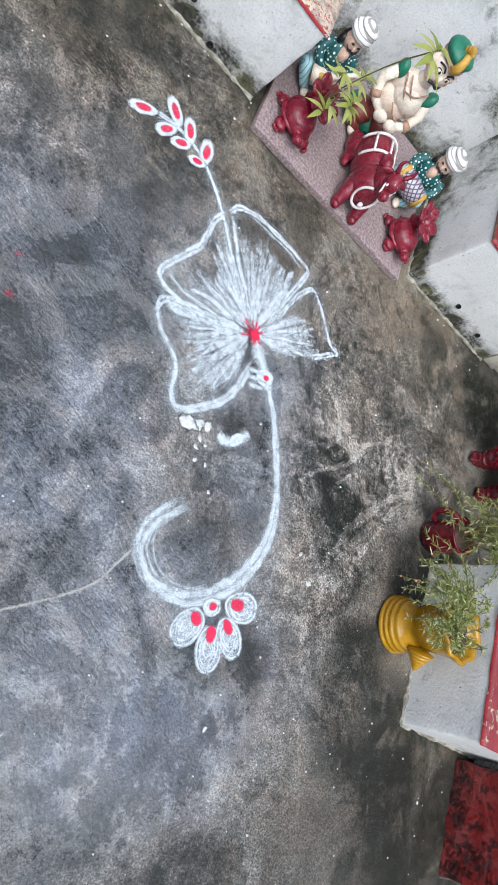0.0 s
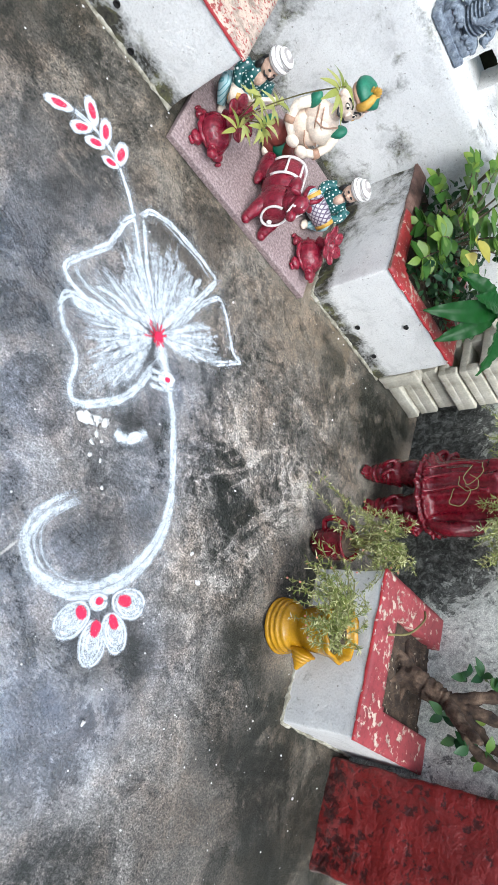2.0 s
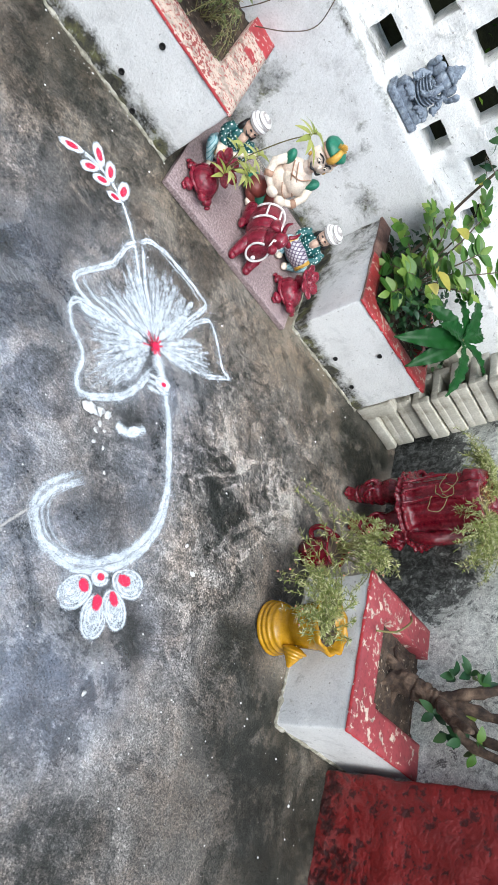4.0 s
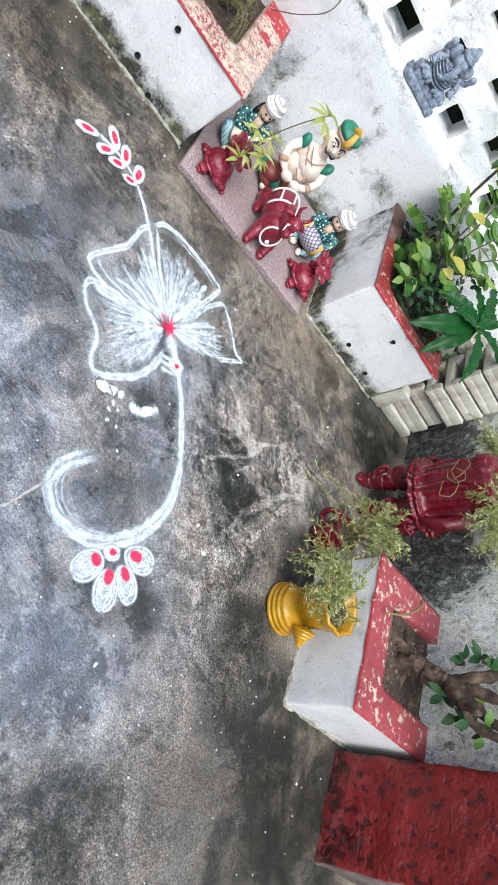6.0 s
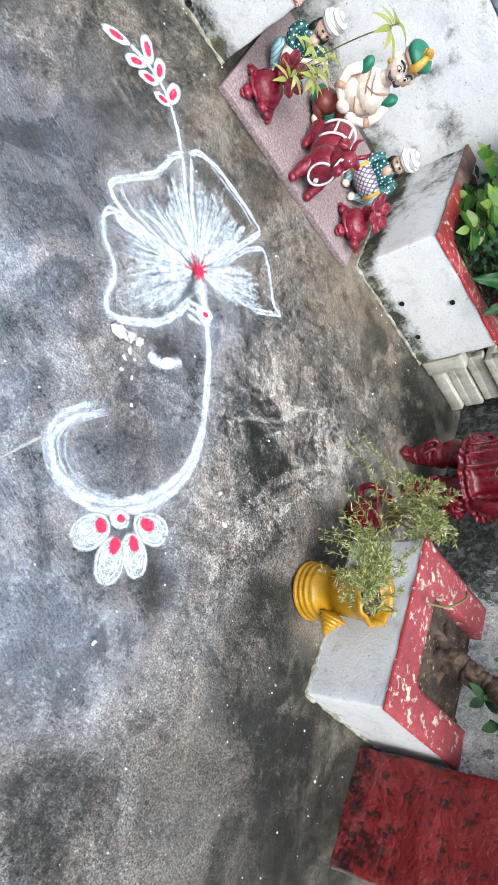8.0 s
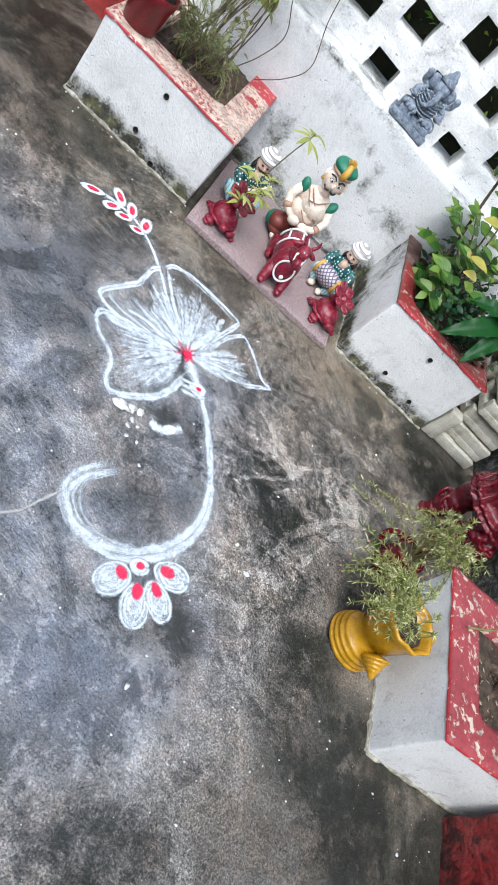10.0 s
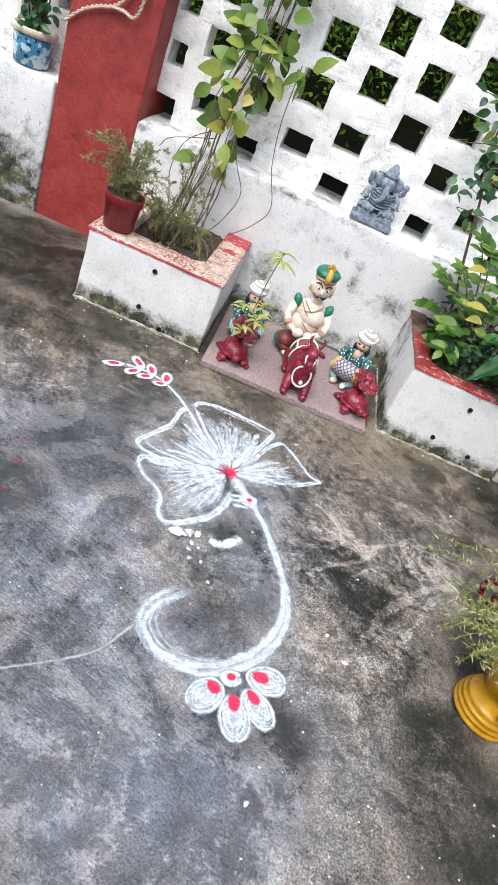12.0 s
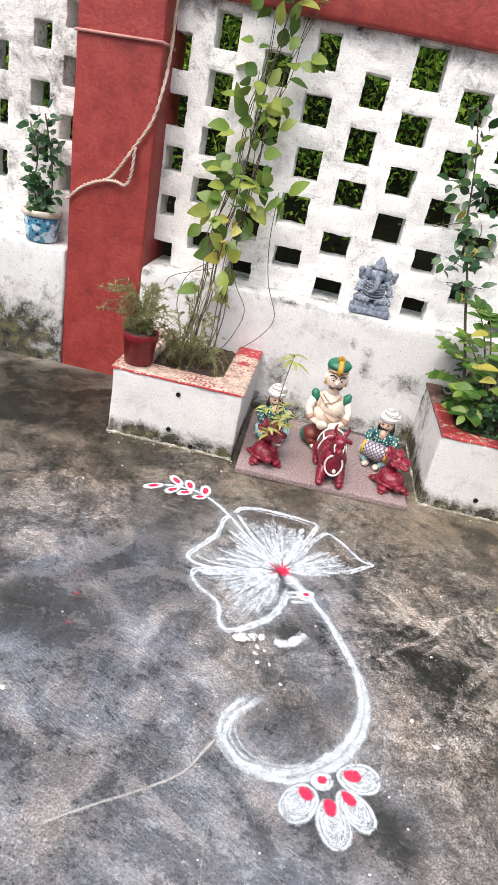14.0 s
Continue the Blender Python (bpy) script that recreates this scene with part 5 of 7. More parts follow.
whole("seated_statue", seated_figure(), [P_CREAM, P_FACE, P_GREEN, P_MAROON, P_BLACK, P_GOLD, P_TAN], "painted clay statue seated cross-legged in cream shawl and green cap", "statue", at=(0.290, 0.245, 0.0205), turn=6)


def musician(kind):
    bm = bmesh.new()
    TU, SK, BK, TE, ST, DR, GO, CR = range(8)
    blob(bm, (0, 0.005, 0.030), (0.050, 0.042, 0.032), mat=ST)
    for s in (-1, 1):
        tube(bm, spline(((s * 0.022, 0.0, 0.045), (s * 0.048, -0.030, 0.045), (s * 0.026, -0.056, 0.014)), 4), (0.022, 0.022, 0.021, 0.020, 0.019, 0.017, 0.015, 0.013, 0.011), 10, ST)
        blob(bm, (s * 0.020, -0.066, 0.011), (0.012, 0.019, 0.010), (0, 0, s * 12), CR)
        tube(bm, spline(((s * 0.036, 0.004, 0.118), (s * 0.050, -0.014, 0.090), (s * 0.030, -0.044, 0.074)), 4), (0.015, 0.015, 0.015, 0.0145, 0.014, 0.013, 0.011, 0.010, 0.009), 10, TE)
        blob(bm, (s * 0.024, -0.050, 0.072), (0.011, 0.010, 0.009), mat=SK)
    blob(bm, (0, 0.006, 0.092), (0.040, 0.030, 0.046), mat=TE)
    blob(bm, (0, -0.012, 0.118), (0.014, 0.018, 0.022), mat=SK)
    blob(bm, (0, 0.0, 0.152), (0.024, 0.024, 0.028), mat=SK)
    blob(bm, (0, 0.014, 0.142), (0.026, 0.018, 0.028), mat=BK)
    for s in (-1, 1):
        blob(bm, (s * 0.024, 0.004, 0.134), (0.008, 0.011, 0.016), mat=BK)
        tube(bm, spline(((s * 0.001, -0.024, 0.143), (s * 0.009, -0.0235, 0.141), (s * 0.017, -0.019, 0.146)), 3), (0.003, 0.003, 0.003, 0.003, 0.002, 0.002, 0.001), 5, BK)
        blob(bm, (s * 0.009, -0.0215, 0.158), (0.005, 0.003, 0.003), mat=BK, u=8, v=5)
    blob(bm, (0, -0.024, 0.150), (0.004, 0.006, 0.006), mat=SK)
    blob(bm, (0, 0.003, 0.180), (0.035, 0.033, 0.020), (8, 0, 0), TU)
    blob(bm, (0.004, 0.002, 0.196), (0.028, 0.027, 0.016), (-6, 10, 0), TU)
    blob(bm, (0.016, 0.012, 0.186), (0.024, 0.024, 0.018), (0, 25, 0), TU)
    if kind == "drum":
        tube(bm, ((-0.046, -0.050, 0.062), (-0.030, -0.052, 0.063), (0, -0.054, 0.064), (0.030, -0.052, 0.063), (0.046, -0.050, 0.062)), (0.023, 0.029, 0.032, 0.029, 0.023), 18, DR)
        for s in (-1, 1):
            tube(bm, ((s * 0.038, -0.050, 0.062), (s * 0.050, -0.050, 0.062)), (0.0275, 0.0275), 18, GO)
            tube(bm, ((s * 0.049, -0.050, 0.062), (s * 0.0515, -0.050, 0.062)), 0.022, 18, CR)
    else:
        tube(bm, spline(((-0.036, -0.050, 0.052), (0.0, -0.056, 0.082), (0.050, -0.050, 0.132)), 5), (0.024, 0.024, 0.022, 0.018, 0.012, 0.008, 0.0065, 0.006, 0.006, 0.006, 0.008), 12, CR)
        blob(bm, (-0.020, -0.060, 0.060), (0.024, 0.015, 0.022), (0, 0, 0), GO)
    return bm


MUSIC = [P_TURBAN, P_SKIN, P_BLACK, P_TEAL, P_STRIPE, P_LATTICE, P_GOLD, P_CREAM]
whole("musician_statue", musician("lute"), MUSIC, "small painted statue in white turban playing a stringed instrument", "statue", "seated musicians", at=(0.098, 0.200, 0.0205), turn=18)
whole("musician_statue", musician("drum"), MUSIC, "small painted statue in white turban playing a barrel drum", "statue", "seated musicians", at=(0.504, 0.205, 0.0205), turn=-22)


def bull():
    bm = bmesh.new()
    R, W = 0, 1
    blob(bm, (0, 0.035, 0.070), (0.056, 0.092, 0.060), mat=R, bulge=0.08)
    blob(bm, (0, -0.052, 0.070), (0.056, 0.052, 0.064), (25, 0, 0), R)
    blob(bm, (0, -0.010, 0.122), (0.020, 0.030, 0.022), mat=R)
    for s in (-1, 1):
        tube(bm, spline(((s * 0.026, -0.050, 0.070), (s * 0.036, -0.082, 0.036), (s * 0.040, -0.104, 0.012)), 4), (0.026, 0.025, 0.024, 0.023, 0.022, 0.020, 0.018, 0.017, 0.017), 12, R)
        blob(bm, (s * 0.040, -0.106, 0.012), (0.016, 0.019, 0.013), mat=R)
        blob(bm, (s * 0.044, 0.080, 0.030), (0.024, 0.046, 0.030), (0, 0, s * -12), R)
        blob(bm, (s * 0.050, 0.040, 0.014), (0.015, 0.026, 0.013), mat=R)
        tube(bm, spline(((s * 0.014, -0.090, 0.182), (s * 0.026, -0.084, 0.200), (s * 0.022, -0.084, 0.218)), 4), (0.007, 0.007, 0.0065, 0.006, 0.006, 0.005, 0.004, 0.003, 0.002), 8, R)
        blob(bm, (s * 0.034, -0.086, 0.166), (0.018, 0.006, 0.009), (0, s * 20, 0), R)
        blob(bm, (s * 0.016, -0.118, 0.160), (0.004, 0.004, 0.005), mat=W, u=8, v=6)
        tube(bm, spline(((s * 0.004, -0.120, 0.176), (s * 0.019, -0.112, 0.160), (s * 0.015, -0.128, 0.138)), 5), 0.0028, 6, W)
    tube(bm, ((0, -0.045, 0.095), (0, -0.075, 0.130), (0, -0.090, 0.155)), (0.036, 0.029, 0.024), 14, R)
    blob(bm, (0, -0.100, 0.160), (0.025, 0.028, 0.027), (-30, 0, 0), R)
    blob(bm, (0, -0.128, 0.140), (0.016, 0.020, 0.015), (-20, 0, 0), R)
    def chest(x, z):
        """A spot on the breast, just proud of it."""
        return (x, -0.058 - 0.052 * math.sqrt(max(0.05, 1 - (x / 0.056) ** 2 - ((z - 0.070) / 0.075) ** 2)), z)

    tube(bm, [chest(0.034 * math.cos(a), 0.078 + 0.036 * math.sin(a)) for a in (math.pi * (0.60 + 1.62 * k / 24) for k in range(25))], 0.0038, 8, W)
    blob(bm, chest(0.006, 0.060), (0.008, 0.006, 0.008), mat=W, u=10, v=7)
    for y in (0.010, 0.070):
        tube(bm, [(0.058 * math.cos(a), y, 0.070 + 0.061 * math.sin(a)) for a in (math.pi * k / 14 for k in range(15))], 0.0040, 6, W)
    for s in (-1, 0, 1):
        a = math.pi / 2 + s * 0.85
        tube(bm, [(0.058 * math.cos(a), y, 0.070 + 0.061 * math.sin(a)) for y in (0.010, 0.03, 0.05, 0.070)], 0.0038, 6, W)
    tube(bm, spline(((0.045, 0.070, 0.060), (0.046, 0.085, 0.070), (0.030, 0.100, 0.085)), 4), 0.0035, 6, W)
    for v in bm.verts:
        v.co.x *= 0.84
    return bm


whole("bull_figurine", bull(), [P_RED, P_WHITE], "glossy maroon bull figurine with white painted harness lines", "figurine", at=(0.327, 0.048, 0.0205), turn=4)


def tortoise_planter():
    ob = thing("tortoise_planter", "glossy maroon tortoise figurine with a flower-shaped cup", "figurine", "tortoise cups")
    bm = bmesh.new()
    got = bmesh.ops.create_uvsphere(bm, u_segments=40, v_segments=24, radius=1.0)["verts"]
    for v in got:
        d = v.co.normalized()
        ang, lat = math.atan2(d.y, d.x), math.acos(max(-1, min(1, d.z)))
        ridge = abs(math.sin(3 * ang + 0.4)) ** 0.5 * min(1, lat * 1.6) * (0.75 + 0.25 * abs(math.sin(5 * lat)))
        s = 0.93 + 0.075 * ridge + 0.03 * noise.noise(d * 7)
        v.co = Vector((d.x * 0.045 * s, d.y * 0.052 * s, 0.034 + d.z * 0.036 * s))
    lathe(bm, ((0.042, 0.016), (0.051, 0.021), (0.050, 0.027), (0.043, 0.031)), 30, wave=lambda a, z: 1 + 0.035 * math.cos(11 * a))
    for sx, sy in ((-1, -1), (1, -1), (-1, 1), (1, 1)):
        blob(bm, (sx * 0.038, sy * 0.037, 0.012), (0.014, 0.020, 0.011), (0, 0, sx * sy * 40), u=12, v=8, bulge=0.25)
        for k in (-1, 0, 1):
            a = math.atan2(sy * 0.8, sx * 0.7) + 0.35 * k
            blob(bm, (sx * 0.038 + 0.017 * math.cos(a), sy * 0.037 + 0.019 * math.sin(a), 0.007), (0.005, 0.005, 0.005), u=8, v=6)
    tube(bm, ((0, -0.040, 0.030), (0, -0.052, 0.033), (0, -0.060, 0.034)), (0.015, 0.013, 0.012), 10)
    blob(bm, (0, -0.064, 0.034), (0.014, 0.019, 0.013), (-12, 0, 0), u=14, v=10, bulge=0.15)
    for s in (-1, 1):
        blob(bm, (s * 0.009, -0.070, 0.042), (0.004, 0.004, 0.004), u=8, v=6)
    blob(bm, (0, 0.054, 0.022), (0.006, 0.014, 0.005), u=8, v=6)
    part("body", bm, P_RED, ob)
    bm = bmesh.new()
    tilt = Matrix.Translation((0.012, 0.018, 0.098)) @ Euler((radians(22), radians(14), 0)).to_matrix().to_4x4()
    lathe(bm, ((0.020, -0.042), (0.018, -0.030), (0.020, -0.012), (0.022, -0.002), (0.018, 0.003), (0.011, 0.002), (0.010, -0.016), (0.002, -0.018)), 24)
    for k in range(6):
        a = 2 * math.pi * k / 6
        petal = bmesh.new()
        blob(petal, (0, 0, 0), (0.0165, 0.0155, 0.0052), u=14, v=8, bulge=0.15, seed=k)
        blob(petal, (0.004, 0, 0.003), (0.012, 0.002, 0.004), u=8, v=6)
        petal.transform(Matrix.Scale(1.22, 4) @ Matrix.Rotation(a, 4, "Z") @ Matrix.Translation((0.029, 0, 0.002)) @ Matrix.Rotation(radians(-14), 4, "Y"))
        scrap = bpy.data.meshes.new("scrap")
        petal.to_mesh(scrap)
        petal.free()
        bm.from_mesh(scrap)
        bpy.data.meshes.remove(scrap)
    bm.transform(tilt)
    part("flower_cup", bm, P_RED, ob, "six-petalled flower cup with a dark hollow")
    return ob


tortoise = tortoise_planter()
tortoise.matrix_basis = pose(0.104, 0.022, 0.0205, 0, 0, 14)
copy_thing(tortoise, pose(0.541, 0.036, 0.0205, 0, 0, 18))


def stone_idol():
    bm = bmesh.new()
    lump_box(bm, (-0.075, -0.045, 0), (0.075, 0.04, 0.024), 0.012, 0.003, 0.003, 40)
    lump_box(bm, (-0.064, -0.038, 0.022), (0.064, 0.038, 0.046), 0.012, 0.003, 0.003, 40, seed=3)
    for i in range(-3, 4):
        lump_box(bm, (i * 0.021 - 0.009, -0.048, 0.003), (i * 0.021 + 0.009, -0.040, 0.020), 0.01, 0.002, 0.001, 40, seed=i)
    blob(bm, (0, -0.004, 0.085), (0.040, 0.034, 0.040), bulge=0.08)
    for s in (-1, 1):
        blob(bm, (s * 0.038, -0.014, 0.056), (0.034, 0.026, 0.016), (0, 0, s * 15))
        tube(bm, spline(((s * 0.034, 0, 0.118), (s * 0.058, -0.006, 0.100), (s * 0.052, -0.028, 0.082)), 4), 0.010, 8)
        tube(bm, spline(((s * 0.034, 0.006, 0.122), (s * 0.060, 0.004, 0.128), (s * 0.062, -0.006, 0.150)), 4), 0.009, 8)
        blob(bm, (s * 0.063, -0.006, 0.155), (0.011, 0.010, 0.013))
        blob(bm, (s * 0.034, 0.004, 0.145), (0.020, 0.008, 0.024), (0, s * 15, 0))
    blob(bm, (0, -0.006, 0.145), (0.027, 0.028, 0.030))
    tube(bm, spline(((0, -0.030, 0.140), (0.002, -0.044, 0.115), (-0.006, -0.046, 0.092), (-0.020, -0.044, 0.086)), 4), [0.013 - 0.0006 * k for k in range(13)], 10)
    for k in range(6):
        tube(bm, [(0.041 * math.cos(a), -0.004 + 0.036 * math.sin(a), 0.066 + 0.010 * k + 0.004 * math.cos(2 * a)) for a in (math.pi * (1.05 + 0.9 * j / 12) for j in range(13))], 0.0026, 6)
    for k in range(11):
        a = math.pi * (1.1 + 0.8 * k / 10)
        blob(bm, (0.036 * math.cos(a), -0.006 + 0.034 * math.sin(a), 0.118 + 0.008 * math.cos(3 * a)), (0.005, 0.005, 0.005), u=8, v=6)
    for s in (-1, 1):
        for k in range(4):
            lathe(bm, ((0.006, -0.003), (0.0125, -0.002), (0.0125, 0.002), (0.006, 0.003)), 12, 0, (s * (0.050 + 0.004 * k), -0.006 - 0.005 * k, 0.104 - 0.007 * k))
            blob(bm, (s * (0.016 + 0.016 * k), -0.040 + 0.003 * k, 0.052), (0.007, 0.006, 0.010), bulge=0.4, seed=k)
    lathe(bm, ((0.028, 0.166), (0.026, 0.176), (0.021, 0.180), (0.020, 0.190), (0.013, 0.196), (0.010, 0.206), (0.003, 0.212)), 18)
    return bm


whole("stone_idol", stone_idol(), P_STONE, "small blue-grey carved stone idol sitting on the wall ledge", "idol", at=(0.358, 0.525, LEDGE + 0.003), turn=0)


# ---- pots ----
def lip_pot(name, label, at, profile, mat, soil_z, soil_r, category="flower pot", wave=None):
    ob = thing(name, label, category, at=at)
    part("pot", lathe(bmesh.new(), profile, 36, 0, (0, 0, 0), wave), mat, ob)
    bm = blob(bmesh.new(), (0, 0, soil_z), (soil_r, soil_r, 0.008), u=20, v=8, bulge=0.3)
    part("soil", bm, M_SOIL, ob)
    return ob


P_YELLOW = paint("glossy_yellow_paint", (0.46, 0.235, 0.005), 0.24, 0.4)
yellow = lip_pot("pedestal_pot", "glossy yellow pedestal pot with ridged foot and shell ornament", (0.922, -0.934, 0.001),
                 ((0.05, 0.0), (0.068, 0.0012), (0.072, 0.007), (0.071, 0.0129), (0.065, 0.0152), (0.069, 0.0187), (0.069, 0.0257), (0.062, 0.0281), (0.066, 0.0316), (0.065, 0.0386), (0.058, 0.041), (0.061, 0.0456), (0.058, 0.0526), (0.049, 0.0585), (0.047, 0.0772), (0.048, 0.0936), (0.054, 0.0959), (0.06, 0.1404), (0.064, 0.1661), (0.071, 0.1825), (0.073, 0.1907), (0.067, 0.193), (0.06, 0.1849), (0.055, 0.1638), (0.004, 0.1615)),
                 P_YELLOW, 0.164, 0.056, wave=lambda a, z: 1 + (0.06 * math.cos(9 * a) if z > 0.172 else 0))
bm = bmesh.new()
whorl = [(0.006 + 0.030 * (1 - k / 26) ** 1.1 * (0.86 + 0.14 * abs(math.sin(k * math.pi / 5.2))), 0.044 * k / 26) for k in range(27)]
lathe(bm, [(0.012, -0.008), *whorl, (0.003, 0.047)], 24, wave=lambda a, z: 1 + 0.06 * math.cos(a + z * 120))
bm.transform(Matrix.Translation((0.012, -0.056, 0.082)) @ Euler((radians(112), 0, radians(12))).to_matrix().to_4x4())
part("shell_ornament", bm, P_YELLOW, yellow, "spiral shell ornament")

red_pot = lip_pot("handled_pot", "glossy dark red pot with a loop handle, among trailing plants", (0.985, -0.668, 0.001),
                  ((0.033, 0), (0.040, 0.004), (0.046, 0.036), (0.047, 0.072), (0.043, 0.094), (0.049, 0.104), (0.051, 0.109), (0.046, 0.111), (0.040, 0.100), (0.004, 0.098)), P_RED_OLD, 0.100, 0.040)
bm = tube(bmesh.new(), spline(((-0.036, 0.026, 0.040), (-0.056, 0.044, 0.050), (-0.058, 0.048, 0.082), (-0.042, 0.036, 0.106), (-0.032, 0.026, 0.106)), 5), 0.0085, 10)
part("handle", bm, P_RED_OLD, red_pot, "loop handle")


def red_statue():
    bm = bmesh.new()
    for x, y, lean in ((-0.055, 0.050, 0.0), (0.0, -0.046, 0.02)):
        leg = spline(((x - 0.03, y - 0.004, 0.014), (x - 0.002, y, 0.020), (x, y, 0.06), (x + 0.012, y, 0.10), (x + 0.022, y + lean, 0.235)), 8)
        tube(bm, leg, [0.018 + 0.030 * i / len(leg) + 0.0035 * math.sin(i * 2.1) for i in range(len(leg))], 18)
        for k in range(4):
            blob(bm, (x - 0.036 + 0.003 * k, y - 0.020 + 0.011 * k, 0.012), (0.012, 0.006, 0.008), u=10, v=6)
        for z, r in ((0.040, 0.025), (0.050, 0.029), (0.132, 0.034), (0.146, 0.038), (0.158, 0.040), (0.172, 0.038)):
            lathe(bm, ((r - 0.006, z), (r + 0.003, z + 0.003), (r + 0.002, z + 0.008), (r - 0.008, z + 0.010)), 22, 0, (x + 0.004 + 0.08 * z, y + lean * z * 3, 0), lambda a, z: 1 + 0.04 * math.cos(7 * a))
        for k in range(3):
            a = 1.6 + 1.1 * k
            tube(bm, [(x + 0.004 + 0.030 * math.cos(a) + 0.016 * math.cos(b), y + 0.030 * math.sin(a) + 0.010 * math.sin(b), 0.092 + 0.020 * math.sin(b)) for b in (2 * math.pi * j / 14 for j in range(15))], 0.0065, 8)
    lathe(bm, ((0.090, 0.200), (0.122, 0.201), (0.131, 0.206), (0.131, 0.212), (0.121, 0.216), (0.121, 0.221), (0.127, 0.225), (0.126, 0.232), (0.108, 0.238), (0.102, 0.25), (0.100, 0.28), (0.099, 0.33), (0.095, 0.38), (0.100, 0.43), (0.092, 0.455), (0.070, 0.452), (0.060, 0.44)), 96, 0, (0.02, 0.0, 0), lambda a, z: 1 + 0.030 * math.cos(15 * a + 6 * z) + 0.022 * math.cos(23 * a - 9 * z) + (0.03 * math.cos(34 * a) if z < 0.235 else 0))
    for r in range(2):
        tube(bm, [(0.02 + 0.030 * r + 0.020 * math.cos(a), 0.125 + 0.010 * r + 0.030 * math.sin(a), 0.205 + 0.024 * r + 0.020 * math.sin(a)) for a in (2 * math.pi * k / 20 for k in range(21))], 0.0095 - 0.002 * r, 10)
    tube(bm, spline(((0.05, 0.090, 0.34), (0.045, 0.120, 0.29), (0.035, 0.130, 0.24)), 5), [0.024 - 0.0008 * k for k in range(11)], 12)
    tube(bm, spline(((0.04, -0.098, 0.36), (0.0, -0.130, 0.30), (-0.010, -0.120, 0.24), (0.0, -0.105, 0.21)), 5), [0.026 - 0.0007 * k for k in range(16)], 12)
    for k in range(4):
        blob(bm, (0.0 - 0.008 * k, -0.112 + 0.006 * k, 0.200 - 0.014 * k), (0.020, 0.015, 0.013), (0, 0, 30 * k), bulge=0.4, seed=k)
    blob(bm, (0.02, -0.095, 0.150), (0.040, 0.032, 0.036), bulge=0.6, seed=4)
    blob(bm, (-0.050, 0.036, 0.425), (0.036, 0.032, 0.036), bulge=0.2)
    for s in (-0.045, 0.0, 0.035):
        tube(bm, spline(((-0.072, s, 0.41), (-0.082, s + 0.01, 0.33), (-0.090, s, 0.27), (-0.106, s - 0.012, 0.232)), 5), [0.006 - 0.0001 * k for k in range(16)], 8)
    for v in bm.verts:
        v.co += 0.0035 * Vector((noise.noise(v.co * 38), noise.noise(v.co * 38 + Vector((7, 1, 3))), noise.noise(v.co * 38 + Vector((2, 8, 5)))))
    return bm


def fused(ob, size):
    """Melt the overlapping limbs of a clay figure into one skin."""
    skin = ob.modifiers.new("skin", "REMESH")
    skin.mode, skin.voxel_size, skin.use_smooth_shade = "VOXEL", size, True
    me = bpy.data.meshes.new_from_object(ob.evaluated_get(bpy.context.evaluated_depsgraph_get()))
    ob.modifiers.clear()
    ob.data = me
    return ob


fused(whole("standing_statue", red_statue(), [P_RED_OLD], "large glossy dark red statue standing against the mouldy wall", "statue", at=(1.200, -0.391, 0.001)), 0.0032)

M_BLUE, nt, b, co = base_mat("blue_printed_bucket")
v = nt.nodes.new("ShaderNodeTexVoronoi")
v.inputs["Scale"].default_value = 55
nt.links.new(co, v.inputs["Vector"])
c = mixc(nt, ramp(nt, v.outputs["Distance"], ((0.32, (1, 1, 1)), (0.46, (0, 0, 0)))), (0.05, 0.24, 0.38), (0.008, 0.02, 0.07))
nt.links.new(mixc(nt, ramp(nt, noise_tex(nt, co, 30, 4), ((0.50, (0, 0, 0)), (0.56, (1, 1, 1)))), c, (0.50, 0.62, 0.68)), b.inputs["Base Color"])
b.inputs["Roughness"].default_value = 0.4
P_IVORY = paint("ivory_plastic", (0.62, 0.55, 0.44))
bucket = thing("bucket_planter", "blue printed plastic bucket with ivory rim used as a planter", "bucket", at=(-0.948, 0.533, LEDGE + 0.003))
part("bucket", lathe(bmesh.new(), ((0.054, 0), (0.058, 0.003), (0.068, 0.082), (0.060, 0.10), (0.004, 0.082)), 32), M_BLUE, bucket, "blue patterned plastic")
part("rim", lathe(bmesh.new(), ((0.069, 0.092), (0.075, 0.096), (0.076, 0.112), (0.071, 0.116), (0.064, 0.112), (0.063, 0.10)), 32), P_IVORY, bucket, "ivory plastic rim")
part("soil", blob(bmesh.new(), (0, 0, 0.100), (0.062, 0.062, 0.008), u=16, v=6), M_SOIL, bucket)

lip_pot("plastic_pot", "dark red plastic pot standing on the planter rim", (-0.382, 0.066, 0.2485),
                  ((0.043, 0), (0.046, 0.002), (0.055, 0.080), (0.058, 0.083), (0.060, 0.108), (0.0585, 0.110), (0.0555, 0.100), (0.004, 0.098)), paint("dull_red_plastic", (0.20, 0.008, 0.014), 0.32), 0.100, 0.052)


# ---- cement blocks ----
def channel_block():
    """A cement channel block: a web between two lips."""
    bm = bmesh.new()
    lump_box(bm, (0, 0, 0), (0.19, 0.155, 0.028), 0.03, 0.004, 0.002, 20)
    lump_box(bm, (0, 0.001, 0.022), (0.19, 0.030, 0.064), 0.03, 0.004, 0.002, 20, seed=2)
    lump_box(bm, (0, 0.124, 0.022), (0.19, 0.154, 0.064), 0.03, 0.004, 0.002, 20, seed=4)
    return bm


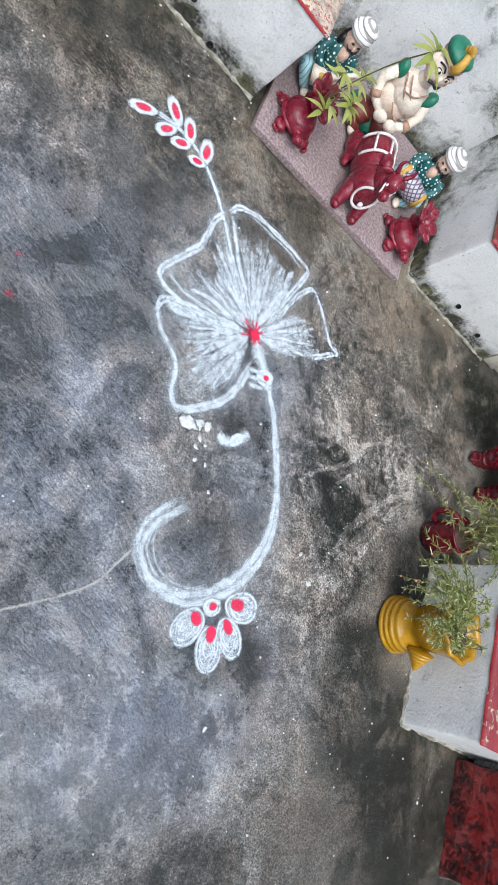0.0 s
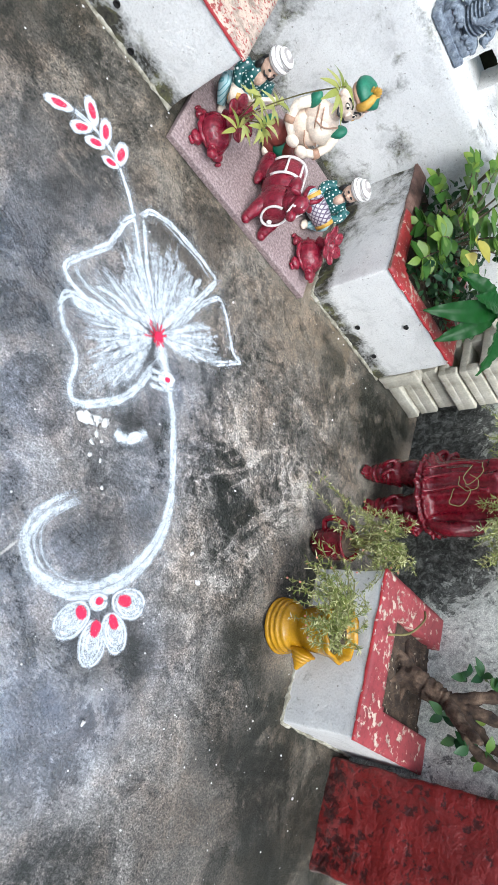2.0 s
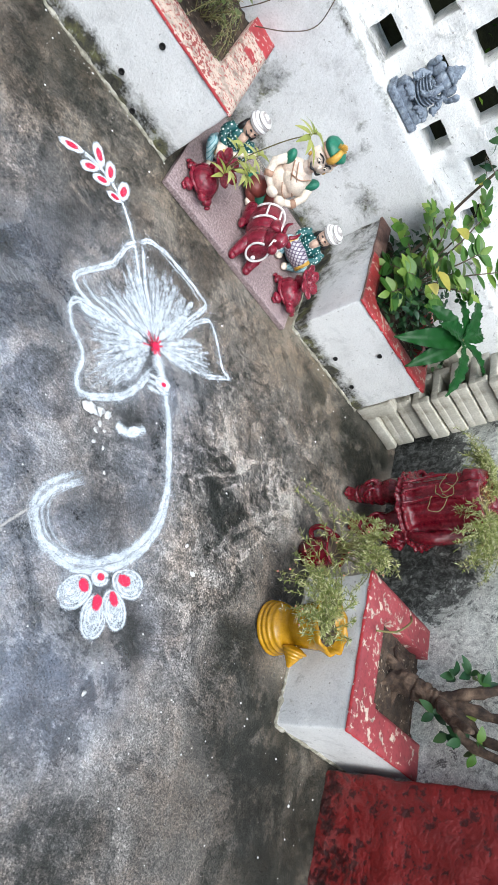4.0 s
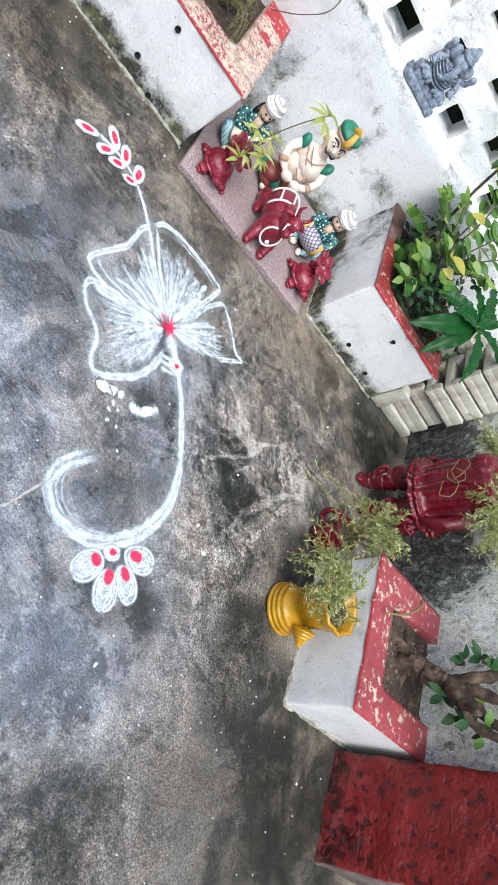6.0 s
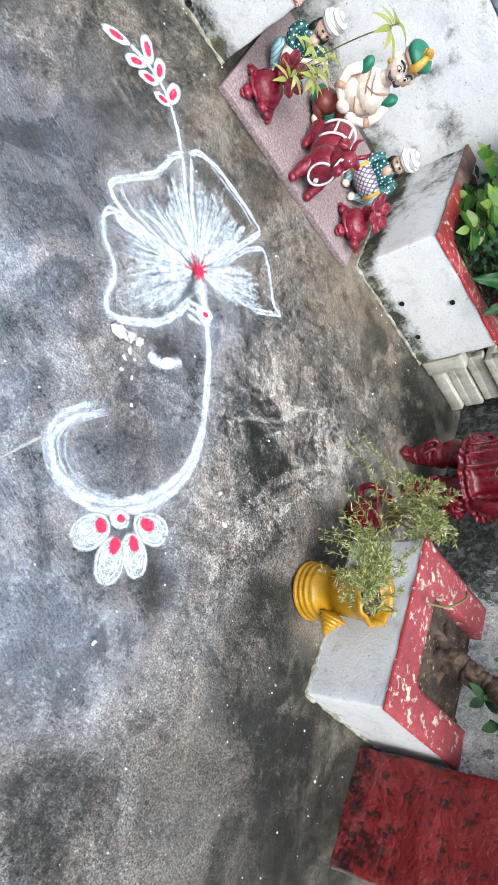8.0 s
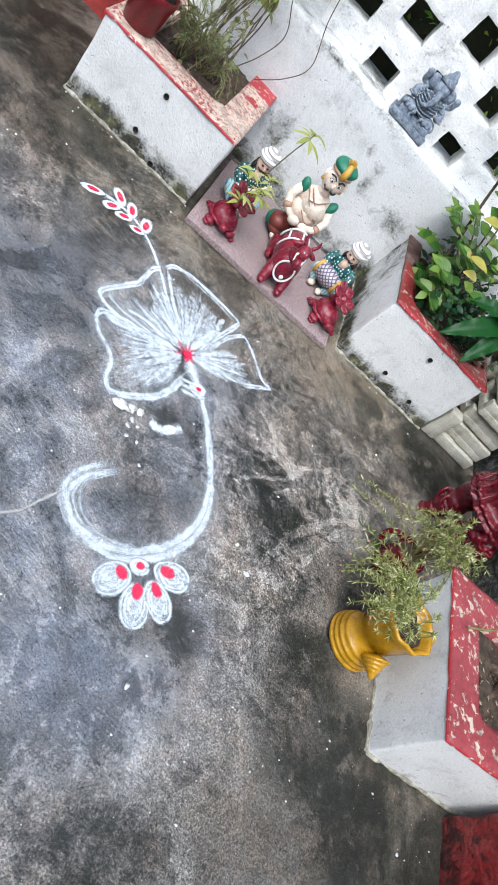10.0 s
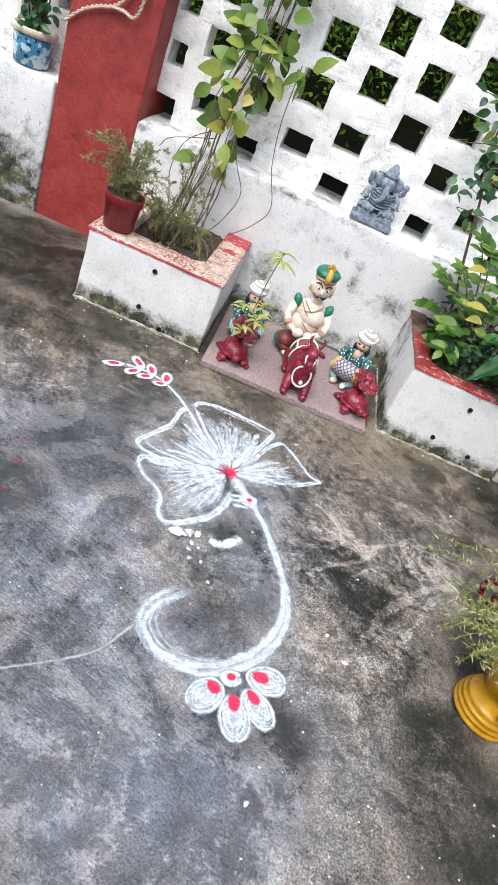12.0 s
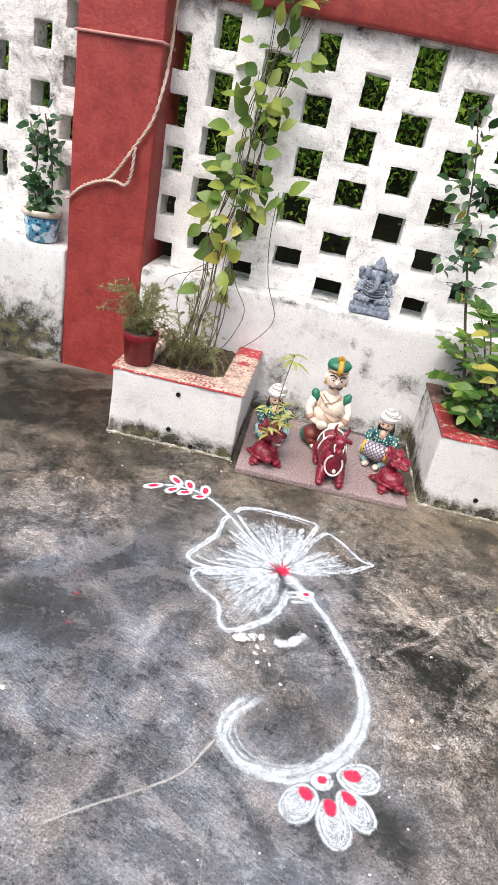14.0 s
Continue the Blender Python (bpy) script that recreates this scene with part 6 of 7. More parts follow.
block = whole("channel_block", channel_block(), M_BLOCK, "weathered grey cement channel block in a stack by the wall", "cement block", "stacked cement blocks", at=(1.145, 0.040, 0.045), turn=-4)
rnd = random.Random(8)
for i in range(1, 7):
    copy_thing(block, pose(1.145 + rnd.uniform(-0.008, 0.008), 0.040 + rnd.uniform(-0.012, 0.012), 0.045 + i * 0.0705, 0, 0, rnd.uniform(-5, 3)))
for i in range(0, 5):
    copy_thing(block, pose(1.135 + rnd.uniform(-0.006, 0.006), 0.22 + rnd.uniform(-0.008, 0.008), 0.002 + i * 0.0705, 0, 0, rnd.uniform(-3, 3)))
bm = lump_box(bmesh.new(), (0, 0, 0), (0.235, 0.16, 0.042), 0.03, 0.005, 0.003, 18)
whole("cement_block", bm, M_BLOCK, "flat stained cement block under the stack", "cement block", at=(1.095, 0.022, 0.001), turn=-3)
bm = lump_box(bmesh.new(), (0, 0, 0), (0.055, 0.050, 0.135), 0.02, 0.005, 0.003, 18)
whole("cement_block", bm, M_BLOCK, "short weathered cement block standing at the planter's end", "cement block", at=(1.085, 0.006, 0.001), turn=-3)


# ---- plants ----
def leaf_mat(name, dark, mid, light, rough=0.45):
    m, nt, b, co = base_mat(name)
    geo = nt.nodes.new("ShaderNodeNewGeometry")
    col = ramp(nt, geo.outputs["Random Per Island"], ((0.0, dark), (0.5, mid), (1.0, light)))
    n = ramp(nt, noise_tex(nt, co, 60, 4), ((0.3, (0.75, 0.75, 0.75)), (0.7, (1.15, 1.15, 1.15))))
    nt.links.new(mixc(nt, 0.7, col, n, "MULTIPLY"), b.inputs["Base Color"])
    b.inputs["Roughness"].default_value = rough
    tr = nt.nodes.new("ShaderNodeBsdfTranslucent")
    nt.links.new(col, tr.inputs[0])
    mx = nt.nodes.new("ShaderNodeMixShader")
    mx.inputs[0].default_value = 0.25
    nt.links.new(b.outputs[0], mx.inputs[1])
    nt.links.new(tr.outputs[0], mx.inputs[2])
    nt.links.new(mx.outputs[0], nt.nodes["Material Output"].inputs[0])
    return m


L_NEEDLE = leaf_mat("needle_leaf", (0.08, 0.13, 0.02), (0.30, 0.34, 0.08), (0.72, 0.70, 0.42))
L_GREY = leaf_mat("dry_needle_leaf", (0.11, 0.14, 0.045), (0.21, 0.25, 0.09), (0.40, 0.33, 0.20))
L_VINE = leaf_mat("vine_leaf", (0.055, 0.13, 0.02), (0.15, 0.24, 0.035), (0.36, 0.40, 0.08))
L_DARK = leaf_mat("dark_leaf", (0.012, 0.05, 0.018), (0.03, 0.09, 0.03), (0.07, 0.15, 0.05), 0.35)
L_BIG = leaf_mat("broad_leaf", (0.008, 0.055, 0.010), (0.016, 0.085, 0.016), (0.03, 0.12, 0.022), 0.36)
L_BIG.node_tree.nodes["Principled BSDF"].inputs["Specular IOR Level"].default_value = 0.25
L_FRESH = leaf_mat("fresh_leaf", (0.035, 0.11, 0.015), (0.085, 0.19, 0.025), (0.22, 0.31, 0.05))
L_YELLOW = leaf_mat("yellow_leaf", (0.35, 0.32, 0.05), (0.48, 0.42, 0.08), (0.55, 0.50, 0.16))
L_HEDGE = leaf_mat("hedge_leaf", (0.02, 0.065, 0.007), (0.08, 0.19, 0.018), (0.36, 0.52, 0.07), 0.8)
L_HEDGE.node_tree.nodes["Principled BSDF"].inputs["Specular IOR Level"].default_value = 0.1
M_TWIG = surface("twig_bark", (0.04, 0.03, 0.02), (0.11, 0.08, 0.055), (0.19, 0.145, 0.10), 30, 200, 0.9, 0.4)
M_GREENSTEM = surface("green_stem", (0.10, 0.10, 0.03), (0.19, 0.17, 0.06), (0.28, 0.24, 0.11), 30, 200, 0.7, 0.2)
M_BARK = surface("grey_brown_bark", (0.012, 0.008, 0.006), (0.075, 0.048, 0.032), (0.22, 0.15, 0.10), 30, 180, 0.95, 1.0)


def leaf(bm, base, way, up, length, width, fold=0.25, droop=0.25, segs=4):
    way, up = Vector(way).normalized(), Vector(up)
    side = way.cross(up)
    side = side.normalized() if side.length > 1e-4 else way.orthogonal().normalized()
    up = side.cross(way).normalized()
    rows = []
    for i in range(segs + 1):
        t = i / segs
        w = width * 0.5 * math.sin(math.pi * min(0.98, max(0.03, t)) ** 0.85) ** 0.8
        c = Vector(base) + way * length * t - up * droop * length * t * t
        rows.append((bm.verts.new(c - side * w + up * w * fold), bm.verts.new(c), bm.verts.new(c + side * w + up * w * fold)))
    for a, b in zip(rows, rows[1:]):
        bm.faces.new((a[0], a[1], b[1], b[0]))
        bm.faces.new((a[1], a[2], b[2], b[1]))


def rand_dir(rnd, up=0.0):
    v = Vector((rnd.gauss(0, 1), rnd.gauss(0, 1), rnd.gauss(0, 1) + up))
    return v.normalized()


def needle_bush(ob, origin, stems, reach, lift, seed, mat, needle=0.013, lean=(0, 0, 0), droop=0.6, tips=None, thick=0.0014):
    """Thin arching stems set all round with narrow leaves."""
    rnd = random.Random(seed)
    wood, green, bloom = bmesh.new(), bmesh.new(), bmesh.new()
    for k in range(stems):
        a = rnd.uniform(0, 2 * math.pi)
        out = Vector((math.cos(a), math.sin(a), 0)) * rnd.uniform(0.25, 1.0) * reach + Vector(lean) * rnd.uniform(0.3, 1.2)
        h = lift * rnd.uniform(0.5, 1.1)
        p0 = Vector(origin) + Vector((rnd.uniform(-0.02, 0.02), rnd.uniform(-0.02, 0.02), 0))
        path = spline((p0, p0 + out * 0.35 + Vector((0, 0, h * 0.75)), p0 + out * 0.75 + Vector((0, 0, h)), p0 + out * 1.1 + Vector((rnd.uniform(-0.02, 0.02), rnd.uniform(-0.02, 0.02), h * (1 - droop * rnd.random())))), 5)
        tube(wood, path, [thick * (1 - 0.5 * i / len(path)) for i in range(len(path))], 4)
        for i in range(4, len(path)):
            d = (path[i] - path[i - 1]).normalized()
            for _ in range(6):
                w = (d * 0.7 + rand_dir(rnd, 0.3)).normalized()
                leaf(green, path[i - 1].lerp(path[i], rnd.random()), w, rand_dir(rnd, 1), needle * rnd.uniform(0.55, 1.15), needle * 0.145, 0.1, 0.15, 2)
        if tips and rnd.random() < 0.25:
            blob(bloom, path[-1], (0.0028, 0.0028, 0.0028), u=6, v=4)
    part("stem", wood, M_GREENSTEM, ob)
    part("foliage", green, mat, ob)
    if tips and len(bloom.verts):
        tagged(part("bloom", bloom, tips, ob, "tiny orange-pink blooms"), kind="stuff")


M_BLOOM = paint("orange_pink_bloom", (0.70, 0.26, 0.20), 0.6)
bush = thing("trailing_plant", "sprawling yellow-green needle-leaved plant in the yellow pot", "plant", "potted herbs", (0.922, -0.934, 0.166))
needle_bush(bush, (-0.03, 0.005, 0), 46, 0.10, 0.050, 1, L_NEEDLE, needle=0.015, lean=(-0.10, 0.03, 0), droop=2.2, tips=M_BLOOM)
needle_bush(bush, (0, 0.01, 0), 12, 0.10, 0.07, 9, L_NEEDLE, needle=0.017, lean=(-0.05, 0.10, 0), droop=1.4)
needle_bush(bush, (-0.01, 0.01, 0), 8, 0.05, 0.05, 15, L_NEEDLE, needle=0.020, lean=(-0.15, 0.11, 0), droop=1.6, tips=M_BLOOM)
bush = thing("trailing_plant", "dense needle-leaved plant with tiny blooms spilling from the red pot", "plant", "potted herbs", (1.005, -0.650, 0.100))
needle_bush(bush, (0, 0, 0), 46, 0.115, 0.15, 2, L_NEEDLE, needle=0.015, lean=(0.015, 0.0, 0), droop=0.8, tips=M_BLOOM)
needle_bush(bush, (-0.03, -0.02, 0), 5, 0.06, 0.07, 12, L_NEEDLE, needle=0.016, lean=(-0.16, 0.03, 0), droop=1.0, tips=M_BLOOM)
bush = thing("trailing_plant", "needle-leaved plant growing from the red statue", "plant", "potted herbs", (1.220, -0.391, 0.44))
needle_bush(bush, (0.02, 0.06, -0.02), 64, 0.11, 0.05, 3, L_NEEDLE, needle=0.018, lean=(0.0, 0.09, -0.03), droop=1.6)
needle_bush(bush, (0.02, -0.06, -0.02), 64, 0.10, 0.05, 4, L_NEEDLE, needle=0.018, lean=(-0.01, -0.09, -0.02), droop=1.8)
bm = bmesh.new()
for i, (y, z) in enumerate(((-0.436, 0.375), (-0.476, 0.355), (-0.406, 0.385))):
    c = Vector((1.085, y, z))
    tube(bm, [c + (1 + 0.4 * noise.noise(Vector((a, i * 3.0, 1)))) * Vector((0.012 * math.sin(a), (0.026 + 0.004 * i) * math.cos(a), 0.024 * math.sin(a + 0.5 * i))) for a in (2 * math.pi * k / 24 for k in range(21))], 0.0010, 5)
whole("dry_tendril", bm, M_GREENSTEM, "dry curled tendrils hanging over the red statue", "tendril")
bush = thing("pot_shrub", "straggly grey-green small-leaved shrub in the red plastic pot", "plant", "potted herbs", (-0.382, 0.066, 0.346))
needle_bush(bush, (0, 0, 0), 50, 0.13, 0.150, 5, L_GREY, needle=0.016, lean=(-0.005, 0.01, 0), droop=0.1)
needle_bush(bush, (0, 0, 0), 44, 0.055, 0.050, 25, L_GREY, needle=0.014, droop=0.4)
bush = thing("planter_weeds", "low straggling weeds in the planter soil", "plant", at=(-0.25, 0.19, 0.212))
needle_bush(bush, (-0.03, 0.0, 0), 18, 0.12, 0.14, 6, L_GREY, needle=0.020, droop=0.5)
needle_bush(bush, (0.05, 0.04, 0), 16, 0.13, 0.09, 16, L_GREY, needle=0.014, lean=(0.02, -0.03, 0), droop=1.6, thick=0.0018)
needle_bush(bush, (0.0, 0.10, 0), 12, 0.10, 0.26, 26, L_GREY, needle=0.016, droop=0.2)


def broad_leaves(bm, path, n, rnd, size, ratio=0.62, start=0.0, spread=1.0):
    for _ in range(n):
        k = rnd.uniform(start, 1) * (len(path) - 1.001)
        i = int(k)
        p = path[i].lerp(path[i + 1], k - i)
        w = (rand_dir(rnd) + Vector((0, -0.5, -0.15))).normalized()
        q = p + w * rnd.uniform(0.004, 0.03) * spread
        leaf(bm, q, w, (rand_dir(rnd) * 0.6 + Vector((0, -0.7, 0.6))), size * rnd.uniform(0.6, 1.15), size * ratio * rnd.uniform(0.8, 1.1), 0.15, 0.3, 4)


def climber():
    rnd = random.Random(21)
    ob = thing("climbing_vine", "climbing vine with yellow-green round leaves and bare wiry stems", "vine")
    wood, green, old = bmesh.new(), bmesh.new(), bmesh.new()
    for k in range(12):
        ox, oy = rnd.uniform(-0.075, 0.075), rnd.uniform(-0.04, 0.04)
        path = spline(((-0.239 + ox * 1.5, 0.222 + oy, 0.205), (-0.21 + ox, 0.334 + oy, 0.378), (-0.215 + ox, 0.426 + oy * 0.5, 0.605), (-0.191 + ox * 0.8, 0.51 + oy * 0.4, 0.832), (-0.177 + ox * 0.8, 0.538, 1.011), (-0.148 + ox, 0.538, 1.181), (-0.11 + ox * 1.3, 0.528, 1.370), (-0.076 + ox * 2, 0.519, 1.531)), 5)
        path = path[: rnd.choice((18, 26, 36, 36, 36))]
        path = [p + Vector((0.022 * noise.noise(p * 7 + Vector((k * 3.1, 0, 0))), 0.015 * noise.noise(p * 7 + Vector((0, k * 2.7, 0))), 0)) for p in path]
        tube(wood, path, [0.0024 * (1 - 0.55 * i / len(path)) for i in range(len(path))], 5)
        if k < 9 and len(path) > 18:
            broad_leaves(green, path, 14, rnd, 0.070, 0.66, 0.40, 3.2)
    lower = spline(((-0.224, 0.389, 0.472), (-0.215, 0.436, 0.586), (-0.205, 0.482, 0.737), (-0.201, 0.510, 0.850)), 6)
    broad_leaves(green, lower, 22, rnd, 0.082, 0.66, 0.0, 3.3)
    shelf = spline(((-0.181, 0.464, 0.813), (-0.115, 0.445, 0.836), (-0.038, 0.436, 0.827), (-0.019, 0.436, 0.813)), 5)
    broad_leaves(green, shelf, 12, rnd, 0.075, 0.6)
    broad_leaves(old, lower, 7, rnd, 0.07, 0.66, 0, 2.0)
    base = spline(((-0.248, 0.222, 0.246), (-0.229, 0.297, 0.340), (-0.210, 0.352, 0.454)), 6)
    dry = bmesh.new()
    broad_leaves(dry, base, 40, rnd, 0.030, 0.5, 0.0, 3.5)
    part("dry_leaves", dry, L_GREY, ob, "small dry leaves near the base")
    part("stem", wood, M_TWIG, ob, "brown wiry stems")
    part("foliage", green, L_VINE, ob)
    part("yellowed_leaves", old, L_YELLOW, ob, "yellowed leaves")
    for pts in (((-0.057, 0.454, 0.827), (-0.053, 0.426, 0.661), (-0.029, 0.426, 0.520), (0.017, 0.436, 0.397), (-0.019, 0.417, 0.321), (-0.086, 0.371, 0.265)), ((-0.191, 0.464, 0.586), (-0.143, 0.408, 0.491), (-0.096, 0.408, 0.406), (-0.115, 0.389, 0.321), (-0.153, 0.334, 0.255)), ((-0.229, 0.426, 0.567), (-0.325, 0.408, 0.491), (-0.344, 0.371, 0.397), (-0.315, 0.334, 0.321), (-0.286, 0.278, 0.236)), ((-0.239, 0.426, 0.529), (-0.382, 0.436, 0.472), (-0.411, 0.408, 0.435))):
        part("tendril", tube(bmesh.new(), spline(pts, 8), 0.0016, 5), M_TWIG, ob, "thin hanging tendril")


climber()


def rose():
    rnd = random.Random(33)
    ob = thing("rose_bush", "tall rose stem with dark and yellowing leaves in the planter", "shrub")
    wood, dark, fresh, old = bmesh.new(), bmesh.new(), bmesh.new(), bmesh.new()
    main = spline(((0.764, 0.278, 0.217), (0.726, 0.334, 0.397), (0.688, 0.408, 0.548), (0.645, 0.445, 0.709), (0.602, 0.464, 0.813), (0.583, 0.482, 0.945), (0.559, 0.501, 1.077), (0.520, 0.501, 1.200)), 6)
    tube(wood, main, [0.006 - 0.0042 * i / len(main) for i in range(len(main))], 6)
    for k in range(9):
        i = rnd.randint(10, len(main) - 2)
        p = main[i]
        side = spline((p, p + Vector((rnd.uniform(-0.09, 0.05), -0.03, 0.03)), p + Vector((rnd.uniform(-0.14, 0.08), -0.05, rnd.uniform(-0.02, 0.08)))), 4)
        tube(wood, side, 0.0016, 4)
        broad_leaves(dark, side, 6, rnd, 0.044, 0.62)
    broad_leaves(dark, main, 30, rnd, 0.046, 0.62, 0.40, 2.0)
    broad_leaves(fresh, main, 14, rnd, 0.045, 0.6, 0.62, 1.6)
    broad_leaves(old, main, 6, rnd, 0.05, 0.6, 0.3, 1.5)
    part("stem", wood, M_TWIG, ob)
    part("foliage", dark, L_DARK, ob)
    part("young_leaves", fresh, L_FRESH, ob, "pale yellow-green young leaves")
    part("yellowed_leaves", old, L_YELLOW, ob, "yellowed leaves")


rose()


def curry_shrub():
    """Bushy shrub with feathered leaves that overhangs the planter."""
    rnd = random.Random(41)
    ob = thing("leafy_shrub", "bushy shrub with fresh green feathered leaves in the planter", "shrub")
    wood, green, old = bmesh.new(), bmesh.new(), bmesh.new()
    for end in ((0.659, 0.324, 0.359), (0.649, 0.297, 0.472), (0.707, 0.148, 0.378), (0.707, 0.352, 0.491), (0.745, 0.204, 0.435), (0.802, 0.204, 0.472), (0.840, 0.315, 0.529), (0.907, 0.232, 0.472), (0.764, 0.371, 0.567), (0.707, 0.241, 0.302), (0.936, 0.334, 0.548), (0.859, 0.148, 0.397), (0.726, 0.389, 0.586), (0.726, 0.111, 0.321), (0.764, 0.278, 0.378), (0.688, 0.389, 0.435), (0.812, 0.352, 0.416)):
        p0 = Vector((0.821, 0.260, 0.217))
        e = Vector(end)
        path = spline((p0, p0.lerp(e, 0.5) + Vector((0, 0, 0.06)), e, e + (e - p0) * 0.12 - Vector((0, 0, 0.02))), 6)
        tube(wood, path, [0.004 - 0.003 * i / len(path) for i in range(len(path))], 5)
        for i in range(7, len(path), 2):
            d = (path[i] - path[i - 1]).normalized()
            s = d.cross(Vector((0, 0, 1))).normalized()
            for sg in (-1, 1):
                leaf(green, path[i], d * 0.35 + s * sg + Vector((0, 0, 0.15)), (rand_dir(rnd) * 0.6 + Vector((0, -0.5, 1))), rnd.uniform(0.042, 0.064), 0.034, 0.10, 0.25, 5)
        leaf(green, path[-1], path[-1] - path[-2], (0, -0.4, 1), 0.045, 0.026, 0.15, 0.2, 4)
    for p, w in (((0.707, 0.093, 0.472), (-0.3, -0.6, 0.5)), ((0.764, 0.074, 0.454), (-0.5, -0.4, 0.2)), ((0.745, 0.278, 0.548), (-0.6, -0.4, 0.1)), ((0.688, 0.056, 0.491), (0.5, -0.3, 0.3))):
        leaf(old, p, w, (0, -0.5, 1), 0.062, 0.034, 0.2, 0.4, 5)
    low = bmesh.new()
    for _ in range(680):
        x, y = rnd.uniform(0.725, 1.05), rnd.uniform(0.07, 0.46)
        leaf(low, (x, y, 0.25 + rnd.uniform(0, 0.12)), rand_dir(rnd, 0.4), (rand_dir(rnd) * 0.5 + Vector((0, -0.3, 1))), rnd.uniform(0.018, 0.035), 0.018, 0.15, 0.2, 3)
    part("stem", wood, M_TWIG, ob)
    part("foliage", green, L_FRESH, ob)
    part("undergrowth", low, L_DARK, ob, "small dark leaves close to the soil")
    part("yellowed_leaves", old, L_YELLOW, ob, "pale yellow leaves")


curry_shrub()


def blade(bm, base, tip, up, width, droop):
    """A long leaf with a sunk midrib, quilted side veins and a wavy margin."""
    base, tip = Vector(base), Vector(tip)
    way = tip - base
    length = way.length
    way.normalize()
    side = way.cross(Vector(up)).normalized()
    up = side.cross(way).normalized()
    rows = []
    for i in range(37):
        t = i / 36
        w = width * 0.5 * math.sin(math.pi * min(0.985, max(0.02, t)) ** 0.9) ** 0.75
        c = base + way * length * t + up * length * droop * (0.25 - (t - 0.5) ** 2)
        row = []
        for u in (-1, -0.66, -0.33, 0, 0.33, 0.66, 1):
            h = w * 0.34 * abs(u) + 0.0022 * math.cos(2 * math.pi * (t * 15 - abs(u) * 1.3)) * (abs(u) > 0.1) + 0.0035 * abs(u) ** 3 * math.sin(t * 34 + u)
            row.append(bm.verts.new(c + side * w * u + up * h))
        rows.append(row)
    for a, b in zip(rows, rows[1:]):
        for k in range(6):
            bm.faces.new((a[k], a[k + 1], b[k + 1], b[k]))


def broad_plant():
    ob = thing("broad_leaved_plant", "plant with long glossy dark green blades leaning over the planter front", "plant")
    part("stem", tube(bmesh.new(), spline(((0.965, 0.20, 0.22), (0.985, 0.165, 0.34), (1.0, 0.11, 0.435)), 5), [0.008 - 0.0004 * k for k in range(11)], 7), M_GREENSTEM, ob)
    for tip, up, width, droop in (((0.790, -0.037, 0.307), (0, -0.4, 1), 0.066, 0.5), ((0.810, 0.110, 0.378), (0, -0.3, 1), 0.060, 0.5), ((0.900, -0.056, 0.293), (-0.3, -0.5, 1), 0.056, 0.5), ((0.850, 0.034, 0.425), (0, -0.2, 1), 0.060, 0.4), ((1.025, -0.108, 0.378), (0, -0.2, 1), 0.060, 0.4), ((1.175, 0.072, 0.435), (0, 0, 1), 0.060, 0.4), ((0.985, 0.338, 0.472), (0, 0, 1), 0.060, 0.4), ((0.895, 0.243, 0.444), (0, -0.2, 1), 0.055, 0.4), ((1.095, 0.243, 0.454), (0, 0, 1), 0.055, 0.4)):
        bm = bmesh.new()
        blade(bm, (1.0, 0.11, 0.43), tip, up, width, droop)
        part("leaf_blade", bm, L_BIG, ob)


broad_plant()


def cup_sprig():
    rnd = random.Random(51)
    ob = thing("sprig", "thin sprig with pale yellow-green leaves in the tortoise cup", "plant")
    wood, green = bmesh.new(), bmesh.new()
    tall = spline(((0.112, 0.042, 0.105), (0.110, 0.022, 0.20), (0.118, -0.015, 0.33), (0.130, -0.062, 0.438)), 6)
    tube(wood, tall, 0.0016, 5)
    for k in range(9):
        a = k * 0.72
        leaf(green, tall[-1] - Vector((0, 0, 0.003 * k)), (math.cos(a), math.sin(a), 0.25), (0, 0, 1), rnd.uniform(0.040, 0.058), 0.015, 0.2, 0.5, 5)
    for end in ((0.078, 0.002, 0.225), (0.132, -0.028, 0.215), (0.152, 0.022, 0.19), (0.102, -0.038, 0.17), (0.137, 0.062, 0.22)):
        side = spline(((0.112, 0.042, 0.105), ((0.112 + end[0]) / 2, (0.042 + end[1]) / 2, 0.168), end), 5)
        tube(wood, side, 0.0015, 5)
        for k in range(7):
            a = k * 0.9 + end[0] * 50
            leaf(green, side[-1] - Vector((0, 0, 0.004 * k)), (math.cos(a), math.sin(a), 0.35), (0, 0, 1), rnd.uniform(0.030, 0.048), 0.013, 0.2, 0.5, 5)
    part("stem", wood, M_GREENSTEM, ob)
    part("foliage", green, leaf_mat("pale_leaf", (0.22, 0.28, 0.05), (0.38, 0.40, 0.10), (0.50, 0.52, 0.20)), ob)


cup_sprig()


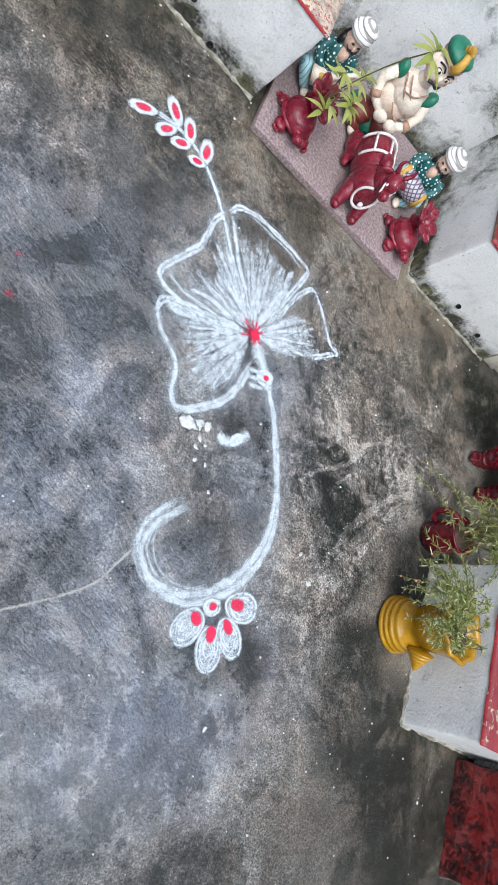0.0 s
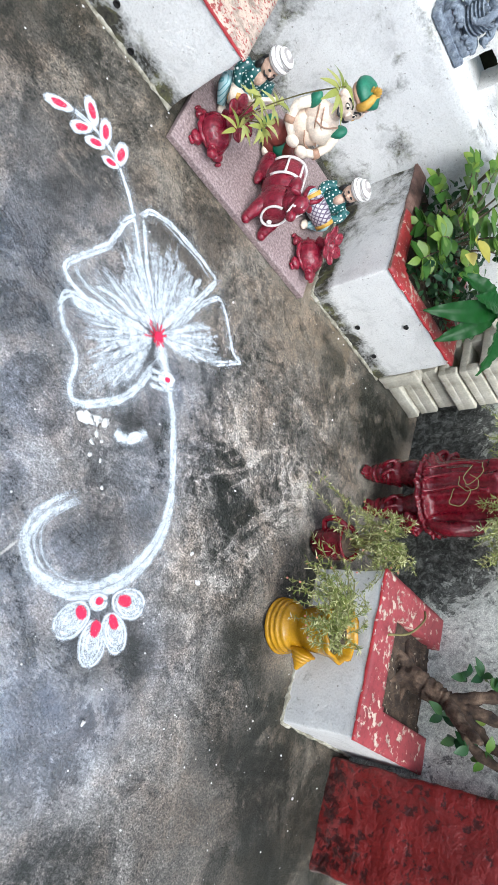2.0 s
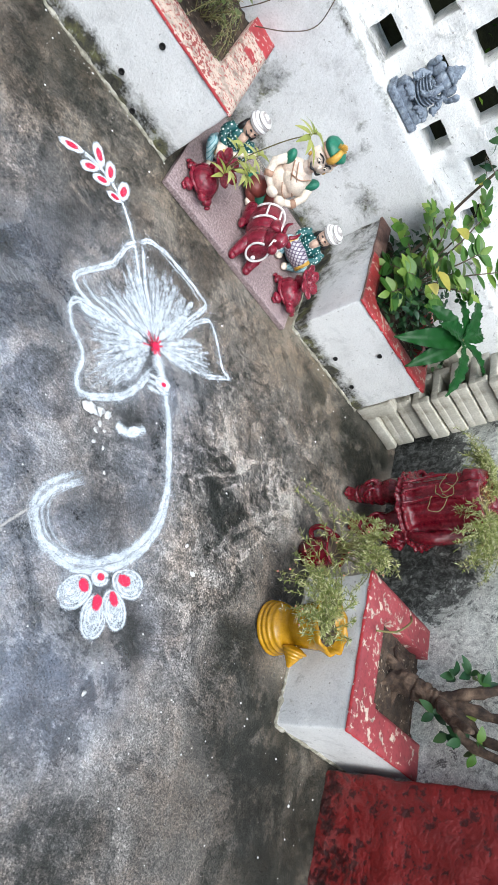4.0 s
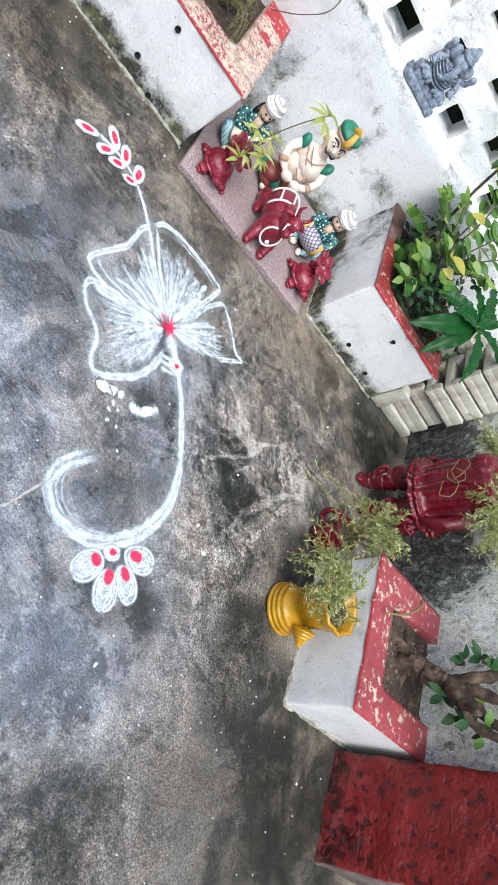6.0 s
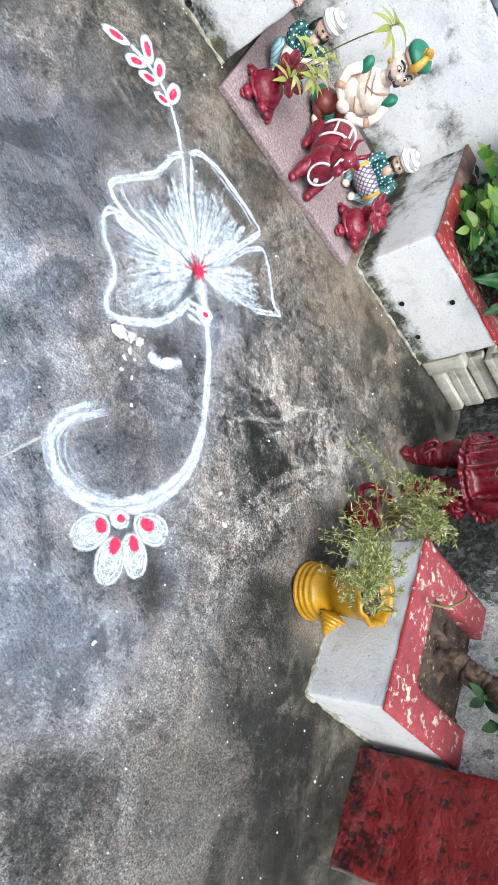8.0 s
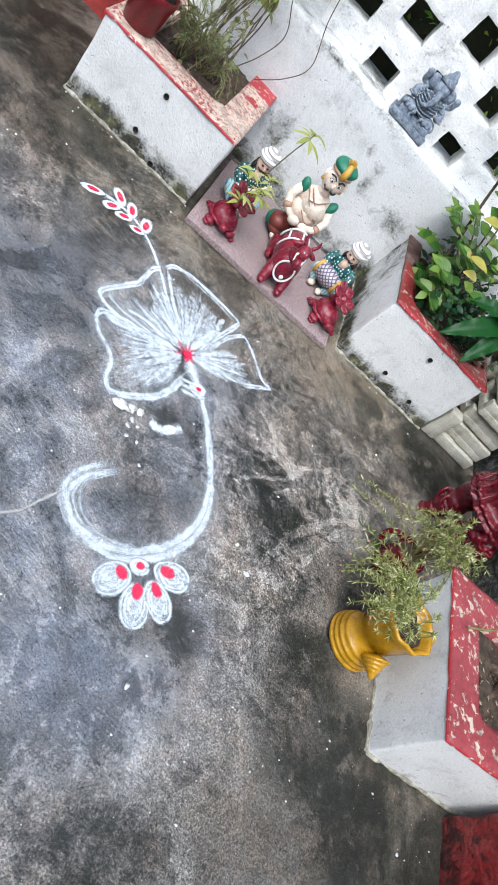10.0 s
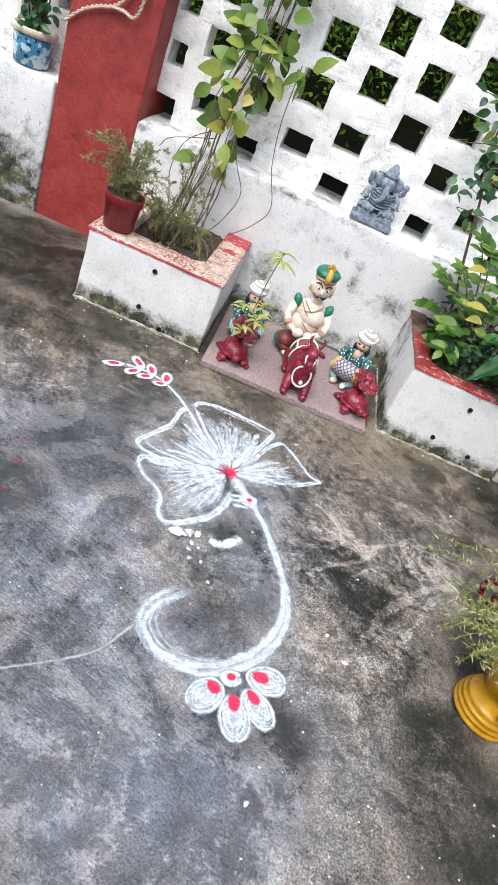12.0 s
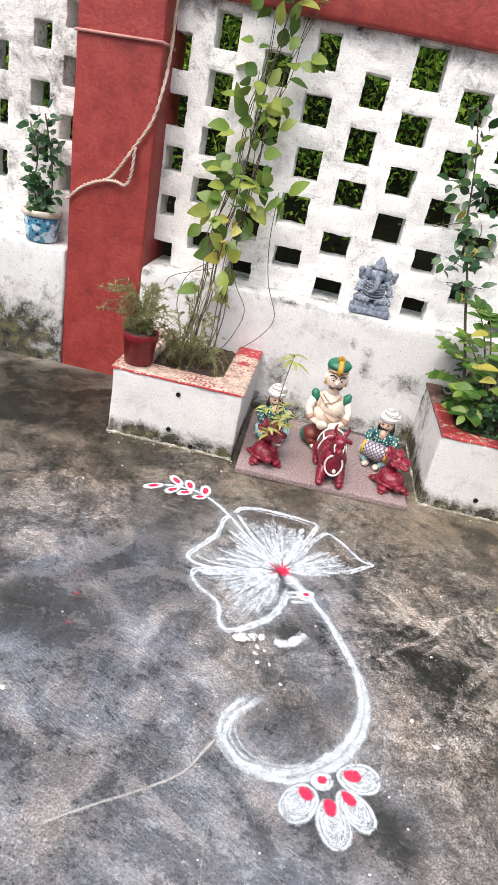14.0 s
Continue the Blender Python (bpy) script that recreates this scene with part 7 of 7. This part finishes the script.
def old_tree():
    rnd = random.Random(61)
    ob = thing("old_tree", "gnarled brown tree stem forking low over the planter", "tree")
    bm = bmesh.new()
    trunk = spline(((1.245, -0.917, 0.150), (1.255, -0.937, 0.220), (1.272, -0.967, 0.290), (1.282, -0.987, 0.345)), 6)
    trunk = spline([tuple(p) for p in trunk[::3]], 10)
    tube(bm, trunk, [0.040 - 0.00035 * k + 0.005 * noise.noise(Vector((k * 0.4, 0, 3))) for k in range(len(trunk))], 30)
    for a in (0.2, 1.4, 2.6, 3.8, 5.0):
        tube(bm, spline(((1.245, -0.917, 0.210), (1.245 + 0.035 * math.cos(a), -0.917 + 0.045 * math.sin(a), 0.195), (1.245 + 0.06 * math.cos(a), -0.917 + 0.085 * math.sin(a), 0.180)), 4), [0.020 - 0.0016 * k for k in range(9)], 8)
    for v in bm.verts:
        v.co += 0.007 * Vector((noise.noise(v.co * 50), noise.noise(v.co * 50 + Vector((9, 0, 0))), 0.6 * noise.noise(v.co * 40))) + 0.003 * Vector((noise.noise(v.co * 150), noise.noise(v.co * 150 + Vector((3, 0, 0))), 0))
    part("trunk", bm, M_BARK, ob)
    ends = ((1.330, -0.922, 0.47, 0.62), (1.320, -1.002, 0.47, 0.64), (1.295, -1.067, 0.45, 0.66), (1.260, -1.092, 0.42, 0.60), (1.240, -1.037, 0.38, 0.43))
    for x, y, z, top in ends:
        bm = bmesh.new()
        limb = spline(((1.278, -0.977, 0.315), ((1.278 + x) / 2 - 0.012, (-0.977 + y) / 2, (0.315 + z) / 2), (x, y, z), (x + (x - 1.278) * 0.6, y + (y + 0.977) * 0.5, top)), 6)
        tube(bm, limb, [0.020 - 0.0006 * k + 0.002 * math.sin(k * 1.7) for k in range(len(limb))], 16)
        for v in bm.verts:
            v.co += 0.006 * Vector((noise.noise(v.co * 45), noise.noise(v.co * 45 + Vector((9, 0, 0))), 0.4 * noise.noise(v.co * 60))) + 0.002 * Vector((noise.noise(v.co * 160), noise.noise(v.co * 160 + Vector((2, 0, 0))), 0))
        part("limb", bm, M_BARK, ob)
    dark, fresh = bmesh.new(), bmesh.new()
    for p in ((1.282, -0.907, 0.350), (1.300, -0.892, 0.385), (1.310, -0.922, 0.420), (1.260, -1.012, 0.310), (1.265, -1.062, 0.350), (1.250, -1.082, 0.390)):
        for k in range(4):
            leaf(dark, Vector(p), rand_dir(rnd) + Vector((-0.3, 0, 0.2)), (-0.6, 0, 0.8), rnd.uniform(0.03, 0.05), 0.024, 0.15, 0.3, 5)
    for p in ((1.300, -1.007, 0.380), (1.310, -1.092, 0.400), (1.265, -1.077, 0.430), (1.290, -0.912, 0.410), ):
        for k in range(4):
            leaf(fresh, Vector(p), rand_dir(rnd) + Vector((-0.3, 0, 0.3)), (-0.6, 0, 0.8), rnd.uniform(0.025, 0.04), 0.026, 0.15, 0.3, 4)
    part("dark_leaves", dark, L_DARK, ob)
    part("young_leaves", fresh, L_FRESH, ob, "bright green young leaves")
    part("dry_runner", tube(bmesh.new(), spline(((1.040, -0.892, 0.245), (1.110, -0.862, 0.262), (1.180, -0.802, 0.262), (1.220, -0.762, 0.240)), 6), 0.003, 6), M_GREENSTEM, ob, "pale dry runner lying across the rim")


old_tree()


def bucket_plant():
    rnd = random.Random(71)
    ob = thing("bucket_plant", "small rose plant with dark leaves in the blue bucket", "plant")
    wood, green = bmesh.new(), bmesh.new()
    for pts in (((-0.950, 0.527, 0.548), (-0.975, 0.517, 0.661), (-0.965, 0.517, 0.775), (-0.995, 0.517, 0.879)), ((-0.925, 0.527, 0.548), (-0.905, 0.517, 0.680), (-0.915, 0.517, 0.794), (-0.935, 0.507, 0.917)), ((-0.945, 0.527, 0.548), (-0.935, 0.497, 0.624), (-0.955, 0.497, 0.699))):
        path = spline(pts, 6)
        tube(wood, path, 0.0028, 5)
        broad_leaves(green, path, 64, rnd, 0.034, 0.66, 0.10, 1.2)
    part("stem", wood, M_TWIG, ob)
    part("foliage", green, L_DARK, ob)


bucket_plant()


# ---- rope on the pillar ----
def rope():
    ob = thing("rope", "twisted jute rope slung across the red pillar", "rope")
    main = spline(((-0.822, 0.460, 0.655), (-0.772, 0.460, 0.703), (-0.722, 0.459, 0.732), (-0.672, 0.458, 0.752), (-0.635, 0.458, 0.795), (-0.588, 0.458, 0.868), (-0.532, 0.459, 0.962), (-0.511, 0.475, 1.06), (-0.509, 0.52, 1.17), (-0.509, 0.55, 1.42)), 14)
    slack = spline(((-0.680, 0.456, 0.748), (-0.640, 0.453, 0.750), (-0.603, 0.451, 0.745), (-0.586, 0.451, 0.785), (-0.580, 0.454, 0.872)), 14)
    for line, turns in ((main, 46), (slack, 22)):
        for ph in (0, math.pi):
            path = []
            for i, p in enumerate(line):
                a = ph + 2 * math.pi * turns * i / len(line) * 0.35
                path.append(p + Vector((0.0031 * math.cos(a), -0.002 + 0.002 * math.sin(a), 0.0031 * math.sin(a))))
            part("strand", tube(bmesh.new(), path, 0.0038, 7), M_ROPE, ob)


M_ROPE = surface("jute_rope", (0.34, 0.24, 0.18), (0.50, 0.38, 0.31), (0.60, 0.49, 0.42), 50, 250, 0.95, 0.5)
rope()
bm = tube(bmesh.new(), ((-0.823, 0.465, 1.187), (-0.68, 0.464, 1.192), (-0.523, 0.464, 1.198), (-0.516, 0.52, 1.196), (-0.516, 0.595, 1.192)), 0.005, 8)
whole("tie_wire", bm, paint("faded_pink_paint", (0.52, 0.25, 0.22), 0.7), "faded pink wire tied round the pillar", "wire")


# ---- garden beyond the screen ----
def hedge():
    rnd, bm = random.Random(81), bmesh.new()
    for i in range(96000):
        x, y = rnd.uniform(-2.6, 3.2), rnd.uniform(1.25, 3.1)
        top = 2.1 + 0.5 * noise.noise(Vector((x * 1.6, y * 1.6, 0))) + 0.25 * (y - 1.25)
        z = top * rnd.random() ** 0.55
        if y < 1.25 + 0.7 * max(0.0, noise.noise(Vector((x * 2.3, 0.5, z * 2.6)))):
            continue
        leaf(bm, (x, y, z), rand_dir(rnd, 0.4), (rand_dir(rnd) + Vector((0, -0.6, 1.0))), rnd.uniform(0.022, 0.050), rnd.uniform(0.011, 0.021), 0.2, 0.3, 2)
    whole("hedge", bm, L_HEDGE, "dense green shrubbery in the garden beyond the screen", "hedge", kind="stuff")
    bm = tube(bmesh.new(), ((-0.30, 3.5, -0.12), (-0.29, 3.5, 1.0), (-0.30, 3.5, 2.6)), 0.07, 10)
    whole("garden_post", bm, M_BARK, "weathered brown post in the garden beyond the screen", "post")


hedge()
